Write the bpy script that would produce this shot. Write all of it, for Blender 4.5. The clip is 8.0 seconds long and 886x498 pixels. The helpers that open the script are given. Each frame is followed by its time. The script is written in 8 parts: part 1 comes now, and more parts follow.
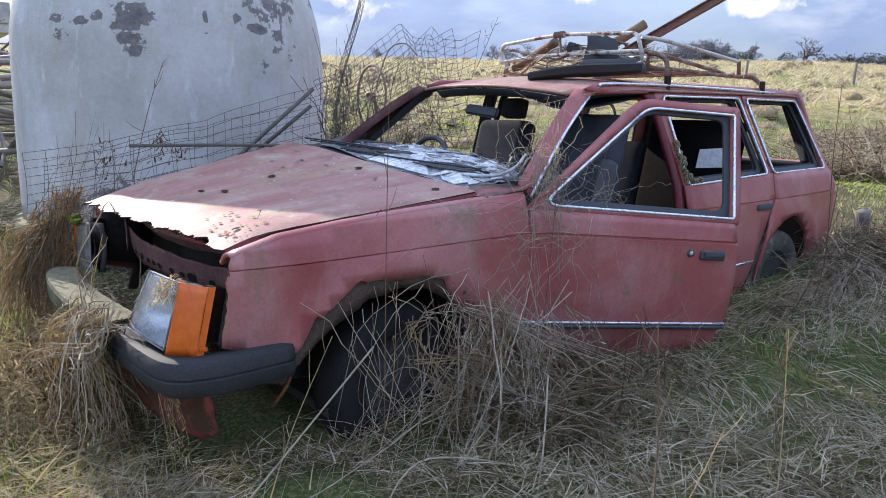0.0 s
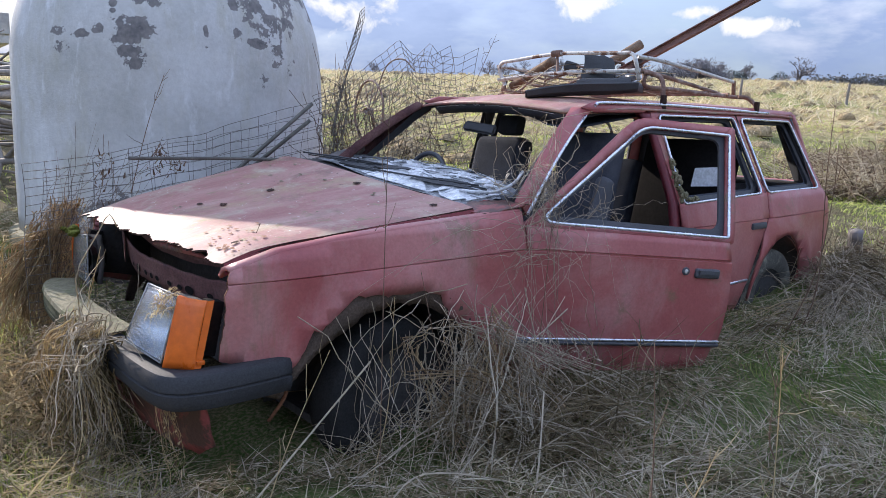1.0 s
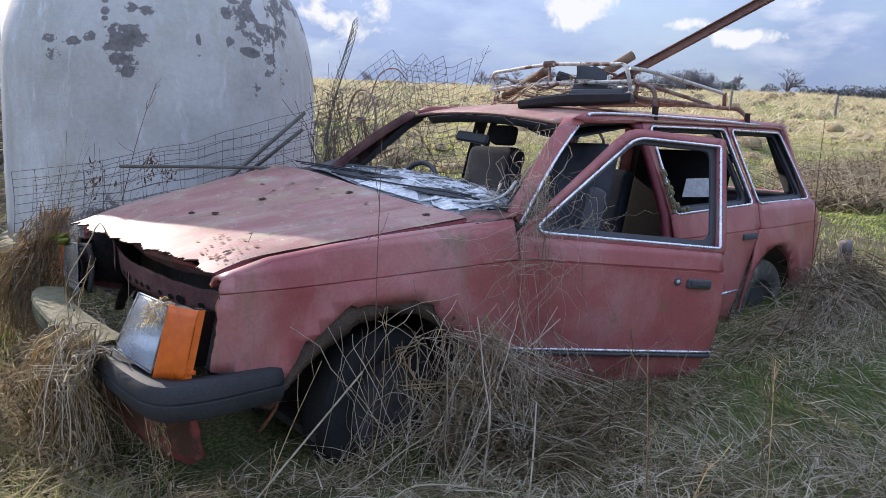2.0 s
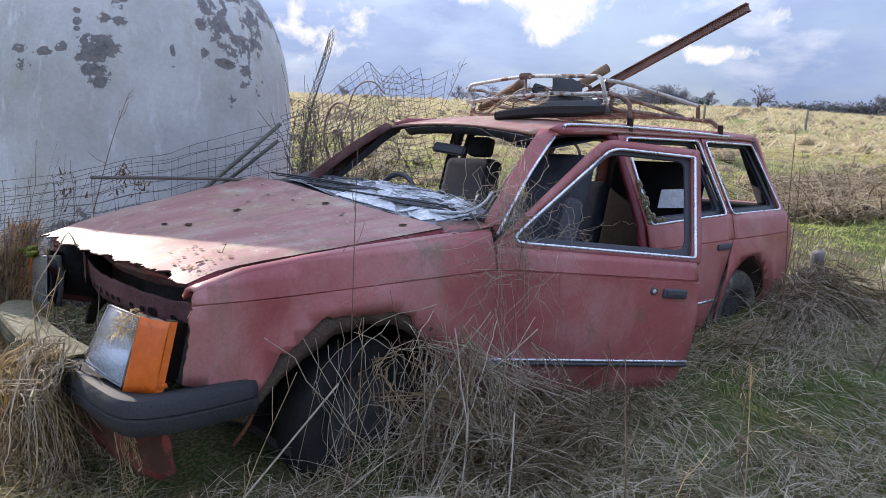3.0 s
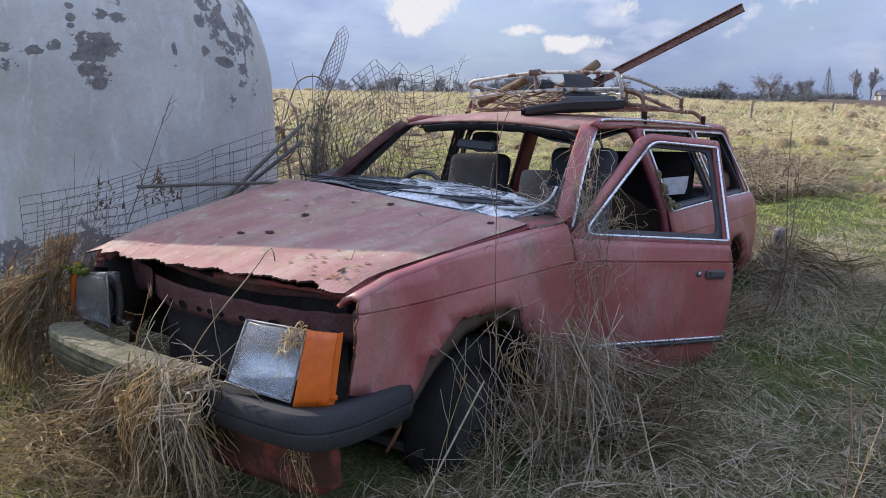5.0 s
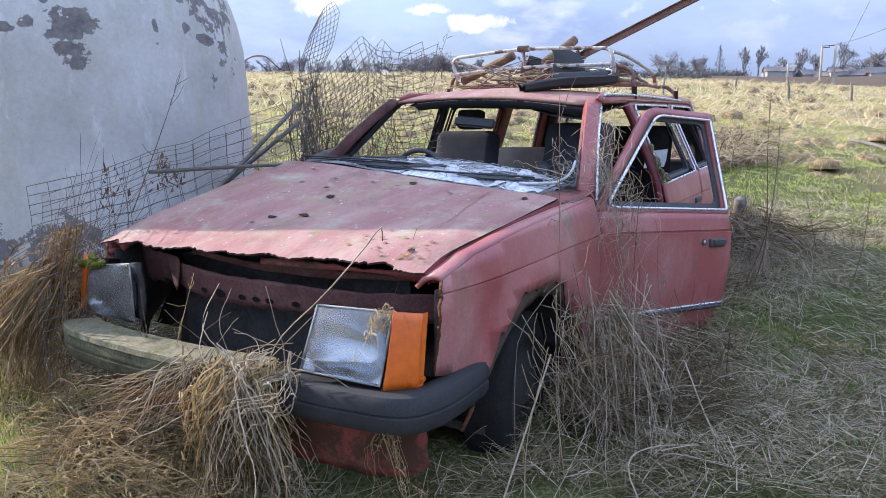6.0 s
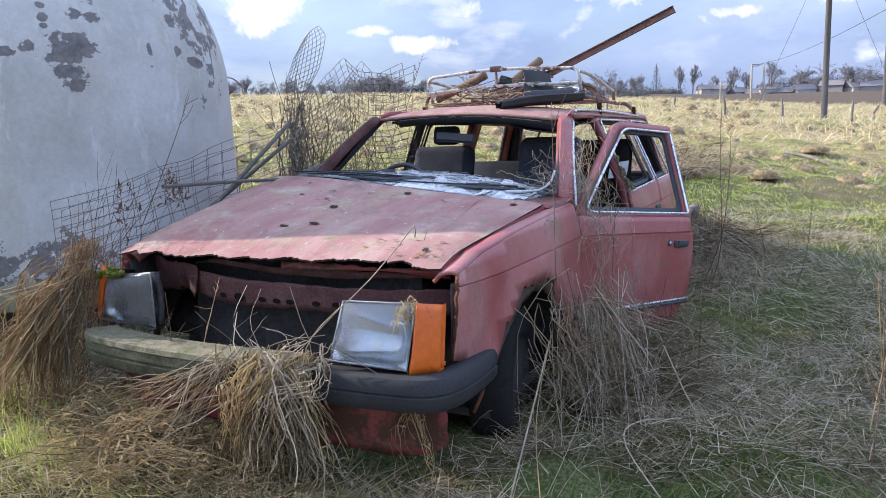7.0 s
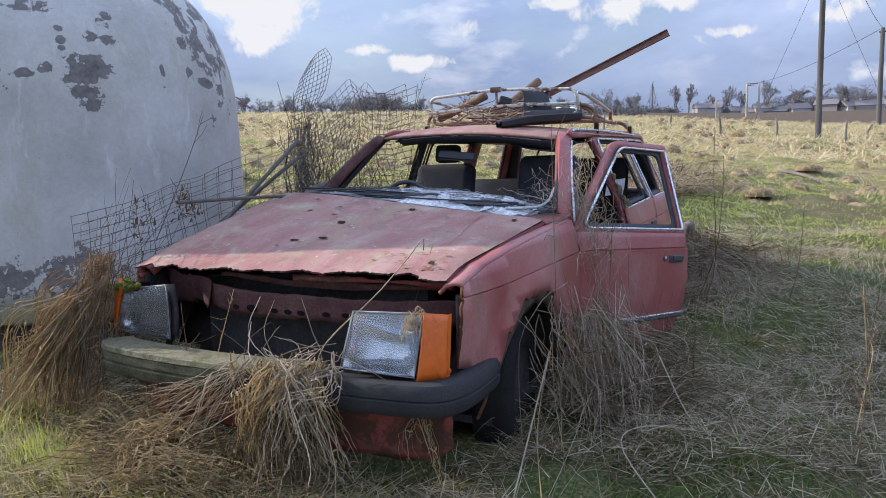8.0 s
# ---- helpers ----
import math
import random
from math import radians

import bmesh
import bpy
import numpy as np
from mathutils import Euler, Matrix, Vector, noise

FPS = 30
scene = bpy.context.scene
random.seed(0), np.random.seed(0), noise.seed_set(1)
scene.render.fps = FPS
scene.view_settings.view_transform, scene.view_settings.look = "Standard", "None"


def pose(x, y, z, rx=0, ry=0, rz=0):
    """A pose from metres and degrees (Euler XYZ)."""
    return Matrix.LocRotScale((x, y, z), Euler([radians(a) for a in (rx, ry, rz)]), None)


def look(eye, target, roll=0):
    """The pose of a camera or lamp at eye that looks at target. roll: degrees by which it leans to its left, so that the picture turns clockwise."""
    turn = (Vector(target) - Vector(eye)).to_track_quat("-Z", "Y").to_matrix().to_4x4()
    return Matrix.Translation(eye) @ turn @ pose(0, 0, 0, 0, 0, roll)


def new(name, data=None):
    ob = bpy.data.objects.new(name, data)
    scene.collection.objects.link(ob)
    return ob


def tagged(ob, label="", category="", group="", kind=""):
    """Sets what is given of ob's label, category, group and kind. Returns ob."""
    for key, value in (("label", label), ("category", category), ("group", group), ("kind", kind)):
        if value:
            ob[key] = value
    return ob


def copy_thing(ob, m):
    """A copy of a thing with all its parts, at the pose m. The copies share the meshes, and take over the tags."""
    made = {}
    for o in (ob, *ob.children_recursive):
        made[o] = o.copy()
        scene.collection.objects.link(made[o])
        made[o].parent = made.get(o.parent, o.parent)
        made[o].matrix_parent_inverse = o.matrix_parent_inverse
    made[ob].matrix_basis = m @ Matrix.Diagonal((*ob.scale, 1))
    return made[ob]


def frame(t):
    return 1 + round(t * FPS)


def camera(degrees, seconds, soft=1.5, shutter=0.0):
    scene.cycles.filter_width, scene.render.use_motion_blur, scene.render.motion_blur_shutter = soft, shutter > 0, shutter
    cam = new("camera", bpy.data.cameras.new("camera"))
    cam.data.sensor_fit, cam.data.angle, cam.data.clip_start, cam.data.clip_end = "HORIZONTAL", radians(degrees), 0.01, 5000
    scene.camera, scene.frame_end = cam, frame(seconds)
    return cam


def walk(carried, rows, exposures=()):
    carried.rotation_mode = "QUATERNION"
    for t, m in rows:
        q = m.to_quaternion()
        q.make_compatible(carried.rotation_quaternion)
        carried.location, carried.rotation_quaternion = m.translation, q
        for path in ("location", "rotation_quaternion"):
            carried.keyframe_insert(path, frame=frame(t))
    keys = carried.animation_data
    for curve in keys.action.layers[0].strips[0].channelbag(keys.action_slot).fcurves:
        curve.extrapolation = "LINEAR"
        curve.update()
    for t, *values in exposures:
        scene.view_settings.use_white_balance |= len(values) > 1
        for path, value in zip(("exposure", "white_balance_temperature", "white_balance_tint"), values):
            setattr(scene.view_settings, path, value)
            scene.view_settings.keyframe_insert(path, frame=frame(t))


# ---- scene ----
cam = camera(63.2, 8.0, soft=0.75)
PATH = [
    (0, (-0.644, -2.762, 1.245), (0.584, -1.23, 0.867), 0.5),
    (0.5, (-0.648, -2.758, 1.249), (0.588, -1.228, 0.89), 0.9),
    (1, (-0.661, -2.767, 1.253), (0.583, -1.238, 0.914), 1.2),
    (1.5, (-0.666, -2.765, 1.256), (0.585, -1.238, 0.93), 1.5),
    (3, (-0.651, -2.755, 1.24), (0.663, -1.272, 0.966), 1.5),
    (3.5, (-0.684, -2.772, 1.228), (0.66, -1.312, 0.985), 2.0),
    (4, (-0.822, -2.735, 1.231), (0.57, -1.315, 1.008), 1.9),
    (4.5, (-1.118, -2.449, 1.233), (0.359, -1.124, 0.979), 0.8),
    (4.7, (-1.192, -2.338, 1.247), (0.316, -1.051, 0.979), 0.5),
    (5.8, (-1.425, -1.873, 1.275), (0.225, -0.799, 0.921), -0.9),
    (6, (-1.515, -1.796, 1.252), (0.164, -0.766, 0.903), -1.0),
    (6.5, (-1.724, -1.707, 1.236), (0.008, -0.764, 0.904), -1.6),
    (7, (-1.829, -1.742, 1.232), (-0.072, -0.834, 0.933), -1.8),
    (7.5, (-1.916, -1.774, 1.241), (-0.151, -0.874, 0.973), -1.8),
    (8, (-1.947, -1.772, 1.235), (-0.181, -0.869, 0.984), -1.7),
]
EXPO = [(0.0, 0.75, 6490, 15), (0.5, 0.79, 6490, 15), (1.5, 0.57, 6540, 15), (3.0, 0.65, 6640, 16), (4.0, 0.36, 6740, 16), (4.5, 0.24, 6740, 16), (4.7, 0.26, 6740, 16), (5.8, 0.92, 6440, 16), (7.0, 0.84, 6470, 15), (8.0, 0.48, 6590, 15)]
walk(cam, [(t, look(eye, target, roll)) for t, eye, target, roll in PATH], EXPO)

# ---------------------------------------------------------------- world and sun
SUN_AZ, SUN_EL = 92.0, 27.0


def nd(tree, kind, **props):
    n = tree.nodes.new(kind)
    for k, v in props.items():
        if k in n.inputs:
            n.inputs[k].default_value = v
    return n


world = bpy.data.worlds.new("sky_world")
world.use_nodes = True
scene.world = world
wt = world.node_tree
wt.nodes.clear()
sky = wt.nodes.new("ShaderNodeTexSky")
sky.sky_type, sky.sun_disc = "NISHITA", False
sky.sun_elevation, sky.sun_rotation = radians(SUN_EL), radians(90 - SUN_AZ)
sky.air_density, sky.dust_density, sky.ozone_density = 1.0, 1.2, 1.5
tc = wt.nodes.new("ShaderNodeTexCoord")
stretch = wt.nodes.new("ShaderNodeMapping")
stretch.inputs["Scale"].default_value = (1.0, 1.0, 2.6)
stretch.inputs["Location"].default_value = (0.35, 0.1, 0.22)
cloud = nd(wt, "ShaderNodeTexNoise", Scale=2.3, Detail=10.0, Roughness=0.56, Distortion=0.2)
cloud_edge = wt.nodes.new("ShaderNodeValToRGB")
cloud_edge.color_ramp.elements[0].position, cloud_edge.color_ramp.elements[1].position = 0.36, 0.52
cloud_tone = nd(wt, "ShaderNodeTexNoise", Scale=3.4, Detail=6.0, Roughness=0.6)
tone_ramp = wt.nodes.new("ShaderNodeValToRGB")
tone_ramp.color_ramp.elements[0].position, tone_ramp.color_ramp.elements[1].position = 0.40, 0.70
tone_ramp.color_ramp.elements[0].color = (2.2, 2.95, 4.6, 1)
tone_ramp.color_ramp.elements[1].color = (4.1, 5.05, 6.9, 1)
blend = wt.nodes.new("ShaderNodeMix")
blend.data_type = "RGBA"
puff = nd(wt, "ShaderNodeTexNoise", Scale=4.6, Detail=11.0, Roughness=0.55, Distortion=0.1)
puff_edge = wt.nodes.new("ShaderNodeValToRGB")
puff_edge.color_ramp.elements[0].position, puff_edge.color_ramp.elements[1].position = 0.60, 0.72
puffs = wt.nodes.new("ShaderNodeMix")
puffs.data_type = "RGBA"
puffs.inputs["B"].default_value = (6.2, 6.6, 7.2, 1)
back = nd(wt, "ShaderNodeBackground", Strength=0.122)
wout = wt.nodes.new("ShaderNodeOutputWorld")
wt.links.new(tc.outputs["Generated"], stretch.inputs["Vector"])
wt.links.new(stretch.outputs["Vector"], cloud.inputs["Vector"])
wt.links.new(stretch.outputs["Vector"], cloud_tone.inputs["Vector"])
wt.links.new(cloud.outputs["Fac"], cloud_edge.inputs["Fac"])
wt.links.new(cloud_tone.outputs["Fac"], tone_ramp.inputs["Fac"])
wt.links.new(cloud_edge.outputs["Color"], blend.inputs["Factor"])
wt.links.new(sky.outputs["Color"], blend.inputs["A"])
wt.links.new(tone_ramp.outputs["Color"], blend.inputs["B"])
wt.links.new(stretch.outputs["Vector"], puff.inputs["Vector"])
wt.links.new(puff.outputs["Fac"], puff_edge.inputs["Fac"])
wt.links.new(puff_edge.outputs["Color"], puffs.inputs["Factor"])
wt.links.new(blend.outputs["Result"], puffs.inputs["A"])
# the veil is thicker low down and opens overhead
height = wt.nodes.new("ShaderNodeSeparateXYZ")
rise = wt.nodes.new("ShaderNodeMapRange")
rise.inputs["From Min"].default_value, rise.inputs["From Max"].default_value = 0.0, 0.55
rise.inputs["To Min"].default_value, rise.inputs["To Max"].default_value = 0.50, 1.75
veil = wt.nodes.new("ShaderNodeVectorMath")
veil.operation = "SCALE"
wt.links.new(tc.outputs["Generated"], height.inputs["Vector"])
wt.links.new(height.outputs["Z"], rise.inputs["Value"])
bank = wt.nodes.new("ShaderNodeMapRange")
bank.inputs["From Min"].default_value, bank.inputs["From Max"].default_value = 0.03, 0.30
bank.inputs["To Min"].default_value, bank.inputs["To Max"].default_value = 0.62, 0.0
low = wt.nodes.new("ShaderNodeMix")
low.data_type = "RGBA"
low.inputs["B"].default_value = (2.75, 3.75, 5.9, 1)
wt.links.new(height.outputs["Z"], bank.inputs["Value"])
wt.links.new(bank.outputs["Result"], low.inputs["Factor"])
wt.links.new(puffs.outputs["Result"], low.inputs["A"])
wt.links.new(low.outputs["Result"], veil.inputs[0])
wt.links.new(rise.outputs["Result"], veil.inputs["Scale"])
# small white cumulus with crisp tops
heap_map = wt.nodes.new("ShaderNodeMapping")
heap_map.inputs["Scale"].default_value = (1.0, 1.0, 1.7)
heap_map.inputs["Location"].default_value = (0.9, 0.4, 0.1)
heap = nd(wt, "ShaderNodeTexNoise", Scale=6.5, Detail=9.0, Roughness=0.52, Distortion=0.15)
heap_edge = wt.nodes.new("ShaderNodeValToRGB")
heap_edge.color_ramp.elements[0].position, heap_edge.color_ramp.elements[1].position = 0.64, 0.71
heap_edge.color_ramp.elements[1].color = (0.85, 0.85, 0.85, 1)
heaps = wt.nodes.new("ShaderNodeMix")
heaps.data_type = "RGBA"
heaps.inputs["B"].default_value = (4.7, 5.1, 5.7, 1)
wt.links.new(tc.outputs["Generated"], heap_map.inputs["Vector"])
wt.links.new(heap_map.outputs["Vector"], heap.inputs["Vector"])
wt.links.new(heap.outputs["Fac"], heap_edge.inputs["Fac"])
wt.links.new(heap_edge.outputs["Color"], heaps.inputs["Factor"])
wt.links.new(veil.outputs["Vector"], heaps.inputs["A"])
# the white clouds over the field: bearing, height, breadth and depth in degrees, weight
CLOUDS = [(52.0, 13.0, 4.0, 1.6, 0.34), (47.5, 12.2, 3.6, 1.5, 0.36), (43.0, 12.2, 4.0, 1.8, 0.42), (39.2, 11.8, 2.8, 2.4, 0.42), (41.2, 9.3, 1.7, 1.6, 0.42),
          (32.4, 8.4, 1.4, 0.55, 0.40), (28.4, 7.4, 2.2, 0.7, 0.36), (31.5, 10.7, 3.0, 0.6, 0.22), (26.0, 9.6, 3.0, 0.8, 0.22), (14.0, 10.4, 3.2, 1.1, 0.36), (9.6, 10.9, 2.6, 1.0, 0.36),
          (17.5, 11.3, 2.4, 0.9, 0.30), (5.0, 8.4, 3.6, 0.6, 0.24), (-1.5, 9.2, 2.6, 1.0, 0.28), (58.0, 9.0, 5.0, 2.2, 0.24), (81.0, 5.5, 5.0, 1.6, 0.40)]
billow = nd(wt, "ShaderNodeTexNoise", Scale=21.0, Detail=9.0, Roughness=0.6, Distortion=0.3)
wt.links.new(tc.outputs["Generated"], billow.inputs["Vector"])
bulk = None
for c_az, c_el, c_w, c_h, c_gain in CLOUDS:
    ca, ce = radians(c_az), radians(c_el)
    gap = wt.nodes.new("ShaderNodeVectorMath")
    gap.operation = "SUBTRACT"
    gap.inputs[1].default_value = (math.cos(ce) * math.cos(ca), math.cos(ce) * math.sin(ca), math.sin(ce))
    wt.links.new(tc.outputs["Generated"], gap.inputs[0])
    squash = wt.nodes.new("ShaderNodeVectorMath")
    squash.operation = "MULTIPLY"
    squash.inputs[1].default_value = (1 / radians(c_w), 1 / radians(c_w), 1 / radians(c_h))
    wt.links.new(gap.outputs["Vector"], squash.inputs[0])
    span = wt.nodes.new("ShaderNodeVectorMath")
    span.operation = "LENGTH"
    wt.links.new(squash.outputs["Vector"], span.inputs[0])
    weight = wt.nodes.new("ShaderNodeMapRange")
    weight.inputs["From Min"].default_value, weight.inputs["From Max"].default_value = 1.6, 0.3
    weight.inputs["To Max"].default_value = c_gain
    wt.links.new(span.outputs["Value"], weight.inputs["Value"])
    if bulk is None:
        bulk = weight.outputs["Result"]
    else:
        most = wt.nodes.new("ShaderNodeMath")
        most.operation = "MAXIMUM"
        wt.links.new(bulk, most.inputs[0])
        wt.links.new(weight.outputs["Result"], most.inputs[1])
        bulk = most.outputs["Value"]
both = wt.nodes.new("ShaderNodeMath")
both.operation = "ADD"
wt.links.new(bulk, both.inputs[0])
wt.links.new(billow.outputs["Fac"], both.inputs[1])
white = wt.nodes.new("ShaderNodeValToRGB")
white.color_ramp.elements[0].position, white.color_ramp.elements[1].position = 0.68, 0.81
cumulus = wt.nodes.new("ShaderNodeMix")
cumulus.data_type = "RGBA"
cumulus.inputs["B"].default_value = (5.0, 5.25, 5.5, 1)
wt.links.new(both.outputs["Value"], white.inputs["Fac"])
wt.links.new(white.outputs["Color"], cumulus.inputs["Factor"])
wt.links.new(heaps.outputs["Result"], cumulus.inputs["A"])
wt.links.new(cumulus.outputs["Result"], back.inputs["Color"])
wt.links.new(back.outputs["Background"], wout.inputs["Surface"])

sun_data = bpy.data.lights.new("sun", "SUN")
sun_data.energy, sun_data.angle, sun_data.color = 4.1, radians(0.6), (1.0, 0.93, 0.82)
sun = new("sun", sun_data)
_a, _e = radians(SUN_AZ), radians(SUN_EL)
SUN_DIR = Vector((math.cos(_e) * math.cos(_a), math.cos(_e) * math.sin(_a), math.sin(_e)))
sun.matrix_basis = look(SUN_DIR * 60, (0, 0, 0))

# ---------------------------------------------------------------- materials


def ramp_node(tree, stops):
    r = tree.nodes.new("ShaderNodeValToRGB")
    e = r.color_ramp.elements
    e[0].position, e[0].color = stops[0][0], (*stops[0][1], 1)
    e[1].position, e[1].color = stops[-1][0], (*stops[-1][1], 1)
    for p, c in stops[1:-1]:
        n = e.new(p)
        n.color = (*c, 1)
    return r


def mixed(tree, fac, a, b, mode="MIX"):
    m = tree.nodes.new("ShaderNodeMix")
    m.data_type, m.blend_type = "RGBA", mode
    for socket, value in (("Factor", fac), ("A", a), ("B", b)):
        if isinstance(value, (int, float)):
            m.inputs[socket].default_value = value
        elif isinstance(value, tuple):
            m.inputs[socket].default_value = (*value, 1)
        else:
            tree.links.new(value, m.inputs[socket])
    return m.outputs["Result"]


def material(name, colours, rough=0.6, metal=0.0, scale=6.0, grain=60.0, grain_amount=0.25, bump=0.25, spots=None,
             island=None, spec=0.5, transmission=0.0, rough_var=0.12, aniso=(1, 1, 1), piece=None, thin=0.0):
    """Noise over colours at one scale, grain at a finer one, fine relief. spots: (colour, scale, low, high) of stains.
    island: colours picked for each loose blade."""
    m = bpy.data.materials.new(name)
    m.use_nodes = True
    t = m.node_tree
    bsdf = t.nodes["Principled BSDF"]
    co = t.nodes.new("ShaderNodeTexCoord")
    mp = t.nodes.new("ShaderNodeMapping")
    mp.inputs["Scale"].default_value = aniso
    t.links.new(co.outputs["Object"], mp.inputs["Vector"])
    broad = nd(t, "ShaderNodeTexNoise", Scale=scale, Detail=6.0, Roughness=0.6)
    fine = nd(t, "ShaderNodeTexNoise", Scale=grain, Detail=5.0, Roughness=0.65)
    t.links.new(mp.outputs["Vector"], broad.inputs["Vector"])
    t.links.new(mp.outputs["Vector"], fine.inputs["Vector"])
    n = len(colours)
    r = ramp_node(t, [(0.3 + 0.4 * i / max(1, n - 1), c) for i, c in enumerate(colours)] if n > 1 else [(0.3, colours[0]), (0.7, colours[0])])
    t.links.new(broad.outputs["Fac"], r.inputs["Fac"])
    colour = r.outputs["Color"]
    if island:
        geo = t.nodes.new("ShaderNodeNewGeometry")
        k = len(island)
        ri = ramp_node(t, [(i / (k - 1), c) for i, c in enumerate(island)])
        t.links.new(geo.outputs["Random Per Island"], ri.inputs["Fac"])
        colour = mixed(t, 0.7, colour, ri.outputs["Color"])
    if piece:
        info = t.nodes.new("ShaderNodeObjectInfo")
        rp = ramp_node(t, [(0.0, piece[0]), (1.0, piece[1])])
        t.links.new(info.outputs["Random"], rp.inputs["Fac"])
        colour = mixed(t, 0.6, colour, rp.outputs["Color"])
    for sc, ssc, lo, hi, *way in spots or ():
        sn = nd(t, "ShaderNodeTexNoise", Scale=ssc, Detail=8.0, Roughness=0.7, Distortion=0.3)
        if way:
            sm = t.nodes.new("ShaderNodeMapping")
            sm.inputs["Scale"].default_value = way[0]
            t.links.new(co.outputs["Object"], sm.inputs["Vector"])
            t.links.new(sm.outputs["Vector"], sn.inputs["Vector"])
        else:
            t.links.new(co.outputs["Object"], sn.inputs["Vector"])
        sr = ramp_node(t, [(lo, (0, 0, 0)), (hi, (1, 1, 1))])
        t.links.new(sn.outputs["Fac"], sr.inputs["Fac"])
        colour = mixed(t, sr.outputs["Color"], colour, sc)
    gr = ramp_node(t, [(0.3, (1 - grain_amount,) * 3), (0.7, (1 + grain_amount,) * 3)])
    t.links.new(fine.outputs["Fac"], gr.inputs["Fac"])
    colour = mixed(t, 1.0, colour, gr.outputs["Color"], "MULTIPLY")
    t.links.new(colour, bsdf.inputs["Base Color"])
    rr = t.nodes.new("ShaderNodeMapRange")
    rr.inputs["To Min"].default_value, rr.inputs["To Max"].default_value = max(0.02, rough - rough_var), min(1, rough + rough_var)
    t.links.new(broad.outputs["Fac"], rr.inputs["Value"])
    t.links.new(rr.outputs["Result"], bsdf.inputs["Roughness"])
    bsdf.inputs["Metallic"].default_value = metal
    bsdf.inputs["Specular IOR Level"].default_value = spec
    bsdf.inputs["Transmission Weight"].default_value = transmission
    if thin:
        # thin blades let light through
        tl = t.nodes.new("ShaderNodeBsdfTranslucent")
        mx = t.nodes.new("ShaderNodeMixShader")
        mx.inputs["Fac"].default_value = thin
        t.links.new(colour, tl.inputs["Color"])
        t.links.new(bsdf.outputs["BSDF"], mx.inputs[1])
        t.links.new(tl.outputs["BSDF"], mx.inputs[2])
        t.links.new(mx.outputs["Shader"], t.nodes["Material Output"].inputs["Surface"])
    if bump:
        b = nd(t, "ShaderNodeBump", Strength=bump, Distance=0.01)
        t.links.new(fine.outputs["Fac"], b.inputs["Height"])
        t.links.new(b.outputs["Normal"], bsdf.inputs["Normal"])
    return m


RUST = (0.10, 0.045, 0.025)
M = {}
M["paint"] = material("faded_red_paint", [(0.30, 0.070, 0.070), (0.36, 0.105, 0.10), (0.43, 0.175, 0.16)], 0.40, scale=2.2, grain=90, grain_amount=0.12,
                      bump=0.06, spots=[((0.46, 0.25, 0.235), 1.7, 0.50, 0.78), ((0.20, 0.155, 0.09), 1.0, 0.57, 0.74, (7, 7, 0.9)), ((0.16, 0.13, 0.07), 3.3, 0.60, 0.74), (RUST, 11.0, 0.69, 0.74)], spec=0.42)
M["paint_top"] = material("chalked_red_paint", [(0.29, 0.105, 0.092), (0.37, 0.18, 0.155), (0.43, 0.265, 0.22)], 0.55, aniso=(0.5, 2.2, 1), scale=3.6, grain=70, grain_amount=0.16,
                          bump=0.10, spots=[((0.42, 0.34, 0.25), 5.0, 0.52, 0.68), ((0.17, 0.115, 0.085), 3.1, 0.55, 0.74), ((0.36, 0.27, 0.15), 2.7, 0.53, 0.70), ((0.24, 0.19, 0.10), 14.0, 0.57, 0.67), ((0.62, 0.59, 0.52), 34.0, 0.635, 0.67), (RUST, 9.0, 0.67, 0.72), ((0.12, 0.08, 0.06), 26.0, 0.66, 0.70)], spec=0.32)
M["rusty_paint"] = material("rust_bitten_red_paint", [(0.25, 0.055, 0.05), (0.31, 0.08, 0.07)], 0.45, scale=3, grain=90, grain_amount=0.15, bump=0.15,
                            spots=[((0.085, 0.042, 0.03), 4.5, 0.50, 0.56), ((0.16, 0.08, 0.05), 12.0, 0.56, 0.62)], spec=0.4)
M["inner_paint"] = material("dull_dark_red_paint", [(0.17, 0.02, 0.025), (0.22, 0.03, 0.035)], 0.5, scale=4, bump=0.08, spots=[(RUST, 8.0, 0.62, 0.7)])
# inner red again, with the cabin's shade put into the colour
M["shaded_paint"] = material("red_paint_darkened_for_shade", [(0.13, 0.016, 0.024), (0.17, 0.024, 0.032)], 0.5, scale=4, bump=0.06, spots=[(RUST, 8.0, 0.62, 0.7)])
M["flaked"] = material("orange_brown_flaked_paint", [(0.22, 0.105, 0.065), (0.32, 0.17, 0.105), (0.36, 0.25, 0.17)], 0.85, scale=14, grain=90, grain_amount=0.3, bump=0.4, spec=0.15)
M["rust"] = material("flaking_rust", [(0.07, 0.03, 0.02), (0.13, 0.055, 0.03), (0.20, 0.09, 0.045)], 0.9, scale=9, grain=120, grain_amount=0.4, bump=0.7, spec=0.2)
M["dark_rust"] = material("dark_rusted_steel", [(0.035, 0.02, 0.017), (0.07, 0.035, 0.025)], 0.9, scale=8, grain=90, grain_amount=0.4, bump=0.6, spec=0.2)
M["arch"] = material("muddy_underseal", [(0.075, 0.058, 0.048), (0.13, 0.095, 0.075)], 0.95, scale=7, grain=110, grain_amount=0.35, bump=0.6, spec=0.15)
M["plastic"] = material("weathered_black_plastic", [(0.050, 0.053, 0.062), (0.075, 0.078, 0.088)], 0.55, scale=5, grain=200, bump=0.15,
                        spots=[((0.11, 0.11, 0.08), 6.0, 0.62, 0.75)])
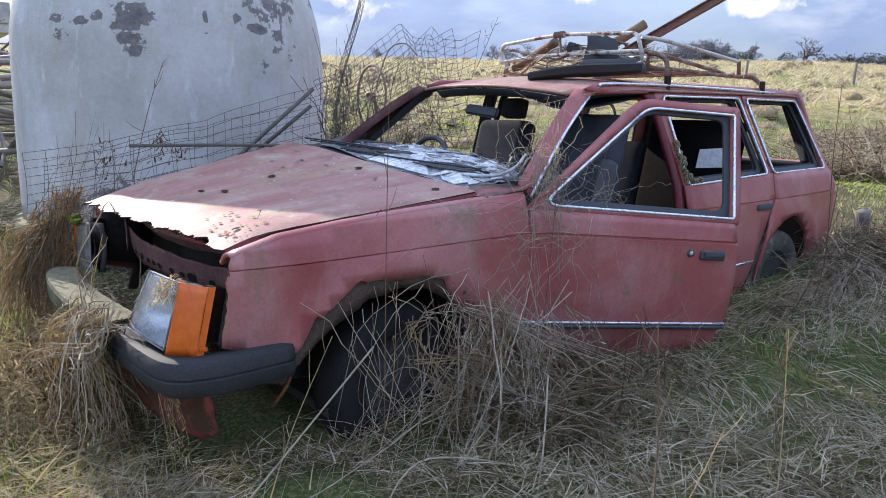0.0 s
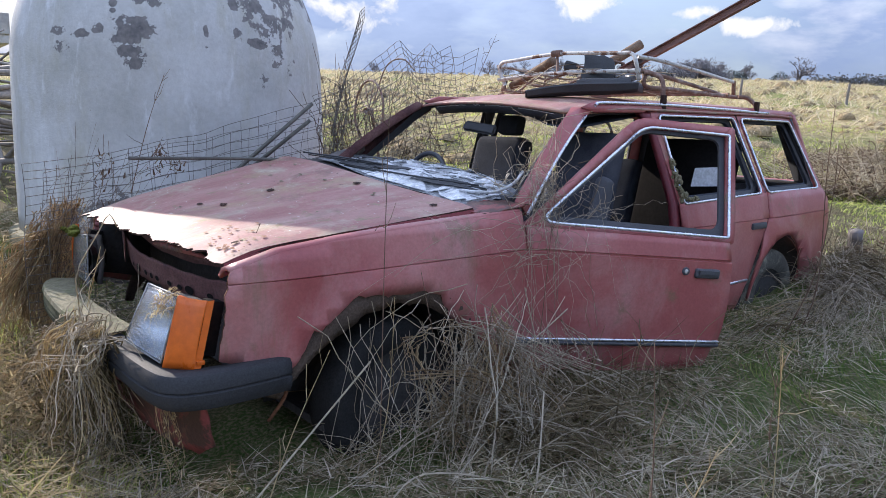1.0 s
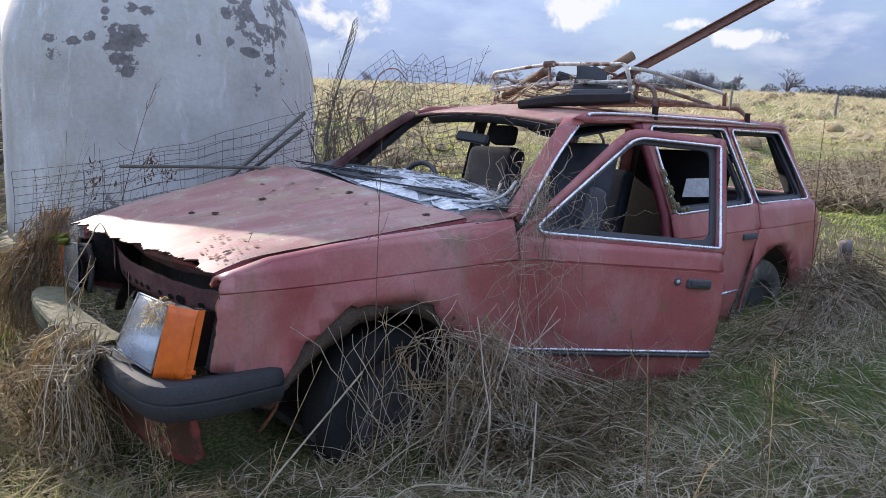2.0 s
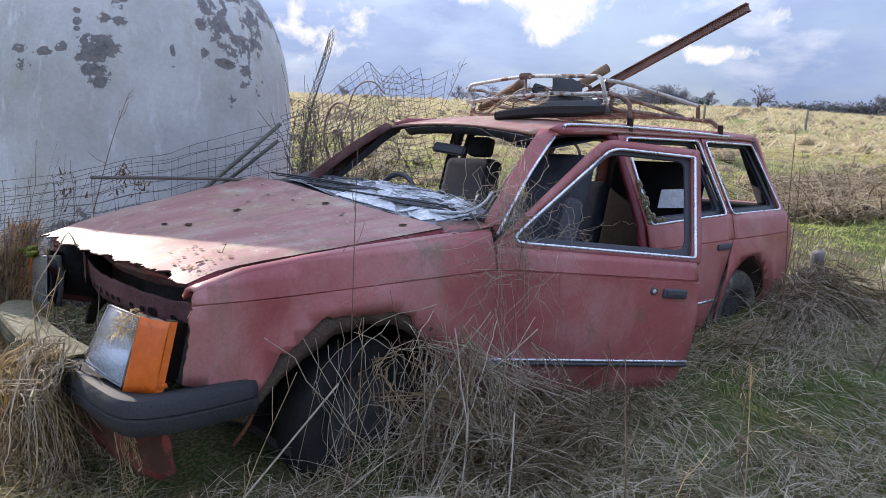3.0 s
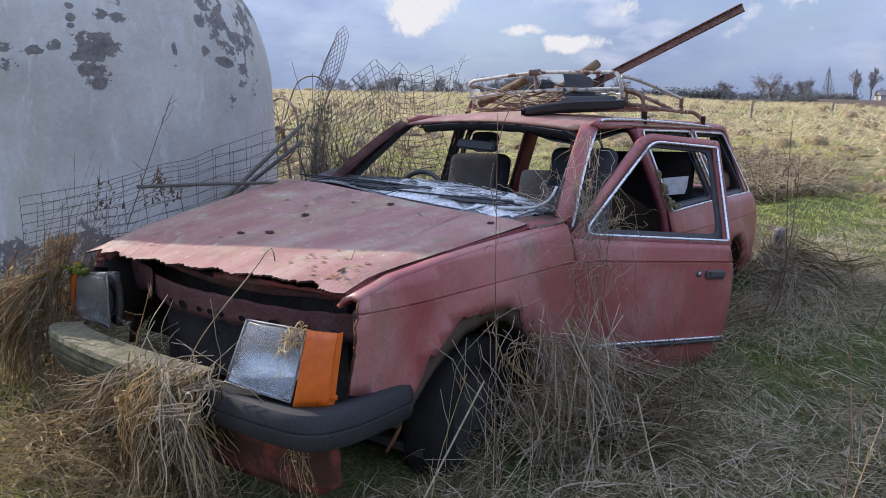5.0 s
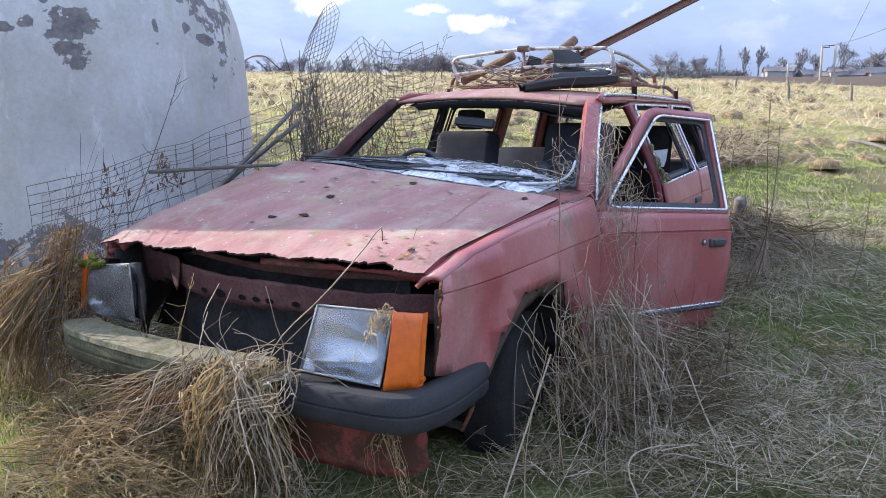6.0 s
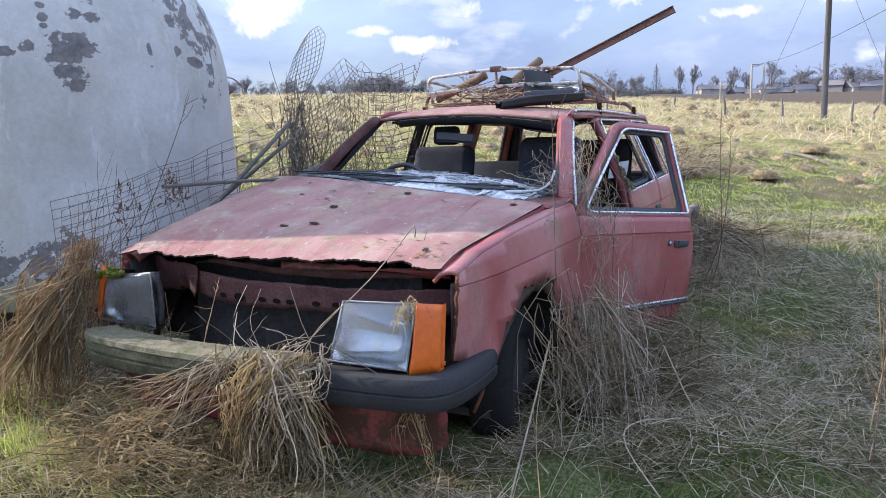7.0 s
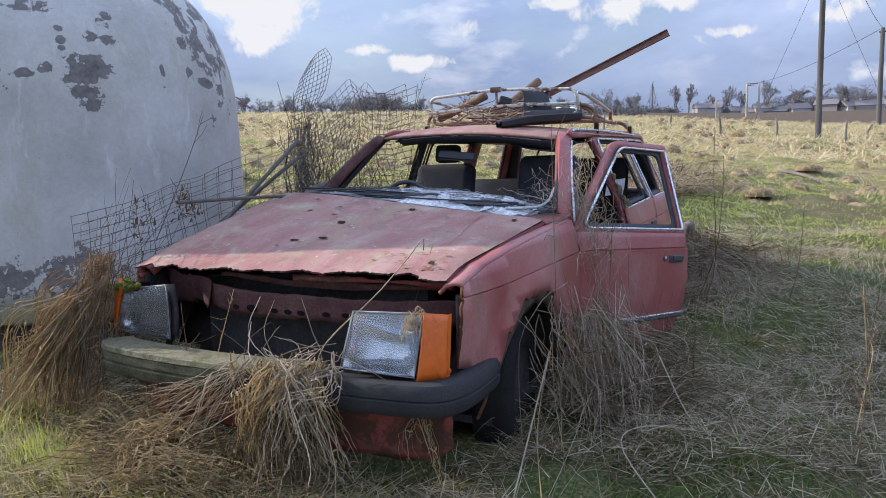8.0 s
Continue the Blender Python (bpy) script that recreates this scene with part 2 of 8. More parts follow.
M["bumper"] = material("scuffed_black_bumper", [(0.028, 0.029, 0.032), (0.050, 0.051, 0.055)], 0.72, scale=4, grain=160, bump=0.15, spots=[((0.09, 0.085, 0.06), 5.0, 0.62, 0.78)], spec=0.25)
M["mossy"] = material("mossy_weathered_bumper", [(0.16, 0.14, 0.08), (0.22, 0.195, 0.12), (0.09, 0.088, 0.036)], 0.95, scale=12, grain=90, grain_amount=0.35, bump=0.5,
                      spots=[((0.10, 0.12, 0.035), 9.0, 0.56, 0.68)])
M["grimy"] = material("grimy_algae_plastic", [(0.05, 0.05, 0.03), (0.10, 0.095, 0.055), (0.15, 0.145, 0.09)], 0.9, scale=9, grain=90, grain_amount=0.4, bump=0.3, spec=0.2)
M["panel_rust"] = material("rust_stained_maroon_steel", [(0.07, 0.032, 0.034), (0.12, 0.055, 0.052), (0.16, 0.085, 0.075)], 0.8, scale=8, grain=90, grain_amount=0.3, bump=0.4, spec=0.25)
M["pale_stems"] = material("bleached_weed_stems", [(0.40, 0.335, 0.245), (0.50, 0.43, 0.33)], 0.8, scale=5, grain=30, bump=0.0,
                           island=[(0.18, 0.135, 0.085), (0.42, 0.35, 0.255), (0.62, 0.54, 0.42), (0.29, 0.225, 0.15)], spec=0.2, thin=0.35)
# shade inside arches and nose put into the colour, lifted for lens veil
M["arch_dark"] = material("underbody_dark_for_shade", [(0.045, 0.044, 0.044), (0.085, 0.080, 0.077)], 0.95, scale=7, bump=0.2, spec=0.1)
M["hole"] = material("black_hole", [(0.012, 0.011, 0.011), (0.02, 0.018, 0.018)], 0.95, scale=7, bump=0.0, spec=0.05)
# dark of unlit hollows put into the colour, lifted for lens veil
M["void"] = material("dark_grey_hollow_metal", [(0.055, 0.050, 0.050), (0.10, 0.092, 0.088)], 0.9, scale=7, bump=0.3, spec=0.15)
M["cloth"] = material("dark_grey_seat_cloth", [(0.052, 0.057, 0.072), (0.082, 0.088, 0.106)], 0.95, scale=9, grain=300, bump=0.3, spec=0.04)
# lighter grey than the seats: light on the bolsters put into the colour
M["bolster"] = material("grey_vinyl_lit_side", [(0.075, 0.080, 0.092), (0.11, 0.115, 0.13)], 0.6, scale=9, grain=200, bump=0.15, spec=0.3)
M["chrome"] = material("bright_trim_metal", [(0.62, 0.66, 0.72), (0.74, 0.77, 0.82)], 0.28, metal=0.85, scale=14, bump=0.05, spots=[((0.18, 0.15, 0.12), 25.0, 0.73, 0.79)])
M["rack"] = material("chipped_white_tube", [(0.48, 0.47, 0.44), (0.62, 0.61, 0.57)], 0.55, scale=12, bump=0.1, spots=[((0.16, 0.08, 0.05), 16.0, 0.52, 0.58)])
M["rack_rust"] = material("rusty_rack_tube", [(0.13, 0.075, 0.055), (0.22, 0.13, 0.10), (0.38, 0.31, 0.27)], 0.8, scale=14, grain=90, grain_amount=0.3, bump=0.4)
M["beam"] = material("red_oxide_steel", [(0.20, 0.10, 0.08), (0.30, 0.17, 0.14)], 0.7, scale=10, grain=110, bump=0.35, spots=[((0.05, 0.035, 0.03), 5.0, 0.55, 0.65)])
M["pipe"] = material("rusty_pipe", [(0.14, 0.08, 0.05), (0.24, 0.16, 0.10)], 0.85, scale=16, grain=120, bump=0.5)
M["tyre"] = material("perished_rubber", [(0.018, 0.018, 0.019), (0.032, 0.031, 0.030)], 0.9, scale=9, grain=120, bump=0.3, spots=[((0.09, 0.088, 0.07), 7.0, 0.64, 0.76)], spec=0.15)
M["old_tyre"] = material("lichen_covered_rubber", [(0.07, 0.068, 0.06), (0.14, 0.135, 0.115)], 0.95, scale=9, grain=90, bump=0.4, spots=[((0.26, 0.25, 0.20), 8.0, 0.5, 0.62)], spec=0.15)
M["amber"] = material("amber_lens_plastic", [(0.62, 0.115, 0.012), (0.74, 0.155, 0.018)], 0.30, scale=10, grain=40, grain_amount=0.08, bump=0.03, spec=0.5)
M["lens"] = material("ribbed_headlamp_glass", [(0.93, 0.95, 0.96), (0.98, 0.99, 1.0)], 0.06, scale=8, grain=30, grain_amount=0.03, bump=0.0, transmission=0.95, rough_var=0.03)
M["reflector"] = material("silvered_reflector", [(0.33, 0.37, 0.42), (0.50, 0.54, 0.58)], 0.10, metal=1.0, scale=9, grain=20, grain_amount=0.05, bump=0.0, spots=[((0.42, 0.38, 0.28), 6.0, 0.55, 0.68)])
M["shards"] = material("crazed_windscreen_glass", [(0.34, 0.36, 0.37), (0.56, 0.58, 0.60), (0.74, 0.76, 0.77)], 0.26, scale=9, grain=60, grain_amount=0.3, bump=0.25, spec=0.9, rough_var=0.12, piece=((0.46, 0.48, 0.50), (0.80, 0.81, 0.82)))
M["glass_grit"] = material("crumpled_laminated_glass", [(0.09, 0.095, 0.10), (0.24, 0.25, 0.26), (0.46, 0.48, 0.49)], 0.40, scale=20, grain=150, grain_amount=0.5, bump=0.8, spec=0.7, rough_var=0.2)
M["wire"] = material("weathered_galvanised_wire", [(0.12, 0.105, 0.09), (0.22, 0.20, 0.18)], 0.7, metal=0.3, scale=10, grain=60, bump=0.0)
M["pole_green"] = material("dull_green_tube", [(0.075, 0.075, 0.066), (0.14, 0.13, 0.11)], 0.8, scale=20, bump=0.3)
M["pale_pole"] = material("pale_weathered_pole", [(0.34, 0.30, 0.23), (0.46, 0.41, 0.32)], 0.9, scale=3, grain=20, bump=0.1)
M["wood"] = material("grey_weathered_wood", [(0.13, 0.115, 0.10), (0.23, 0.205, 0.18)], 0.9, scale=14, grain=120, grain_amount=0.3, bump=0.4, aniso=(1, 1, 0.12))
M["pole_wood"] = material("creosoted_pole_wood", [(0.06, 0.055, 0.054), (0.12, 0.11, 0.105)], 0.9, scale=10, grain=60, grain_amount=0.3, bump=0.3, aniso=(1, 1, 0.08))
STRAWS = [(0.17, 0.135, 0.075), (0.58, 0.50, 0.335), (0.78, 0.69, 0.51), (0.26, 0.21, 0.125), (0.88, 0.82, 0.66)]
M["straw"] = material("dead_grass_straw", [(0.52, 0.435, 0.275), (0.66, 0.57, 0.39)], 0.7, scale=3, grain=30, bump=0.0, island=STRAWS, spec=0.3, thin=0.5)
# brown stems, with the shade of gaps under pale straw put into the colour
M["brown_straw"] = material("dark_gap_brown_straw", [(0.12, 0.092, 0.054), (0.20, 0.155, 0.092)], 0.85, scale=3, grain=30, bump=0.0,
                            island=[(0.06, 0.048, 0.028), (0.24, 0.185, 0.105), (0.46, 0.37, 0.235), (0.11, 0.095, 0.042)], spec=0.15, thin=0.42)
M["gold_straw"] = material("hanging_dry_stems", [(0.46, 0.36, 0.20), (0.58, 0.47, 0.28)], 0.75, scale=5, grain=30, bump=0.0,
                           island=[(0.17, 0.115, 0.06), (0.54, 0.42, 0.225), (0.72, 0.58, 0.34), (0.34, 0.25, 0.13), (0.80, 0.68, 0.44)], spec=0.25, thin=0.55)
M["grey_straw"] = material("greyed_weed_stems", [(0.32, 0.265, 0.195), (0.42, 0.355, 0.265)], 0.8, scale=5, grain=30, bump=0.0,
                           island=[(0.13, 0.10, 0.066), (0.52, 0.44, 0.325), (0.80, 0.71, 0.57), (0.22, 0.17, 0.11)], spec=0.2, thin=0.42)
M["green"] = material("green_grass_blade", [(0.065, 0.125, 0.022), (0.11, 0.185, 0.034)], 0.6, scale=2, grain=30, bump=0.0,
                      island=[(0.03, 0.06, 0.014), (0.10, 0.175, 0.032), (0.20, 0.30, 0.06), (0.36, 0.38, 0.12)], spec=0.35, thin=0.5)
# green of the pasture with the sun's brightness put into the colour
M["lush"] = material("lush_blade_sun_brightened", [(0.37, 0.44, 0.085), (0.51, 0.55, 0.15)], 0.6, scale=0.8, grain=30, bump=0.0,
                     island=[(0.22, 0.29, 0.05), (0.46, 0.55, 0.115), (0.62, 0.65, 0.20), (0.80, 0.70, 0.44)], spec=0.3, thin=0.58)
M["far_grass"] = material("rough_pasture_blades", [(0.55, 0.45, 0.27), (0.72, 0.61, 0.41)], 0.8, scale=0.15, grain=20, bump=0.0,
                          island=[(0.30, 0.23, 0.125), (0.64, 0.53, 0.34), (0.84, 0.73, 0.53), (0.36, 0.37, 0.12)], spec=0.2, thin=0.45)
M["thatch"] = material("hanging_dead_grass", [(0.40, 0.335, 0.205), (0.54, 0.455, 0.295)], 0.8, scale=0.6, grain=20, bump=0.0,
                       island=[(0.24, 0.165, 0.095), (0.54, 0.41, 0.25), (0.72, 0.59, 0.40), (0.36, 0.27, 0.155)], spec=0.2, thin=0.3)
M["mound"] = material("old_tussock", [(0.17, 0.13, 0.075), (0.28, 0.215, 0.125), (0.38, 0.30, 0.18)], 0.95, scale=5, grain=26, grain_amount=0.5, bump=0.9, spec=0.1)
M["russet"] = material("russet_hanging_stems", [(0.36, 0.25, 0.14), (0.50, 0.37, 0.22)], 0.8, scale=5, grain=30, bump=0.0,
                       island=[(0.12, 0.08, 0.045), (0.38, 0.26, 0.145), (0.62, 0.48, 0.29), (0.24, 0.16, 0.09)], spec=0.2, thin=0.5)
M["bramble"] = material("brown_bramble_stems", [(0.10, 0.06, 0.04), (0.18, 0.12, 0.08)], 0.8, scale=5, grain=40, bump=0.0,
                        island=[(0.07, 0.045, 0.03), (0.16, 0.10, 0.07), (0.24, 0.18, 0.12)], spec=0.2)
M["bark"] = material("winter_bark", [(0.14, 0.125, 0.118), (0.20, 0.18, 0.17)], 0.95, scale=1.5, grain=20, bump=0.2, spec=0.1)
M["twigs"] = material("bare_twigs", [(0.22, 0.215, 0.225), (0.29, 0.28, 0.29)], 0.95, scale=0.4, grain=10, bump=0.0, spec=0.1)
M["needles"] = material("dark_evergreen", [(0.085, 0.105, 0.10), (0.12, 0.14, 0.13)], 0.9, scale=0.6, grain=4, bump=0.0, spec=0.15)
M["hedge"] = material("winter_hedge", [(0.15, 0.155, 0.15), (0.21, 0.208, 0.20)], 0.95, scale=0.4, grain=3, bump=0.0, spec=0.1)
M["render_wall"] = material("pale_house_render", [(0.36, 0.35, 0.33), (0.48, 0.46, 0.44)], 0.9, scale=0.5, grain=6, bump=0.1, piece=((0.20, 0.18, 0.17), (0.62, 0.60, 0.57)))
M["slate"] = material("slate_roof", [(0.17, 0.17, 0.185), (0.25, 0.24, 0.25)], 0.8, scale=0.6, grain=5, bump=0.2, piece=((0.16, 0.16, 0.185), (0.27, 0.22, 0.20)))
M["house_glass"] = material("house_window_glass", [(0.03, 0.035, 0.045), (0.06, 0.065, 0.08)], 0.15, scale=1, bump=0.0, spec=0.7)
M["moss"] = material("green_moss", [(0.10, 0.115, 0.02), (0.17, 0.18, 0.04)], 0.95, scale=30, grain=120, grain_amount=0.4, bump=0.8, spec=0.1)
M["paper"] = material("pale_card", [(0.52, 0.55, 0.60), (0.60, 0.62, 0.66)], 0.7, scale=6, bump=0.05)
M["black_panel"] = material("black_moulded_trim", [(0.024, 0.026, 0.03), (0.042, 0.044, 0.048)], 0.62, scale=6, grain=150, bump=0.12)
M["junk"] = material("grey_scrap", [(0.16, 0.14, 0.12), (0.30, 0.27, 0.24)], 0.85, scale=4, bump=0.2)


def ground_material():
    m = bpy.data.materials.new("rough_pasture_ground")
    m.use_nodes = True
    t = m.node_tree
    bsdf = t.nodes["Principled BSDF"]
    co = t.nodes.new("ShaderNodeTexCoord")

    def field(scale, lo, hi, detail=7.0):
        n = nd(t, "ShaderNodeTexNoise", Scale=scale, Detail=detail, Roughness=0.62)
        t.links.new(co.outputs["Object"], n.inputs["Vector"])
        r = ramp_node(t, [(lo, (0, 0, 0)), (hi, (1, 1, 1))])
        t.links.new(n.outputs["Fac"], r.inputs["Fac"])
        return r.outputs["Color"], n.outputs["Fac"]

    straw = field(5.0, 0.35, 0.65)[0]
    colour = mixed(t, straw, (0.040, 0.034, 0.019), (0.14, 0.11, 0.06))
    green = field(0.45, 0.46, 0.58)[0]
    colour = mixed(t, green, colour, (0.060, 0.100, 0.022))
    speck = field(70.0, 0.44, 0.62, 9.0)[0]
    colour = mixed(t, speck, colour, (0.21, 0.175, 0.10))
    # the far arable land beyond the rise is bare and brown
    place = t.nodes.new("ShaderNodeVectorMath")
    place.operation = "DISTANCE"
    place.inputs[1].default_value = (-1.0, -2.0, 4.0)
    t.links.new(co.outputs["Object"], place.inputs[0])
    far = t.nodes.new("ShaderNodeMapRange")
    far.inputs["From Min"].default_value, far.inputs["From Max"].default_value = 84.0, 96.0
    t.links.new(place.outputs["Value"], far.inputs["Value"])
    colour = mixed(t, far.outputs["Result"], colour, (0.12, 0.085, 0.06))
    dry = t.nodes.new("ShaderNodeMapRange")
    dry.inputs["From Min"].default_value, dry.inputs["From Max"].default_value = 8.0, 18.0
    dry.inputs["To Max"].default_value = 0.85
    t.links.new(place.outputs["Value"], dry.inputs["Value"])
    near_colour = colour
    pale = mixed(t, field(0.9, 0.4, 0.65)[0], (0.40, 0.325, 0.14), (0.66, 0.52, 0.29))
    pale = mixed(t, field(6.5, 0.46, 0.64)[0], pale, (0.20, 0.155, 0.075))
    pale = mixed(t, field(0.30, 0.47, 0.60)[0], pale, (0.19, 0.23, 0.06))
    drier = mixed(t, dry.outputs["Result"], near_colour, pale)
    colour = mixed(t, far.outputs["Result"], drier, (0.12, 0.09, 0.065))
    t.links.new(colour, bsdf.inputs["Base Color"])
    bsdf.inputs["Roughness"].default_value = 0.95
    bsdf.inputs["Specular IOR Level"].default_value = 0.15
    b = nd(t, "ShaderNodeBump", Strength=0.8, Distance=0.04)
    t.links.new(field(30.0, 0.3, 0.7)[1], b.inputs["Height"])
    t.links.new(b.outputs["Normal"], bsdf.inputs["Normal"])
    return m


def tank_material():
    """White coating with blue-grey weathering, flaked away to dark patches of irregular outline."""
    m = material("flaking_white_coating", [(0.40, 0.40, 0.375), (0.52, 0.52, 0.505), (0.61, 0.615, 0.605)], 0.62, scale=2.2, grain=38, grain_amount=0.07, bump=0.3,
                 spots=[((0.43, 0.415, 0.335), 1.4, 0.50, 0.72, (2.2, 2.2, 0.55)), ((0.66, 0.67, 0.67), 5.0, 0.56, 0.70, (1.6, 1.6, 0.4)), ((0.34, 0.33, 0.29), 16.0, 0.66, 0.70), ((0.27, 0.26, 0.24), 40.0, 0.70, 0.73)], spec=0.35)
    t = m.node_tree
    bsdf = t.nodes["Principled BSDF"]
    old = bsdf.inputs["Base Color"].links[0].from_socket
    co = t.nodes.new("ShaderNodeTexCoord")
    wob = nd(t, "ShaderNodeTexNoise", Scale=15.0, Detail=9.0, Roughness=0.70)
    t.links.new(co.outputs["Object"], wob.inputs["Vector"])
    total = None
    # place, size and strength of each flaked area
    for (x, y, z), (sx, sz), gain in TANK_FLAKES:
        sub = t.nodes.new("ShaderNodeVectorMath")
        sub.operation = "SUBTRACT"
        sub.inputs[1].default_value = (x, y, z)
        t.links.new(co.outputs["Object"], sub.inputs[0])
        mul = t.nodes.new("ShaderNodeVectorMath")
        mul.operation = "MULTIPLY"
        mul.inputs[1].default_value = (1 / sx, 1 / (sx * 1.6), 1 / sz)
        t.links.new(sub.outputs["Vector"], mul.inputs[0])
        ln = t.nodes.new("ShaderNodeVectorMath")
        ln.operation = "LENGTH"
        t.links.new(mul.outputs["Vector"], ln.inputs[0])
        mr = t.nodes.new("ShaderNodeMapRange")
        mr.inputs["From Min"].default_value, mr.inputs["From Max"].default_value = 1.4, 0.5
        mr.inputs["To Max"].default_value = gain
        t.links.new(ln.outputs["Value"], mr.inputs["Value"])
        if total is None:
            total = mr.outputs["Result"]
        else:
            mx = t.nodes.new("ShaderNodeMath")
            mx.operation = "MAXIMUM"
            t.links.new(total, mx.inputs[0])
            t.links.new(mr.outputs["Result"], mx.inputs[1])
            total = mx.outputs["Value"]
    add = t.nodes.new("ShaderNodeMath")
    add.operation = "ADD"
    t.links.new(total, add.inputs[0])
    t.links.new(wob.outputs["Fac"], add.inputs[1])
    edge = ramp_node(t, [(0.735, (0, 0, 0)), (0.755, (1, 1, 1))])
    t.links.new(add.outputs["Value"], edge.inputs["Fac"])
    bare = nd(t, "ShaderNodeTexNoise", Scale=30.0, Detail=5.0)
    t.links.new(co.outputs["Object"], bare.inputs["Vector"])
    br = ramp_node(t, [(0.3, (0.115, 0.11, 0.115)), (0.7, (0.23, 0.215, 0.205))])
    t.links.new(bare.outputs["Fac"], br.inputs["Fac"])
    t.links.new(mixed(t, edge.outputs["Color"], old, br.outputs["Color"]), bsdf.inputs["Base Color"])
    return m


TANK_FLAKES = [
    ((0.59, 1.54, 1.76), (0.126, 0.065), 0.36), ((0.57, 1.54, 1.7), (0.112, 0.051), 0.36), ((0.57, 1.53, 1.62), (0.09, 0.047), 0.36), ((0.59, 1.51, 1.56), (0.066, 0.043), 0.36), ((0.44, 1.65, 1.74), (0.049, 0.039), 0.3),
    ((0.37, 1.71, 1.71), (0.053, 0.034), 0.3), ((0.28, 1.84, 1.73), (0.049, 0.035), 0.3), ((0.63, 1.55, 1.91), (0.05, 0.034), 0.3), ((0.71, 1.51, 1.89), (0.049, 0.043), 0.3), ((0.7, 1.54, 1.98), (0.058, 0.036), 0.27),
    ((0.74, 1.54, 2.02), (0.039, 0.039), 0.3), ((0.52, 1.64, 1.94), (0.027, 0.019), 0.3), ((0.52, 1.62, 1.88), (0.026, 0.03), 0.3), ((0.51, 1.6, 1.84), (0.02, 0.019), 0.3), ((0.95, 1.4, 1.75), (0.02, 0.043), 0.3),
    ((0.95, 1.39, 1.67), (0.015, 0.028), 0.3), ((1.15, 1.53, 2.15), (0.127, 0.112), 0.285), ((1.22, 1.48, 2.05), (0.144, 0.111), 0.285), ((1.25, 1.44, 1.92), (0.111, 0.13), 0.285), ((1.35, 1.43, 1.82), (0.165, 0.12), 0.285),
    ((1.26, 1.39, 1.71), (0.081, 0.033), 0.42), ((1.4, 1.42, 1.65), (0.065, 0.1), 0.285), ((1.13, 1.39, 1.76), (0.038, 0.034), 0.3), ((1.14, 1.43, 1.92), (0.05, 0.039), 0.3), ((1.51, 1.55, 2.0), (0.111, 0.157), 0.285),
    ((1.51, 1.49, 1.83), (0.078, 0.113), 0.285), ((1.46, 1.61, 2.14), (0.197, 0.116), 0.285), ((1.67, 1.72, 2.11), (0.169, 0.12), 0.285), ((1.84, 1.81, 1.96), (0.112, 0.078), 0.285), ((0.45, 1.77, 2.06), (0.123, 0.052), 0.27),
    ((0.28, 1.81, 1.64), (0.06, 0.059), 0.22), ((1.53, 1.47, 1.58), (0.092, 0.113), 0.17), ((1.31, 1.39, 1.49), (0.095, 0.073), 0.15), ((1.78, 1.74, 2.05), (0.135, 0.081), 0.285), ((0.22, 1.78, 0.68), (0.16, 0.12), 0.34),
    ((0.48, 1.58, 0.7), (0.22, 0.15), 0.32), ((0.9, 1.4, 0.66), (0.3, 0.08), 0.27),
]
M["tank"] = tank_material()
M["ground"] = ground_material()

# ---------------------------------------------------------------- building helpers
rng = np.random.default_rng(7)


def finish(ob, mat, parent=None, label="", smooth=True):
    if mat:
        ob.data.materials.clear()
        ob.data.materials.append(mat)
    if smooth:
        ob.data.polygons.foreach_set("use_smooth", [True] * len(ob.data.polygons))
    if parent:
        ob.parent = parent
    if label:
        ob["label"] = label
    return ob


def part(name, bm, mat, parent, label="", smooth=False, angle=None):
    """One bmesh as ONE mesh object under a thing or a part."""
    me = bpy.data.meshes.new(name)
    bmesh.ops.remove_doubles(bm, verts=bm.verts[:], dist=0.0002)
    bmesh.ops.recalc_face_normals(bm, faces=bm.faces[:])
    bm.to_mesh(me)
    bm.free()
    ob = finish(new(name, me), mat, parent, label, smooth)
    if angle is not None:
        me.set_sharp_from_angle(angle=radians(angle))
    return ob


def raw(name, V, F, mat, parent=None, label="", smooth=True):
    """One mesh from arrays: V (n, 3), F (m, 3 or 4)."""
    V, F = np.asarray(V, np.float32).reshape(-1, 3), np.asarray(F, np.int32)
    me = bpy.data.meshes.new(name)
    k = F.shape[1]
    me.vertices.add(len(V))
    me.vertices.foreach_set("co", V.ravel())
    me.loops.add(F.size)
    me.loops.foreach_set("vertex_index", F.ravel())
    me.polygons.add(len(F))
    me.polygons.foreach_set("loop_start", np.arange(0, F.size, k, dtype=np.int32))
    me.update(calc_edges=True)
    return finish(new(name, me), mat, parent, label, smooth)


def thing(name, label, category, group="", at=(0, 0, 0), kind=""):
    e = new(name)
    e.location = at
    e.empty_display_size = 0.1
    return tagged(e, label, category, group, kind)


def solid(ob, thick, offset=-1.0):
    s = ob.modifiers.new("thickness", "SOLIDIFY")
    s.thickness, s.offset = thick, offset
    return ob


def add_box(bm, centre, size, turn=(0, 0, 0)):
    m = pose(*centre, *turn) @ Matrix.Diagonal((*size, 1))
    return bmesh.ops.create_cube(bm, size=1.0, matrix=m)["verts"]


def box(name, centre, size, mat, parent, label="", bevel=0.01, turn=(0, 0, 0)):
    bm = bmesh.new()
    add_box(bm, centre, size, turn)
    if bevel:
        bmesh.ops.bevel(bm, geom=bm.edges[:], offset=bevel, segments=2, affect="EDGES", profile=0.6)
    return part(name, bm, mat, parent, label, smooth=True, angle=40)


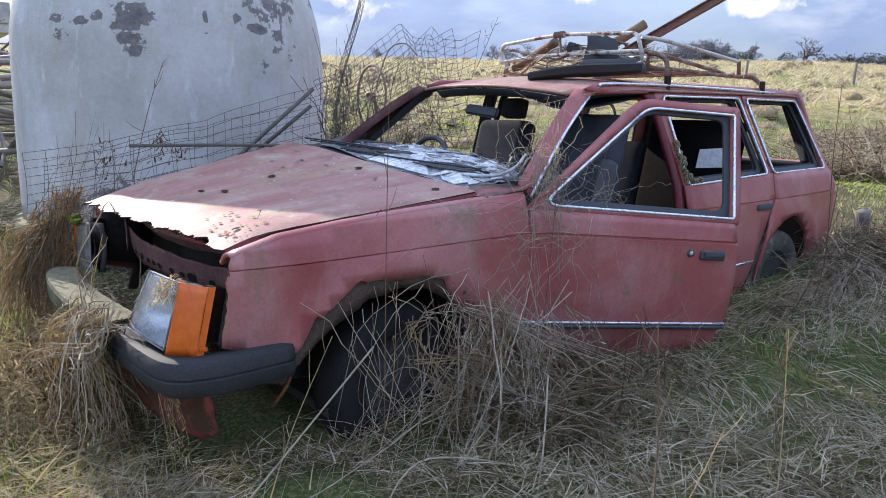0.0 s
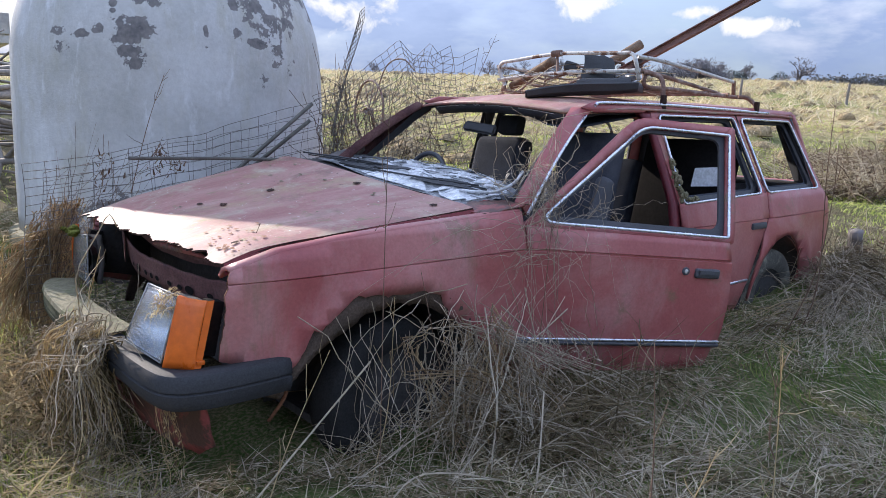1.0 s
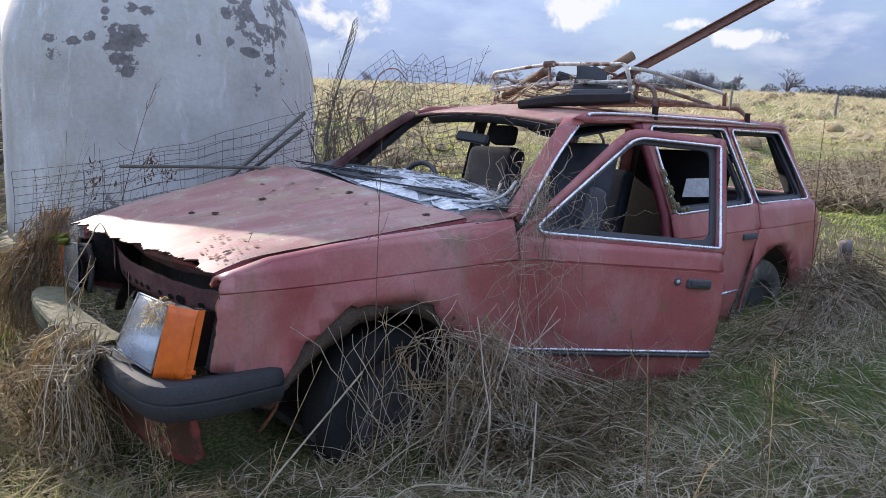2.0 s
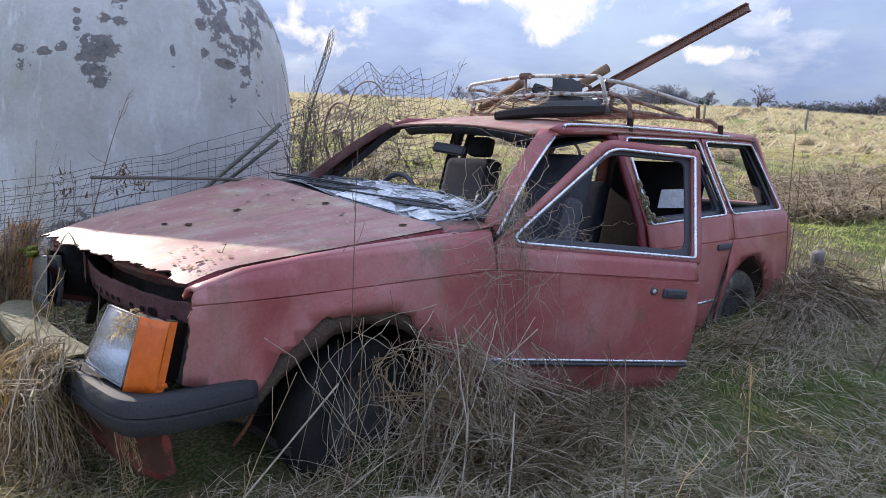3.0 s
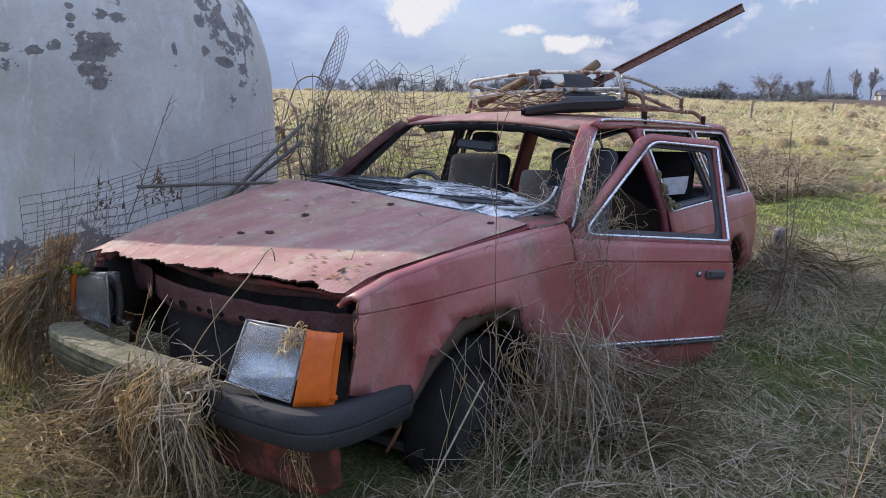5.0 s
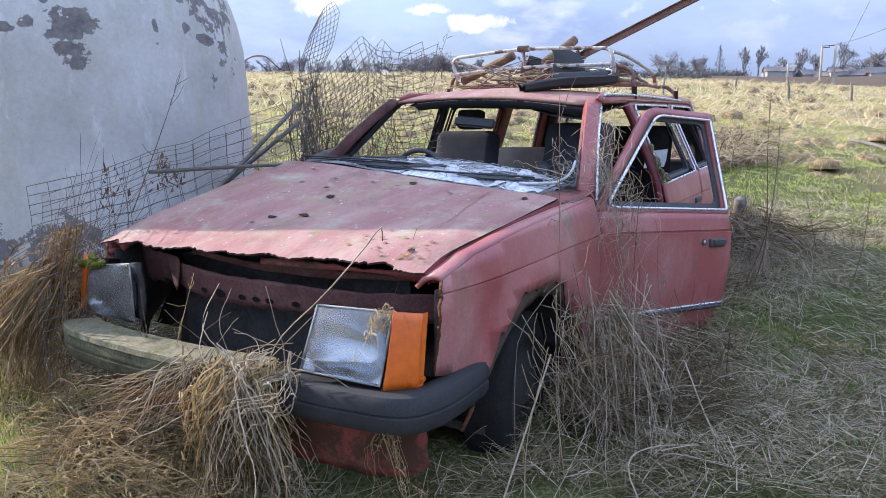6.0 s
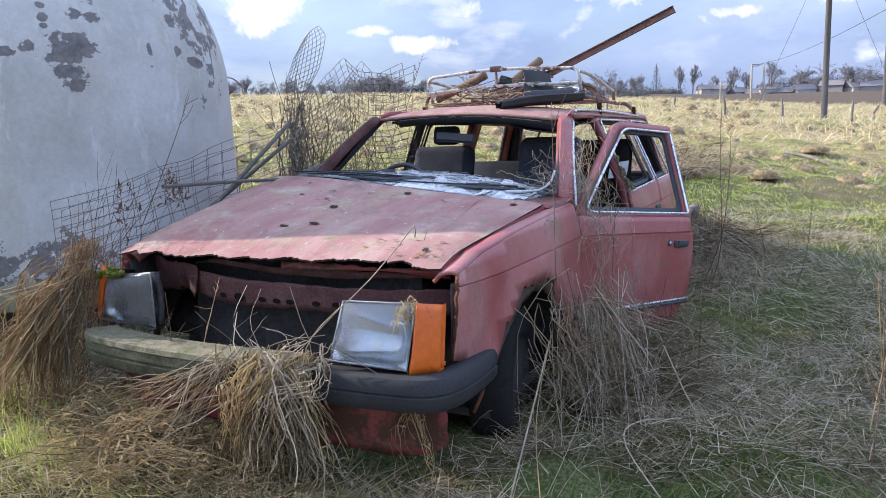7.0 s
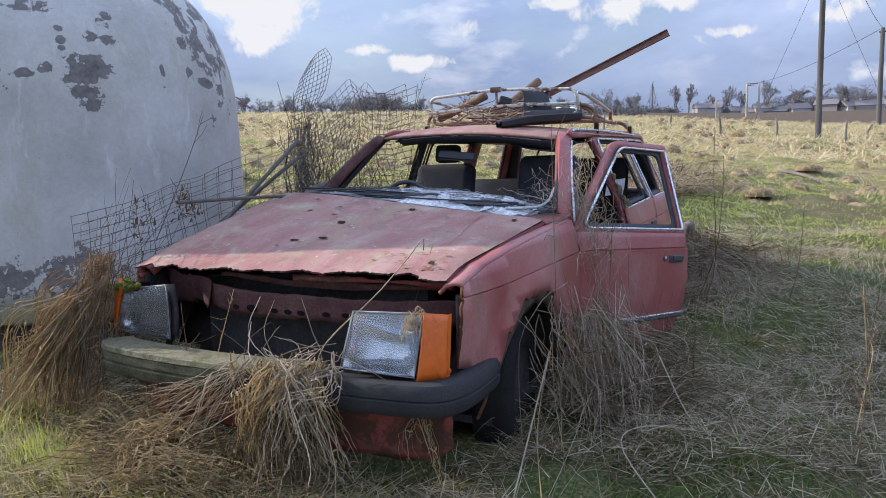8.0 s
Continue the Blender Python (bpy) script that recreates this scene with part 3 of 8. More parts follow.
def tube_arrays(paths, radii, sides=6):
    """Tubes along polylines. radii: a number, or one array a path. Returns V, F."""
    VV, FF, base = [], [], 0
    ang = np.linspace(0, 2 * np.pi, sides, endpoint=False)
    ca, sa = np.cos(ang), np.sin(ang)
    for i, p in enumerate(paths):
        p = np.asarray(p, float)
        n = len(p)
        r = radii if np.isscalar(radii) else radii[i]
        r = np.broadcast_to(np.asarray(r, float), (n,))
        d = np.gradient(p, axis=0)
        d /= np.linalg.norm(d, axis=1, keepdims=True) + 1e-9
        ref = np.array([0.31, 0.22, 0.92]) if abs(d[:, 2]).mean() < 0.8 else np.array([0.9, 0.3, 0.1])
        a = np.cross(d, ref)
        a /= np.linalg.norm(a, axis=1, keepdims=True) + 1e-9
        b = np.cross(d, a)
        ring = p[:, None] + r[:, None, None] * (ca[None, :, None] * a[:, None] + sa[None, :, None] * b[:, None])
        VV.append(ring.reshape(-1, 3))
        j, k = np.meshgrid(np.arange(n - 1), np.arange(sides), indexing="ij")
        k2 = (k + 1) % sides
        FF.append(base + np.stack([j * sides + k, j * sides + k2, (j + 1) * sides + k2, (j + 1) * sides + k], -1).reshape(-1, 4))
        for end in (0, n - 1):
            if sides == 4 or sides == 3:
                continue
            idx = base + end * sides + np.arange(sides)
            for q in range(1, sides - 2, 2):
                FF.append(np.array([[idx[0], idx[q], idx[q + 1], idx[min(q + 2, sides - 1)]]]))
        base += n * sides
    return np.concatenate(VV), np.concatenate(FF)


def smooth_line(points, n=24):
    """Points along a rounded line through the given ones."""
    p = np.asarray(points, float)
    q = np.vstack([2 * p[0] - p[1], p, 2 * p[-1] - p[-2]])
    out = []
    m = len(p) - 1
    for s in np.linspace(0, m - 1e-6, n):
        i = int(s)
        t = s - i
        a, b, c, d = q[i], q[i + 1], q[i + 2], q[i + 3]
        out.append(0.5 * (2 * b + (c - a) * t + (2 * a - 5 * b + 4 * c - d) * t * t + (3 * b - a - 3 * c + d) * t ** 3))
    return np.array(out)


def tube(name, points, radius, mat, parent=None, label="", sides=8, n=None):
    p = smooth_line(points, n) if n else np.asarray(points, float)
    V, F = tube_arrays([p], radius, sides)
    return raw(name, V, F, mat, parent, label)


def blades(P, lean, length, width, droop, seg=3):
    """Flat tapering blades from roots P, leaning by the vectors lean, bending over by droop. Returns V, F."""
    n = len(P)
    s = np.linspace(0, 1, seg + 1)
    side = np.stack([-lean[:, 1], lean[:, 0], np.zeros(n)], 1)
    side += rng.normal(0, 0.35, (n, 3)) * (0.3 + np.linalg.norm(side, axis=1, keepdims=True))
    side /= np.linalg.norm(side, axis=1, keepdims=True) + 1e-9
    up = np.sqrt(np.clip(1 - (lean ** 2).sum(1), 0.02, 1))
    d = np.concatenate([lean, up[:, None]], 1)
    C = P[:, None] + d[:, None] * (length[:, None] * s)[:, :, None]
    C[:, :, 2] -= (droop * length)[:, None] * (s ** 2)[None]
    w = (width[:, None] * (1 - 0.8 * s[None] ** 1.5))[:, :, None] * side[:, None] * 0.5
    V = np.stack([C - w, C + w], 2).reshape(n, -1, 3)
    k = 2 * (seg + 1)
    f = np.array([[2 * i, 2 * i + 1, 2 * i + 3, 2 * i + 2] for i in range(seg)])
    F = (np.arange(n)[:, None, None] * k + f[None]).reshape(-1, 4)
    return V.reshape(-1, 3), F


def stuff(name, V, F, mat, label, category):
    ob = raw(name, V, F, mat, smooth=False)
    return tagged(ob, label, category, kind="stuff")


def jag(points, amp, n, seed=1):
    """A line through the points, broken up as rusted sheet metal is."""
    p = np.asarray(points, float)
    seglen = np.r_[0, np.cumsum(np.linalg.norm(np.diff(p, axis=0), axis=1))]
    s = np.linspace(0, seglen[-1], n)
    q = np.stack([np.interp(s, seglen, p[:, i]) for i in range(p.shape[1])], 1)
    r = np.random.default_rng(seed)
    wob = r.normal(0, 1, (n, p.shape[1])) * amp * 0.5
    slow = np.interp(np.arange(n), np.arange(0, n + 6, 6), r.normal(0, 1, len(np.arange(0, n + 6, 6))))[:, None] * amp
    q[1:-1] += (wob + slow)[1:-1]
    return [tuple(v) for v in q]


def sheet(polys, place, step=0.07, cuts=()):
    """Flat outlines (u, v) cut into a grid and laid onto a curved surface by place(u, v)."""
    bm = bmesh.new()
    for poly in polys:
        b2 = bmesh.new()
        b2.faces.new([b2.verts.new((u, v, 0)) for u, v in poly])
        us, vs = [u for u, _ in poly], [v for _, v in poly]
        lines = [((u, 0, 0), (1, 0, 0)) for u in np.arange(min(us) + step * 0.5, max(us), step)]
        lines += [((0, v, 0), (0, 1, 0)) for v in np.arange(min(vs) + step * 0.5, max(vs), step)]
        lines += [((0, v, 0), (0, 1, 0)) for v in cuts if min(vs) < v < max(vs)]
        for co, no in lines:
            bmesh.ops.bisect_plane(b2, geom=b2.verts[:] + b2.edges[:] + b2.faces[:], plane_co=co, plane_no=no, dist=1e-5)
        tri = bmesh.ops.triangulate(b2, faces=[f for f in b2.faces if len(f.verts) > 4])
        seen = {v: bm.verts.new(place(v.co.x, v.co.y)) for v in b2.verts}
        for f in b2.faces:
            try:
                bm.faces.new([seen[v] for v in f.verts])
            except ValueError:
                pass
        b2.free()
    bmesh.ops.remove_doubles(bm, verts=bm.verts[:], dist=2e-4)
    return bm


def ribbon(rows, bm=None):
    """Quads between rows of points."""
    bm = bm or bmesh.new()
    g = [[bm.verts.new(p) for p in row] for row in rows]
    for a, b in zip(g, g[1:]):
        for i in range(len(a) - 1):
            bm.faces.new((a[i], a[i + 1], b[i + 1], b[i]))
    return bm


def lathe(profile, sides, axis="z", centre=(0, 0, 0)):
    """(radius, height) pairs turned round an axis."""
    bm = bmesh.new()
    rings = []
    for r, h in profile:
        ring = []
        for i in range(sides):
            a = 2 * math.pi * i / sides
            p = (r * math.cos(a), r * math.sin(a), h) if axis == "z" else (r * math.cos(a), h, r * math.sin(a))
            ring.append(bm.verts.new(Vector(p) + Vector(centre)))
        rings.append(ring)
    for a, b in zip(rings, rings[1:]):
        for i in range(sides):
            bm.faces.new((a[i], a[(i + 1) % sides], b[(i + 1) % sides], b[i]))
    return bm


# ---------------------------------------------------------------- ground
CX, CY = -1.0, -2.0
AZ_NEAR = [-60, -5, 0, 5, 11, 18, 24, 33, 48, 60, 100, 180, 300]
EL_NEAR = [1.4, 1.4, 1.65, 2.1, 2.6, 2.95, 3.45, 3.65, 3.75, 3.9, 4.0, 1.5, 1.4]
AZ_FAR = [-60, -5, 5, 12, 20, 60, 180, 300]
EL_FAR = [2.0, 2.35, 2.6, 3.0, 3.0, 3.0, 1.5, 2.0]
EYE_Z, CREST = 1.24, 72.0


def bumps(x, y, amp):
    return amp * (noise.noise((x * 0.9, y * 0.9, 3.1)) + 0.8 * noise.noise((x * 2.3, y * 2.3, 7.7)) + 0.45 * noise.noise((x * 5.5, y * 5.5, 1.7)))


def ground_z(x, y):
    dx, dy = x - CX, y - CY
    r = math.hypot(dx, dy)
    az = math.degrees(math.atan2(dy, dx))
    if az < -60:
        az += 360
    top = EYE_Z + CREST * math.tan(radians(float(np.interp(az, AZ_NEAR, EL_NEAR))))
    base = 0.11
    if r < CREST:
        s = max(0.0, r - 2.4) / (CREST - 2.4)
        z = base + (top - base) * (s * (1.32 - 0.32 * s))
    else:
        far = EYE_Z + 240 * math.tan(radians(float(np.interp(az, AZ_FAR, EL_FAR))))
        s = min(1.0, (r - CREST) / 168)
        z = top + (far - top) * s - 2.2 * math.sin(math.pi * s) * (1 if s < 1 else 0)
        if r > 240:
            z = far - (r - 240) * 0.012
    amp = 0.055 if r < 4 else 0.055 + 0.08 * min(1, (r - 4) / 12)
    if r > CREST:
        amp = 0.05
    return z + bumps(x, y, amp)


def build_ground():
    rs = [0.0] + list(np.geomspace(0.25, 3000, 150))
    na = 300
    V, F = [], []
    for r in rs:
        for i in range(na):
            a = 2 * math.pi * i / na
            x, y = CX + r * math.cos(a), CY + r * math.sin(a)
            V.append((x, y, ground_z(x, y)))
    for j in range(len(rs) - 1):
        for i in range(na):
            k = (i + 1) % na
            F.append((j * na + i, j * na + k, (j + 1) * na + k, (j + 1) * na + i))
    ob = raw("ground", V, F, M["ground"])
    tagged(ob, "rough pasture of matted straw and short green grass", "field", kind="structure")


build_ground()

# ---------------------------------------------------------------- storage tank behind the car
TANK = (1.10, 2.35)


def build_tank():
    t = thing("storage_tank", "white domed storage tank with coating flaked to dark patches", "tank", at=(TANK[0], TANK[1], 0.12))
    prof = [(1.00, 0.55), (1.0, 0.65), (0.998, 0.9), (0.992, 1.2), (0.985, 1.5), (0.975, 1.7), (0.95, 1.84), (0.915, 1.96), (0.865, 2.08), (0.79, 2.2), (0.70, 2.3), (0.58, 2.4), (0.42, 2.49), (0.22, 2.55), (0.01, 2.57)]
    bm = lathe(prof, 96, centre=(0, 0, -0.12))
    shell = part("shell", bm, None, t, smooth=True)
    # the coating's flakes are placed in the world, so the shell keeps the world's frame
    shell.data.transform(Matrix.Translation((TANK[0], TANK[1], 0.12)))
    shell.matrix_parent_inverse = Matrix.Translation((-TANK[0], -TANK[1], -0.12))
    shell.data.materials.append(M["tank"])
    solid(shell, 0.03)
    bm = lathe([(0.96, 0.46), (1.05, 0.46), (1.06, 0.47), (1.06, 0.53), (1.05, 0.542), (0.97, 0.556)], 72, centre=(0, 0, -0.12))
    part("base_ledge", bm, M["mossy"], t, "mossy ledge round the foot", smooth=True, angle=40)
    bm = lathe([(0.93, -0.1), (0.95, 0.47)], 48, centre=(0, 0, -0.12))
    part("plinth", bm, M["void"], t, smooth=True)


build_tank()

# ---------------------------------------------------------------- the car: nose towards -x, left side towards -y
PROFILE_Z = [0.15, 0.22, 0.30, 0.45, 0.60, 0.7685, 0.7719, 0.7781, 0.7815, 0.84, 0.90, 0.93, 1.36, 1.42]
PROFILE_Y = [0.665, 0.715, 0.75, 0.785, 0.80, 0.802, 0.793, 0.793, 0.800, 0.788, 0.772, 0.762, 0.575, 0.55]


CREASE = (0.7685, 0.772, 0.778, 0.7815)


def lift(x, y, z):
    """The upper body has settled: it stands a little higher on its right."""
    k = min(1.0, max(0.0, (z - 0.8) / 0.5))
    return z + 0.035 * k * (y + 0.55)


def half_width(x, z):
    w = float(np.interp(z, PROFILE_Z, PROFILE_Y))
    if x < 0.5:
        w -= 0.05 * ((0.5 - x) / 0.4) ** 2
    if x > 3.3:
        w -= 0.05 * ((x - 3.3) / 0.85) ** 2
    return w


def on_side(s, inset=0.0):
    def place(x, z):
        y = s * (half_width(x, z) - inset)
        return (x, y, lift(x, y, z))
    return place


def flared(s, cx, r, inset=0.0):
    """The side with a lip swelling out round a wheel arch."""
    def place(x, z):
        d = math.hypot(x - cx, z - 0.27)
        y = s * (half_width(x, z) - inset + (0.024 * math.exp(-((d - r) / 0.045) ** 2) if z > 0.35 else 0))
        return (x, y, lift(x, y, z))
    return place


def hood_z(x, y):
    z = 0.865 + (x - 0.12) * (0.077 + 0.157 * (y + 0.7) / 1.4)
    if x < 0.32:
        z -= 0.10 * (0.32 - x)
    z += 0.004 * noise.noise((x * 3.0, y * 3.0, 1.0)) + 0.0016 * noise.noise((x * 11.0, y * 11.0, 2.0))
    if abs(y) > 0.60:
        z -= 0.9 * (abs(y) - 0.60) ** 2
    # the torn near corner droops
    z -= 0.020 * min(1.0, max(0.0, (0.24 - x) / 0.1)) * min(1.0, max(0.0, (-0.48 - y) / 0.14))
    return z


def roof_z(x, y):
    wide = 0.60 if y < 0 else 0.66
    z = 1.354 + 0.052 * (1 - (y / wide) ** 2)
    if x < 2.3:
        z -= 0.27 * (2.3 - x) ** 2
    if x > 3.6:
        z -= 0.12 * (x - 3.6) ** 2
    z -= 0.8 * max(0.0, abs(y) - wide + 0.10) ** 2
    return lift(x, y, z)


WING_TOP = [(0.10, 0.785), (0.18, 0.820), (0.32, 0.860), (0.52, 0.882), (0.75, 0.898), (1.11, 0.915), (1.36, 0.925)]
ARCH_EDGE = [(1.24, 0.30), (1.19, 0.385), (1.08, 0.49), (0.983, 0.580), (0.914, 0.640), (0.837, 0.674), (0.736, 0.680), (0.648, 0.687), (0.577, 0.690), (0.504, 0.655), (0.463, 0.626), (0.413, 0.585), (0.396, 0.600), (0.384, 0.572), (0.374, 0.53), (0.335, 0.495), (0.325, 0.485)]


def shoulder(s, bm):
    """The wing's rounded top, running in under the bonnet."""
    rows = []
    edge = [(x, float(np.interp(x, [0.165] + [q[0] for q in WING_TOP[1:]], [0.814] + [q[1] for q in WING_TOP[1:]]))) for x in np.linspace(0.165, 1.36, 40)]
    rows.append([(x, s * (half_width(x, z) + 0.0015), lift(x, s * half_width(x, z), z) - 0.006) for x, z in edge])
    for f in (0.12, 0.35, 0.7, 1.0):
        row = []
        for x, z in edge:
            y0 = half_width(x, z)
            row.append((x, s * (y0 - 0.085 * f), lift(x, s * y0, z) + 0.010 * math.sin(f * 1.9) - 0.04 * f ** 3))
        rows.append(row)
    ribbon(rows, bm)


def outline_loop(name, pts, s, mat, parent, r=0.009, proud=0.006, closed=True, label=""):
    f = on_side(s, -proud)
    p = [f(x, z) for x, z in (pts + pts[:1] if closed else pts)]
    dense = []
    for a, b in zip(p, p[1:]):
        dense += [tuple(np.array(a) + (np.array(b) - np.array(a)) * k / 6) for k in range(6)]
    dense.append(p[-1])
    return tube(name, dense, r, mat, parent, label, sides=8)


def rounded(corners, r=0.05, n=4):
    """A polygon with its corners cut round."""
    out, c = [], [np.array(p, float) for p in corners]
    for i in range(len(c)):
        a, b, d = c[i - 1], c[i], c[(i + 1) % len(c)]
        u, v = (a - b) / np.linalg.norm(a - b), (d - b) / np.linalg.norm(d - b)
        for k in range(n + 1):
            t = k / n
            out.append(tuple(b + u * r * (1 - t) ** 2 + v * r * t ** 2))
    return out


def frame_quads(outer, inner):
    """Polygons filling the band between two outlines of equal point counts."""
    n = len(outer)
    return [[outer[i], outer[(i + 1) % n], inner[(i + 1) % n], inner[i]] for i in range(n)]


car = thing("car", "derelict faded red estate car, rusted through, sunk in dead grass", "car", at=(2.0, 0.0, 0.1))


def body(name, bm, mat, label="", thick=0.014, smooth=True, angle=35, parent=None, rim=None):
    ob = part(name, bm, mat, parent or car, label, smooth=smooth, angle=angle)
    if not parent:
        ob.matrix_parent_inverse = Matrix.Translation((-2.0, 0, -0.1))
    if thick:
        solid(ob, thick, 0.0)
    if rim:
        ob.data.materials.append(rim)
        ob.modifiers[0].material_offset_rim = 1
    return ob


def under_car(ob):
    ob.parent = car
    ob.matrix_parent_inverse = Matrix.Translation((-2.0, 0, -0.1))
    return ob


REAR_WIN = [(2.475, 1.325), (3.185, 1.325), (3.245, 0.918), (2.475, 0.897)]
QTR_WIN = [(3.262, 1.325), (3.875, 1.318), (4.01, 0.918), (3.312, 0.918)]
FRONT_WIN = [(1.97, 1.315), (2.37, 1.325), (2.40, 0.90), (1.45, 0.90)]


def build_side(s):
    left = s < 0
    # wing, its front and arch edges eaten by rust
    arch = jag(ARCH_EDGE, 0.007 if left else 0.003, 58, 4)
    poly = [(0.155, 0.790), (0.165, 0.814)] + [(x, z) for x, z in WING_TOP[1:]] + [(1.36, 0.30)] + arch + [(0.30, 0.49), (0.125, 0.545), (0.128, 0.60)] + jag([(0.135, 0.62), (0.15, 0.70), (0.155, 0.765)], 0.006, 8, 5)
    bm = sheet([poly], flared(s, 0.735, 0.45), 0.05, cuts=CREASE)
    wing = body("wing", bm, M["paint"], "red front wing with a rusted-out wheel arch" if left else "", rim=M["rust"])
    crown = bmesh.new()
    shoulder(s, crown)
    solid(part("wing_crown", crown, M["paint"], wing, smooth=True, angle=60), 0.014, 0.0)
    # crumbling liner inside the arch
    lip = flared(s, 0.735, 0.43, 0.006)
    ring = []
    for f in np.linspace(0, 1, 5):
        row = []
        for a in np.linspace(0.05, math.pi - 0.27, 80):
            r_ = 0.485 - f * (0.122 - 0.085 * min(1.0, max(0.0, (a - 2.2) / 0.7)) + 0.012 * noise.noise((a * 6, 4.0, s)) + 0.008 * noise.noise((a * 21, 9.0, s)))
            row.append(lip(0.735 + r_ * math.cos(a), 0.27 + (r_ + 0.01) * math.sin(a)))
        ring.append(row)
    body("arch_liner", ribbon(ring), M["arch"], "bare rusted wheel arch lip", 0.006)
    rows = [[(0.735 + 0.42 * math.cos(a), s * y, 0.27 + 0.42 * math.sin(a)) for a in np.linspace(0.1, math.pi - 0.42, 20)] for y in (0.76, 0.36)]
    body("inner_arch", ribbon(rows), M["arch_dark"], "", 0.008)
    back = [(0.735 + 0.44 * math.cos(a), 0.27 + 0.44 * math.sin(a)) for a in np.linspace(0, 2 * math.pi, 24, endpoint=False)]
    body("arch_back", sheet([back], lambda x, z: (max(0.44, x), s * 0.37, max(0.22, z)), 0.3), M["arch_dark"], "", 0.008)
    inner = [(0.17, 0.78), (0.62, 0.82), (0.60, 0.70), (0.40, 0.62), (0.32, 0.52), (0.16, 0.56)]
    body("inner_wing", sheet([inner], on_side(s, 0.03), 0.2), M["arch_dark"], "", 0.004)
    if left:
        under_car(tube("rust_strip", [(0.345, -0.755, 0.415), (0.325, -0.765, 0.38), (0.28, -0.75, 0.315)], 0.006, M["rust"], None, "torn rusty strip hanging from the arch", n=10))
    # sill
    bm = sheet([[(1.30, 0.30), (3.16, 0.30), (3.12, 0.17), (1.30, 0.17)]], on_side(s, 0.03), 0.15)
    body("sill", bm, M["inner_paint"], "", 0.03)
    # rear door: lower panel and window frame
    lower = [(2.445, 0.897), (3.245, 0.918), (3.295, 0.918), (3.285, 0.80), (3.22, 0.66), (3.175, 0.55), (3.14, 0.42), (3.11, 0.30), (3.10, 0.22), (2.445, 0.22)]
    bm = sheet([lower], on_side(s), 0.09, cuts=CREASE)
    wo = [(2.425, 1.352), (3.225, 1.352), (3.30, 0.905), (2.445, 0.885)]
    door = body("rear_door", bm, M["paint"], "closed red rear door" if left else "")
    wf = sheet(frame_quads(rounded(wo, 0.03), rounded(REAR_WIN, 0.04)), on_side(s, 0.004), 0.15)
    part("window_frame", wf, M["paint"], door, smooth=True, angle=35)
    if left:
        outline_loop("window_trim", rounded(REAR_WIN, 0.03), s, M["chrome"], door, 0.0066, 0.006, label="bright metal window surround")
        box("handle", (3.17, -0.806, 0.742), (0.15, 0.03, 0.036), M["plastic"], door, "black door handle", 0.01)
        outline_loop("trim_strip", [(2.46, 0.435), (3.13, 0.44)], s, M["chrome"], door, 0.009, 0.004, closed=False, label="bright lower trim")
    part("door_card", sheet([[(2.47, 0.885), (3.24, 0.90), (3.16, 0.50), (2.47, 0.30)]], on_side(s, 0.055), 0.2), M["cloth"], door, "dark inner door card")
    # pillars and rail
    rail = [(1.90, 1.345), (2.0, 1.375), (2.6, 1.385), (3.5, 1.385), (3.97, 1.375), (3.97, 1.35), (3.5, 1.345), (2.4, 1.35), (2.36, 1.335), (1.99, 1.325)]
    body("roof_rail", sheet([rail], on_side(s), 0.15), M["paint"], "", 0.016, smooth=False)
    bp = [(2.33, 1.34), (2.445, 1.345), (2.445, 0.24), (2.36, 0.24), (2.385, 0.6), (2.40, 0.90), (2.405, 1.24), (2.385, 1.30)]
    # near pillar takes the shade-darkened red
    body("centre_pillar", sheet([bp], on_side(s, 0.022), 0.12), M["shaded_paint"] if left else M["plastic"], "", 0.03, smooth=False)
    # rear quarter
    rarch = jag([(3.22, 0.30), (3.225, 0.42), (3.27, 0.55), (3.34, 0.63), (3.44, 0.668), (3.55, 0.655), (3.66, 0.59), (3.75, 0.50), (3.80, 0.40), (3.81, 0.33)], 0.006, 24, 11)
    q = [(3.315, 0.918), (4.02, 0.918), (4.09, 0.905), (4.145, 0.84), (4.155, 0.60), (4.15, 0.42)] + jag([(4.13, 0.36), (3.82, 0.33)], 0.008, 8, 3)
    q += rarch[::-1] + [(3.19, 0.55), (3.235, 0.66), (3.30, 0.80)]
    bm = sheet([q], flared(s, 3.50, 0.42), 0.06, cuts=CREASE)
    quarter = body("rear_quarter", bm, M["paint"], "red rear quarter panel with a torn wheel arch" if left else "")
    qo = [(3.235, 1.352), (3.93, 1.352), (4.10, 0.895), (3.305, 0.905)]
    wf = sheet(frame_quads(rounded(qo, 0.03), rounded(QTR_WIN, 0.04)), on_side(s, 0.002), 0.15)
    part("window_frame", wf, M["paint"], quarter, smooth=True, angle=35)
    part("window_channel", sheet(frame_quads(rounded(QTR_WIN, 0.04), rounded([(3.285, 1.30), (3.845, 1.295), (3.965, 0.94), (3.335, 0.94)], 0.04)), on_side(s, 0.03), 0.15), M["plastic"], quarter, "black window rubber")
    part("window_channel", sheet(frame_quads(rounded(REAR_WIN, 0.04), rounded([(2.50, 1.30), (3.165, 1.30), (3.215, 0.935), (2.50, 0.92)], 0.04)), on_side(s, 0.03), 0.15), M["plastic"], door, "black window rubber")
    outline_loop("window_trim", rounded(QTR_WIN, 0.03), s, M["chrome"], quarter, 0.0066, 0.006, label="bright metal window surround")
    rows = [[(3.50 + 0.37 * math.cos(a), s * y, 0.27 + 0.39 * math.sin(a)) for a in np.linspace(-0.1, math.pi + 0.1, 18)] for y in (0.76, 0.42)]
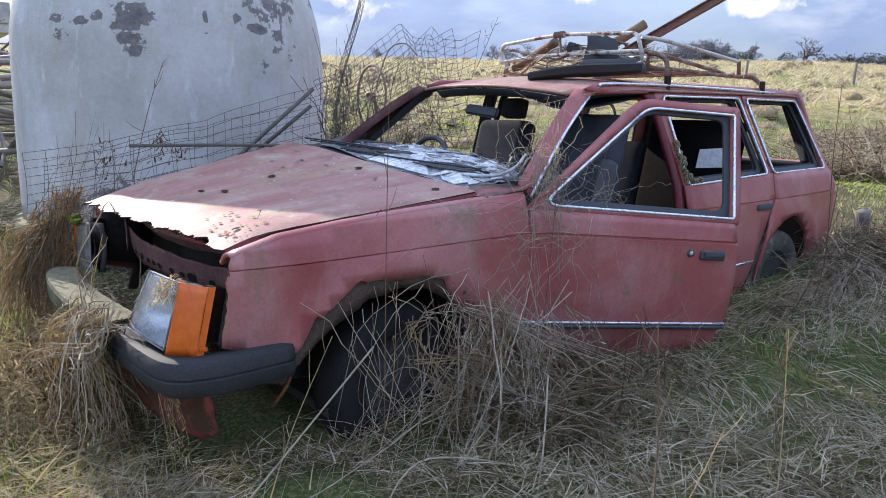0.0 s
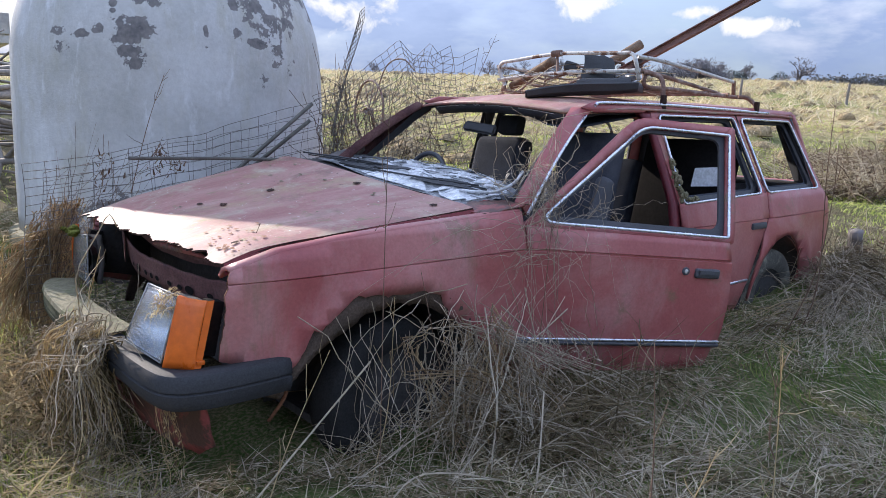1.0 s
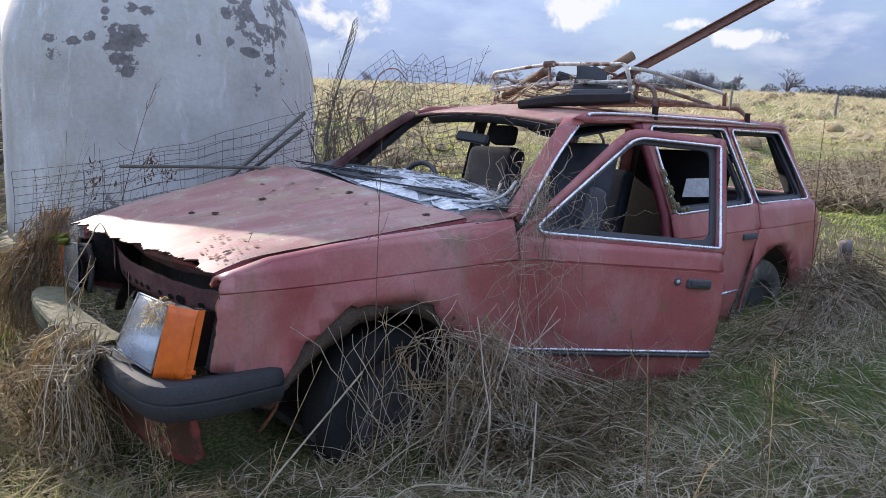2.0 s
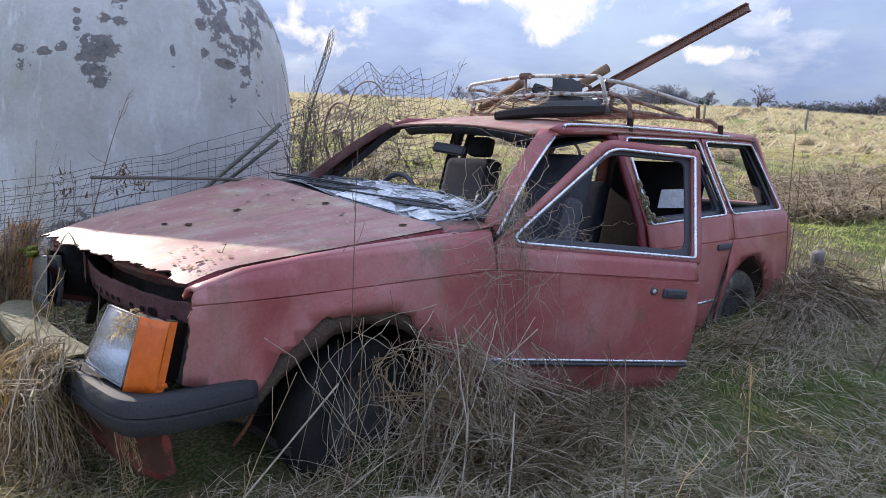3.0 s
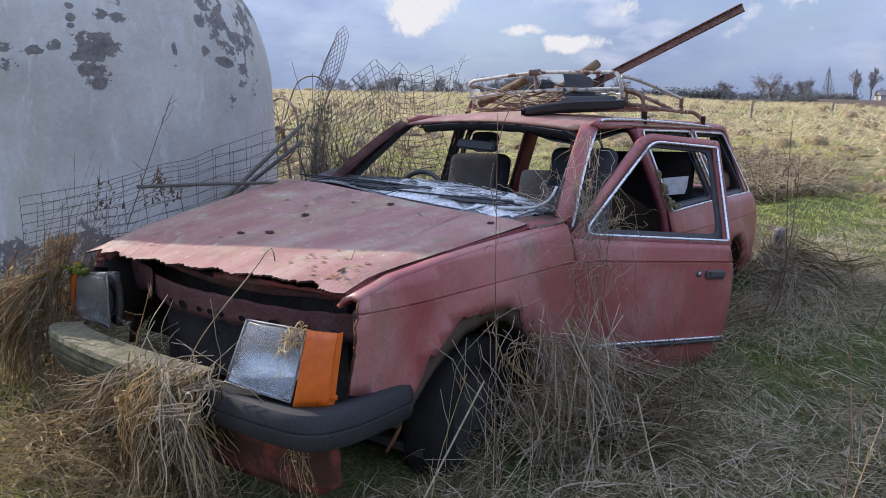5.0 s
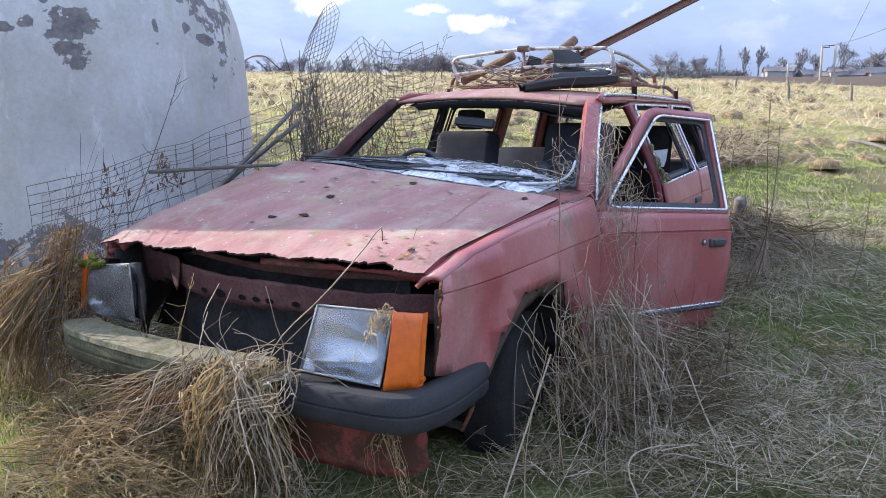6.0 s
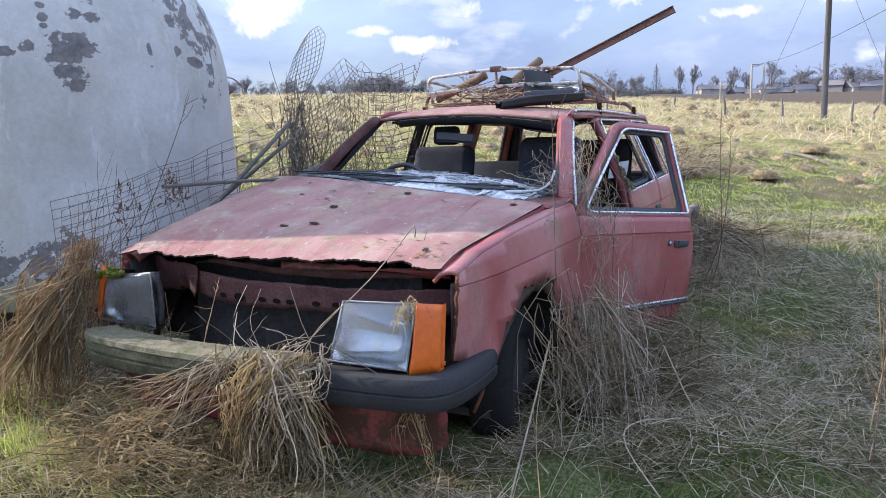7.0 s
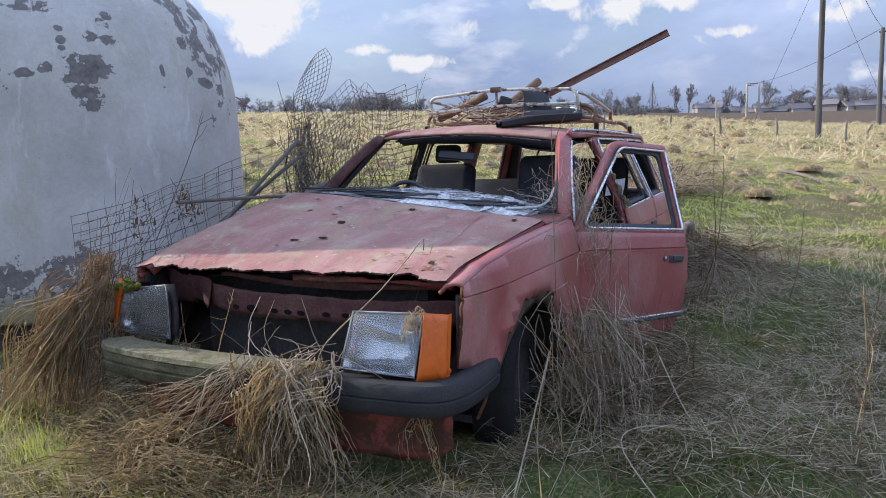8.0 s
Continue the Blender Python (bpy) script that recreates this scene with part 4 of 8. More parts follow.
    body("inner_arch", ribbon(rows), M["void"], "", 0.008)
    # dark lining inside the rear window frames
    part("frame_lining", sheet(frame_quads(rounded(qo, 0.03), rounded([(3.29, 1.295), (3.84, 1.29), (3.955, 0.945), (3.34, 0.945)], 0.04)), on_side(s, 0.05), 0.15), M["cloth"] if left else M["paint"], quarter, "dark cloth lining" if left else "bare red inner pillar")
    part("frame_lining", sheet(frame_quads(rounded([(2.475, 1.352), (3.225, 1.352), (3.30, 0.905), (2.475, 0.885)], 0.03), rounded([(2.505, 1.295), (3.16, 1.295), (3.21, 0.94), (2.505, 0.925)], 0.04)), on_side(s, 0.05), 0.15), M["cloth"], door, "dark cloth lining")
    if not left:
        body("door_pillar", sheet([[(3.165, 1.35), (3.30, 1.35), (3.36, 0.90), (3.225, 0.90)]], on_side(s, 0.056), 0.15), M["paint"], "bare red inner pillar", 0.01)
    # windscreen pillar
    rows = []
    for t in np.linspace(0, 1, 8):
        a = Vector((1.400 + 0.475 * t, -0.694 + 0.140 * t, 0.955 + 0.385 * t + 0.02 * math.sin(math.pi * t))) if left else Vector((1.285 + 0.575 * t, 0.715 - 0.125 * t, 0.960 + 0.380 * t + 0.02 * math.sin(math.pi * t)))
        b = Vector((1.40 + 0.56 * t, s * ((0.757 if left else 0.84) - 0.172 * t), 0.915 + (0.42 if left else 0.405) * t + 0.02 * math.sin(math.pi * t)))
        m = (a + b) / 2 + Vector((-0.008, s * 0.008, 0.004))
        rows.append([Vector((p.x, p.y, lift(p.x, p.y, p.z))) for p in (a + Vector((0.03, -s * 0.03, -0.02)), a, m, b, b + Vector((0.02, -s * 0.05, -0.02)))])
    body("windscreen_pillar", ribbon(rows), M["paint"] if left else M["panel_rust"], "", 0.012)
    # gutter trim along the roof and down the pillar
    if left:
        f = on_side(s, -0.008)
        tube_p = [f(1.39, 0.915)] + [f(1.39 + 0.56 * t, 0.915 + 0.42 * t + 0.018 * math.sin(math.pi * t)) for t in np.linspace(0.1, 0.93, 8)]
        under_car(tube("pillar_trim", tube_p, 0.0066, M["chrome"], None, "bright metal pillar trim"))
        f = on_side(s, -0.015)
        tube_p = [f(1.99, 1.358), f(2.06, 1.372), f(2.5, 1.378), f(3.1, 1.372), f(3.6, 1.362)]
        under_car(tube("gutter_trim", tube_p, 0.0075, M["chrome"], None, "bright roof gutter trim", n=20))
    else:
        # closed front door of the far side
        lower = [(1.38, 0.90), (2.41, 0.90), (2.40, 0.24), (1.40, 0.24)]
        fd = body("front_door", sheet([lower], on_side(s), 0.12, cuts=CREASE), M["paint"])
        fo = [(1.93, 1.35), (2.40, 1.352), (2.43, 0.885), (1.39, 0.885)]
        wf = sheet(frame_quads(rounded(fo, 0.03), rounded(FRONT_WIN, 0.04)), on_side(s, 0.002), 0.15)
        part("window_frame", wf, M["plastic"], fd, smooth=True, angle=35)
        bm = sheet([[(1.42, 0.86), (2.40, 0.86), (2.38, 0.3), (1.42, 0.3)]], on_side(s, 0.05), 0.2)
        part("door_card", bm, M["cloth"], fd)


build_side(-1)
build_side(1)

# bonnet, its nose rotted to a ragged edge
front = [(float(np.interp(y, [-0.70, -0.62, -0.3, 0.1, 0.45, 0.69], [0.165, 0.13, 0.12, 0.10, 0.085, 0.085])), y) for y in np.linspace(-0.70, 0.69, 210)]
bites = [(-0.57, 0.045, 0.06), (-0.40, 0.022, 0.05), (-0.30, 0.012, 0.02), (-0.12, 0.012, 0.05), (0.06, 0.010, 0.03), (0.22, 0.016, 0.06), (0.41, 0.012, 0.02), (0.50, 0.024, 0.05), (0.62, 0.03, 0.03)]
fray = np.random.default_rng(21)


def torn(y):
    """Rot along the edge: broad bites, small crumbled steps and a few slivers left hanging."""
    big = sum(d * math.exp(-((y - c) / w) ** 2) for c, d, w in bites)
    return big + 0.013 * noise.noise((y * 11, 3.0, 1.0)) + 0.007 * noise.noise((y * 37, 8.0, 2.0)) + fray.normal(0, 0.0013) - (0.010 if fray.uniform() < 0.025 else 0)


front = [(x + (torn(y) if abs(y) < 0.685 else 0), y) for x, y in front]
hood_poly = front + [(0.35, 0.70), (0.80, 0.695), (1.06, 0.685), (1.10, 0.4), (1.115, 0.0), (1.135, -0.4), (1.175, -0.69), (0.7, -0.70), (0.35, -0.705)]
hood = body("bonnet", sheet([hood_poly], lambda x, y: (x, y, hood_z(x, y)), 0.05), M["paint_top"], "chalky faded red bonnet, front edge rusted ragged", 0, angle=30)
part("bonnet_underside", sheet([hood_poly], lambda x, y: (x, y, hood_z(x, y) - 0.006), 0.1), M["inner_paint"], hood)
part("rusted_edge", ribbon([[(x, y, hood_z(x, y) - k) for x, y in hood_poly + hood_poly[:1]] for k in (0.0, 0.006)]), M["dark_rust"], hood, "rusted sheet edge")
for x, y, rx, ry in ((0.464, 0.015, 0.020, 0.030), (0.41, 0.125, 0.018, 0.030), (1.02, -0.10, 0.02, 0.03), (1.05, -0.60, 0.022, 0.02), (0.706, 0.09, 0.028, 0.024), (0.25, -0.60, 0.02, 0.015)):
    rx, ry = rx * 0.75, ry * 0.75
    pts = [(x + rx * math.cos(a) * rng.uniform(0.6, 1.3), y + ry * math.sin(a) * rng.uniform(0.6, 1.3)) for a in np.linspace(0, 2 * math.pi, 12, endpoint=False)]
    part("rust_scab", sheet([pts], lambda u, v: (u, v, hood_z(u, v) + 0.0045), 0.02), M["dark_rust"], hood)
for k in range(16):
    x, y = rng.uniform(0.25, 1.05), rng.uniform(-0.55, 0.62)
    r = rng.uniform(0.006, 0.016)
    pts = [(x + r * 0.6 * math.cos(a) * rng.uniform(0.5, 1.4), y + r * math.sin(a) * rng.uniform(0.5, 1.4)) for a in np.linspace(0, 2 * math.pi, 8, endpoint=False)]
    part("paint_flake", sheet([pts], lambda u, v: (u, v, hood_z(u, v) + 0.0042), 0.02), M["mossy"], hood)
# rust flaking where the near front corner crumples, and along the old crease
crumple = np.random.default_rng(63)
for k in range(34):
    x, y = (0.19 + abs(crumple.normal(0, 0.05)), -0.60 + crumple.normal(0, 0.055)) if k < 22 else (0.33 + crumple.normal(0, 0.04), -0.42 + crumple.normal(0, 0.07))
    r = crumple.uniform(0.003, 0.010)
    pts = [(x + r * 0.8 * math.cos(a) * crumple.uniform(0.5, 1.4), y + r * 1.3 * math.sin(a) * crumple.uniform(0.5, 1.4)) for a in np.linspace(0, 2 * math.pi, 9, endpoint=False)]
    if min(q[0] for q in pts) > 0.18 and min(q[1] for q in pts) > -0.69:
        part("rust_flake", sheet([pts], lambda u, v: (u, v, hood_z(u, v) + 0.0045), 0.02), M["flaked"], hood)
for (x0, y0), (x1, y1), w in (((1.08, -0.43), (0.74, -0.495), 0.0020), ((0.72, -0.50), (0.44, -0.555), 0.0014)):
    line = [(x0 + (x1 - x0) * f, y0 + (y1 - y0) * f + 0.004 * noise.noise((f * 9, 2.0, 1.0))) for f in np.linspace(0, 1, 24)]
    wide = [w * (0.6 + 0.8 * abs(noise.noise((i * 0.7, 5.0, 1.0)))) for i in range(24)]
    part("paint_crack", ribbon([[(x, y - k * wd, hood_z(x, y) + 0.0042) for (x, y), wd in zip(line, wide)] for k in (-1, 1)]), M["flaked"], hood, "rusty crack along the bonnet's crease")
# folded edge under the bonnet along the left wing
rows = [[(x, -0.70 - 0.012 * k, hood_z(x, -0.69) - 0.004 - 0.034 * k) for x in np.linspace(0.17, 1.17, 22)] for k in (0, 1)]
part("bonnet_lip", ribbon(rows), M["inner_paint"], hood)

# roof
corner = [(1.87, -0.50), (1.845, -0.3), (1.84, 0.0), (1.845, 0.3), (1.865, 0.55), (1.92, 0.635), (2.05, 0.65), (3.6, 0.60), (3.95, 0.565), (3.985, 0.50), (3.995, 0.0), (3.985, -0.50), (3.95, -0.565), (3.6, -0.588), (2.05, -0.592), (1.93, -0.575)]
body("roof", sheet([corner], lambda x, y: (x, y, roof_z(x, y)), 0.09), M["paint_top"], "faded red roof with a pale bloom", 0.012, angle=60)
# black rubber made deep enough to stand for the header's shadow too
band = [[], [], []]
for y in np.linspace(-0.52, 0.46, 70):
    x, z = 1.865 + 0.05 * (y / 0.55) ** 4, roof_z(1.87, y)
    drop = 0.040 + 0.030 * max(0.0, -y - 0.25) + 0.004 * noise.noise((y * 12, 2.0, 1.0))
    for k, (dx, dz) in enumerate(((-0.004, -0.010), (0.008, -0.026), (0.035, -0.012 - drop))):
        band[k].append((x + dx, y, z + dz))
body("windscreen_seal", ribbon(band), M["plastic"], "black windscreen rubber, widened for the shadow under the roof edge", 0.006)
for y0, y1 in ((-0.44, -0.22), (-0.18, 0.02), (0.06, 0.11), (0.17, 0.44)):
    bead = [(1.863 + 0.05 * (y / 0.55) ** 4, y, roof_z(1.87, y) - 0.017 + 0.003 * noise.noise((y * 60, 1.0, 2.0))) for y in np.linspace(y0, y1, 20)]
    under_car(tube("sealant_bead", bead, 0.0022, M["shards"], None, "crumbled pale sealant", n=24, sides=5))
# headlining sagging at the near corner
sag = sheet([jag([(1.90, -0.53), (1.92, -0.36), (2.00, -0.10), (2.12, 0.10), (2.35, 0.12), (2.42, -0.53)], 0.008, 40, 52)], lambda x, y: (x, y, roof_z(x, y) - 0.045 - 0.045 * max(0.0, 1 - ((x - 2.05) / 0.35) ** 2) * max(0.0, 1 - ((y + 0.40) / 0.30) ** 2)), 0.06)
body("sagging_lining", sag, M["cloth"], "torn headlining hanging down", 0.005)
under_car(tube("roof_lining", [(2.0, -0.48, 1.305), (2.0, 0, 1.342), (2.0, 0.52, 1.352)], 0.024, M["cloth"], None, n=10))
edge = [(1.398, -0.672, 0.965), (1.632, -0.614, 1.152), (1.882, -0.542, 1.325)]
under_car(tube("pillar_seal", edge, 0.0055, M["plastic"], None, "black windscreen pillar rubber", n=14))
lining = sheet([[(1.95, -0.53), (3.9, -0.53), (3.9, 0.53), (1.95, 0.53)]], lambda x, y: (x, y, roof_z(x, y) - 0.035), 0.3)
body("headlining", lining, M["cloth"], "", 0.01)

# tailgate and floor
tail = [[(-0.66, 0.90), (0.66, 0.90), (0.70, 0.80), (0.70, 0.40), (-0.70, 0.40), (-0.70, 0.80)]]
tail += frame_quads([(-0.56, 1.36), (0.56, 1.36), (0.68, 0.89), (-0.68, 0.89)], [(-0.46, 1.31), (0.46, 1.31), (0.56, 0.94), (-0.56, 0.94)])
body("tailgate", sheet(tail, lambda y, z: (4.15 - max(0, z - 0.85) * 0.36, y, lift(4, y, z)), 0.12), M["paint"], "red tailgate without glass", 0.03)
body("tailgate_lining", sheet(tail, lambda y, z: (4.10 - max(0, z - 0.85) * 0.36, y, lift(4, y, z)), 0.12), M["plastic"], "dark trim inside the tailgate", 0.01)
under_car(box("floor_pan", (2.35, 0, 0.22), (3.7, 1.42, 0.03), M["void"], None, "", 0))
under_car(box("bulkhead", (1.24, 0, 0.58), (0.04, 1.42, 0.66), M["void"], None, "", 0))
# dark box gives the space behind the lamps its shade by colour
under_car(box("radiator", (0.36, 0, 0.56), (0.06, 1.08, 0.40), M["arch_dark"], None, "dark box for the shade in the radiator space", 0))
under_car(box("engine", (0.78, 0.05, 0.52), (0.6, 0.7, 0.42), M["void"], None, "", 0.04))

# rusted cross panel below the bonnet, with its row of holes
def panel_x(y):
    return 0.10 + 0.12 * (y / 0.7) ** 2


strip = jag([(-0.72, 0.80), (-0.3, 0.800), (0.2, 0.806), (0.5, 0.83), (0.72, 0.86)], 0.005, 40, 31) + jag([(0.72, 0.70), (0.45, 0.735), (0.2, 0.70), (-0.2, 0.705), (-0.70, 0.715)], 0.008, 34, 32)
cross = body("cross_panel", sheet([strip], lambda y, z: (panel_x(y) + 0.07 - (z - 0.7) * 0.12, y, z - 0.06), 0.06), M["panel_rust"], "rusted front cross panel with drain holes", 0.006)
for y in (0.50, 0.24, 0.15, 0.036, -0.03, -0.09, -0.20, -0.28, -0.345, -0.47):
    r = 0.016 if abs(y) % 0.2 > 0.1 else 0.010
    pts = [(y + 1.8 * r * math.cos(a), 0.735 + r * math.sin(a)) for a in np.linspace(0, 2 * math.pi, 12, endpoint=False)]
    part("drain_hole", sheet([pts], lambda u, v: (panel_x(u) + 0.07 - (v - 0.7) * 0.12 - 0.0075, u, v - 0.06), 0.03), M["hole"], cross)
ledge = jag([(-0.62, 0.785), (0.0, 0.79), (0.36, 0.80)], 0.003, 20, 35) + jag([(0.36, 0.785), (0.0, 0.772), (-0.62, 0.765)], 0.004, 20, 36)
body("inner_ledge", sheet([ledge], lambda y, z: (panel_x(y) + 0.10, y, z), 0.06), M["panel_rust"], "rusted ledge behind the bonnet edge", 0.005)
rag = [(y, hood_z(0.15, y) - 0.030 - 0.012 * math.exp(-((y + 0.45) / 0.1) ** 2) + 0.006 * noise.noise((y * 30, 1.0, 5.0)) + 0.004 * noise.noise((y * 90, 2.0, 5.0))) for y in np.linspace(-0.68, -0.06, 60)]
rag += [(y, hood_z(0.15, y) - 0.052) for y in np.linspace(-0.06, -0.68, 12)]
body("bonnet_frame_lip", sheet([rag], lambda y, z: (panel_x(y) + 0.062, y, z), 0.05), M["rusty_paint"], "torn red lip left under the bonnet edge", 0.004)
flake = sheet([jag([(0.52, 0.81), (0.36, 0.80), (0.37, 0.74), (0.40, 0.66), (0.43, 0.74), (0.55, 0.76), (0.52, 0.81)], 0.006, 24, 33)], lambda y, z: (panel_x(y) + 0.045, y, z - 0.02), 0.05)
body("rust_flap", flake, M["panel_rust"], "hanging flake of rusted red steel", 0.004)

# headlamps with their amber indicators
def lamp(glass, amber, s):
    """A headlamp unit: lens quad (inner top, outer top, outer bottom, inner bottom) and the indicator turned back beside it."""
    def patch(quad, bulge, ribs, depth=0.0, nu=40, nv=12, u0=0.0, u1=1.0):
        tl, tr, br, bl = (np.array(c, float) for c in quad)
        n_out = np.cross(tr - tl, bl - tl)
        n_out = n_out / np.linalg.norm(n_out)
        if n_out[0] > 0:
            n_out = -n_out
        rows = []
        for v in np.linspace(0, 1, nv):
            row = []
            for u in np.linspace(u0, u1, nu):
                p = (tl * (1 - u) + tr * u) * (1 - v) + (bl * (1 - u) + br * u) * v
                a_, b_ = 2 * u - 1, 2 * v - 1
                e = max(0.0, 1 - (abs(a_) ** 3 + abs(b_) ** 3)) ** 0.75 * 0.6 + 0.4 * (1 - a_ * a_) * (1 - b_ * b_)
                step = 0.0035 * (1 if v > 0.55 else 0) if ribs else 0
                rows_rib = ribs * (0.5 + 0.5 * math.sin(u * 190)) * (1 if 0.06 < v < 0.52 else 0.3)
                row.append(tuple(p + n_out * (bulge * e + rows_rib + step * e) - n_out * depth * (1 - e * 0.1)))
            rows.append(row)
        return rows

    head = under_car(part("headlamp", ribbon(patch(glass, -0.03, 0.0, 0.085 if s < 0 else 0.06, 14, 8, 0.06, 0.96)), M["void"], None, "broken-out headlamp unit hanging loose" if s < 0 else "headlamp unit still in place", smooth=True))
    solid(head, 0.02)
    part("reflector", ribbon(patch(glass, -0.10, 0.0, 0.006, 48, 24, 0.02, 0.99)), M["reflector"], head, "tarnished silvered reflector", smooth=True)
    lens = part("lens", ribbon(patch(glass, 0.014, 0.0006, 0.0, 220, 16)), M["lens"], head, "clouded ribbed glass lens", smooth=True)
    solid(lens, 0.004)
    edge = []
    ring = [np.array(c, float) for c in glass]
    for a, b in zip(ring, ring[1:] + ring[:1]):
        edge += [a + (b - a) * k / 5 for k in range(5)]
    tube("lens_rim", np.array(edge + edge[:1]), 0.0030, M["glass_grit"], head)
    ind = part("indicator", ribbon(patch(amber, 0.009, 0.0, -0.004, 24, 10)), M["amber"], head, "orange plastic indicator lens", smooth=True)
    solid(ind, 0.02)
    tr, br = np.array(amber[1], float), np.array(amber[2], float)
    rows = [[tuple((tr * (1 - v) + br * v) + np.array((0.020 * k, 0.004 * k * s, 0))) for v in np.linspace(0, 1, 6)] for k in np.linspace(0, 1, 4)]
    part("indicator_side", ribbon(rows), M["amber"], ind, smooth=True)
    # black carrier behind the amber lens, with its clip
    box("lamp_carrier", ((tr[0] + br[0]) / 2 + 0.055, (tr[1] + br[1]) / 2 - s * 0.075, (tr[2] + br[2]) / 2), (0.05, 0.05, 0.17), M["hole"], head, "black plastic lamp carrier", 0.004, (0, 12, 0))
    clip = br + np.array((0.022, 0.0, 0.02))
    box("mounting_clip", tuple(clip), (0.024, 0.010, 0.014), M["amber"], head, "broken orange mounting tab", 0.003)
    return head


lamp([(0.034, -0.412, 0.731), (0.040, -0.676, 0.740), (-0.018, -0.668, 0.544), (-0.047, -0.405, 0.556)],
     [(0.036, -0.683, 0.744), (0.103, -0.735, 0.729), (0.050, -0.747, 0.529), (-0.016, -0.674, 0.531)], -1)
lamp([(0.065, 0.499, 0.766), (0.068, 0.742, 0.738), (0.068, 0.803, 0.558), (0.052, 0.480, 0.551)],
     [(0.067, 0.750, 0.745), (0.078, 0.786, 0.776), (0.090, 0.852, 0.560), (0.068, 0.812, 0.553)], 1)
moss = bmesh.new()
for k in range(26):
    c = Vector((0.062 + rng.normal(0, 0.015), 0.715 + rng.normal(0, 0.045), 0.762 + rng.normal(0, 0.010)))
    bmesh.ops.create_icosphere(moss, subdivisions=1, radius=rng.uniform(0.008, 0.018), matrix=Matrix.Translation(c) @ Matrix.Diagonal((1, 1, 0.7, 1)))
tagged(part("moss_cushion", moss, M["moss"], None, smooth=False), "yellow-green moss growing on the headlamp", "moss")
moss = bmesh.new()
for k in range(70):
    f = rng.uniform(0, 1) ** 0.8
    c = Vector((2.475 + rng.normal(0, 0.012), -0.675 - 0.095 * f + rng.normal(0, 0.008), 1.12 - 0.20 * f + rng.normal(0, 0.012)))
    bmesh.ops.create_icosphere(moss, subdivisions=1, radius=rng.uniform(0.006, 0.016), matrix=Matrix.Translation(c) @ Matrix.Diagonal((1, 0.8, 1.3, 1)))
for k in range(16):
    c = Vector((2.56 + rng.normal(0, 0.03), -0.772 + rng.normal(0, 0.006), 0.908 + abs(rng.normal(0, 0.008))))
    bmesh.ops.create_icosphere(moss, subdivisions=1, radius=rng.uniform(0.006, 0.013), matrix=Matrix.Translation(c))
tagged(part("moss_cushion", moss, M["mossy"], None, smooth=False), "brown-green moss hanging on the rear door window frame", "moss")

# front bumper: black plastic, mossy on its far half
path = smooth_line([(0.33, -0.792), (0.16, -0.800), (0.05, -0.788), (-0.020, -0.740), (-0.043, -0.60), (-0.052, -0.3), (-0.075, 0.0), (-0.085, 0.3), (-0.065, 0.66), (0.01, 0.785), (0.12, 0.815), (0.30, 0.81)], 60)
prof = [(-0.05, 0.530), (-0.002, 0.534), (0.014, 0.529), (0.023, 0.516), (0.024, 0.488), (0.018, 0.484), (0.018, 0.478), (0.024, 0.474), (0.022, 0.450), (0.010, 0.430), (-0.05, 0.425)]


def sweep_rows(lo, hi, pr, dz=0.0):
    rows = []
    d = np.gradient(path, axis=0)
    for i in range(lo, hi):
        nx, ny = d[i][1], -d[i][0]
        L = math.hypot(nx, ny)
        nx, ny = -nx / L, -ny / L
        rows.append([(path[i][0] + nx * o, path[i][1] + ny * o, z + dz - 0.012 * math.cos(path[i][1] * 1.8)) for o, z in pr])
    return rows


bump_front = body("front_bumper", ribbon(sweep_rows(0, 34, prof)), M["bumper"], "black plastic front bumper, moss on one half", 0.008)
part("bumper_half", ribbon(sweep_rows(33, 48, prof)), M["grimy"], bump_front, "grimy green half of the bumper", smooth=True, angle=40)
top = [(-0.10, 0.548), (0.016, 0.546), (0.022, 0.542), (0.026, 0.524), (0.020, 0.520)]
part("mossy_cap", ribbon(sweep_rows(28, 48, top)), M["mossy"], bump_front, "pale mossy bumper top", smooth=True, angle=25)
lower = jag([(-0.76, 0.44), (-0.74, 0.27), (-0.68, 0.235), (-0.58, 0.225), (-0.35, 0.24), (0.2, 0.26), (0.7, 0.24), (0.76, 0.44)], 0.008, 46, 41)
body("valance", sheet([lower + [(0.0, 0.45)]], lambda y, z: (-0.025 + 0.10 * (y / 0.75) ** 4 + (0.44 - z) * 0.22, y, z), 0.08), M["rusty_paint"], "red lower front panel, rusted at its edge", 0.008)


# wheels
def wheel(x, y, s, steer=0.0, rubber="tyre"):
    w = under_car(part("wheel", lathe([(0.06, 0.02), (0.15, 0.03), (0.165, 0.045)], 28, "y"), M["dark_rust"], None, "rusted steel wheel with a flat perished tyre", smooth=True))
    tp = [(0.165, -0.07), (0.20, -0.083), (0.25, -0.085), (0.278, -0.07), (0.285, -0.045), (0.285, 0.045), (0.278, 0.07), (0.25, 0.085), (0.20, 0.083), (0.165, 0.07)]
    bm = lathe(tp, 40, "y")
    part("tyre", bm, M[rubber], w, smooth=True, angle=50)
    rim = lathe([(0.175, -0.072), (0.165, -0.064), (0.15, -0.052), (0.11, -0.050), (0.08, -0.058), (0.05, -0.060), (0.0, -0.055)], 28, "y")
    part("rim", rim, M["arch_dark"], w, smooth=True)
    w.matrix_basis = pose(x, y, 0.285, 0, 0, steer)
    return w


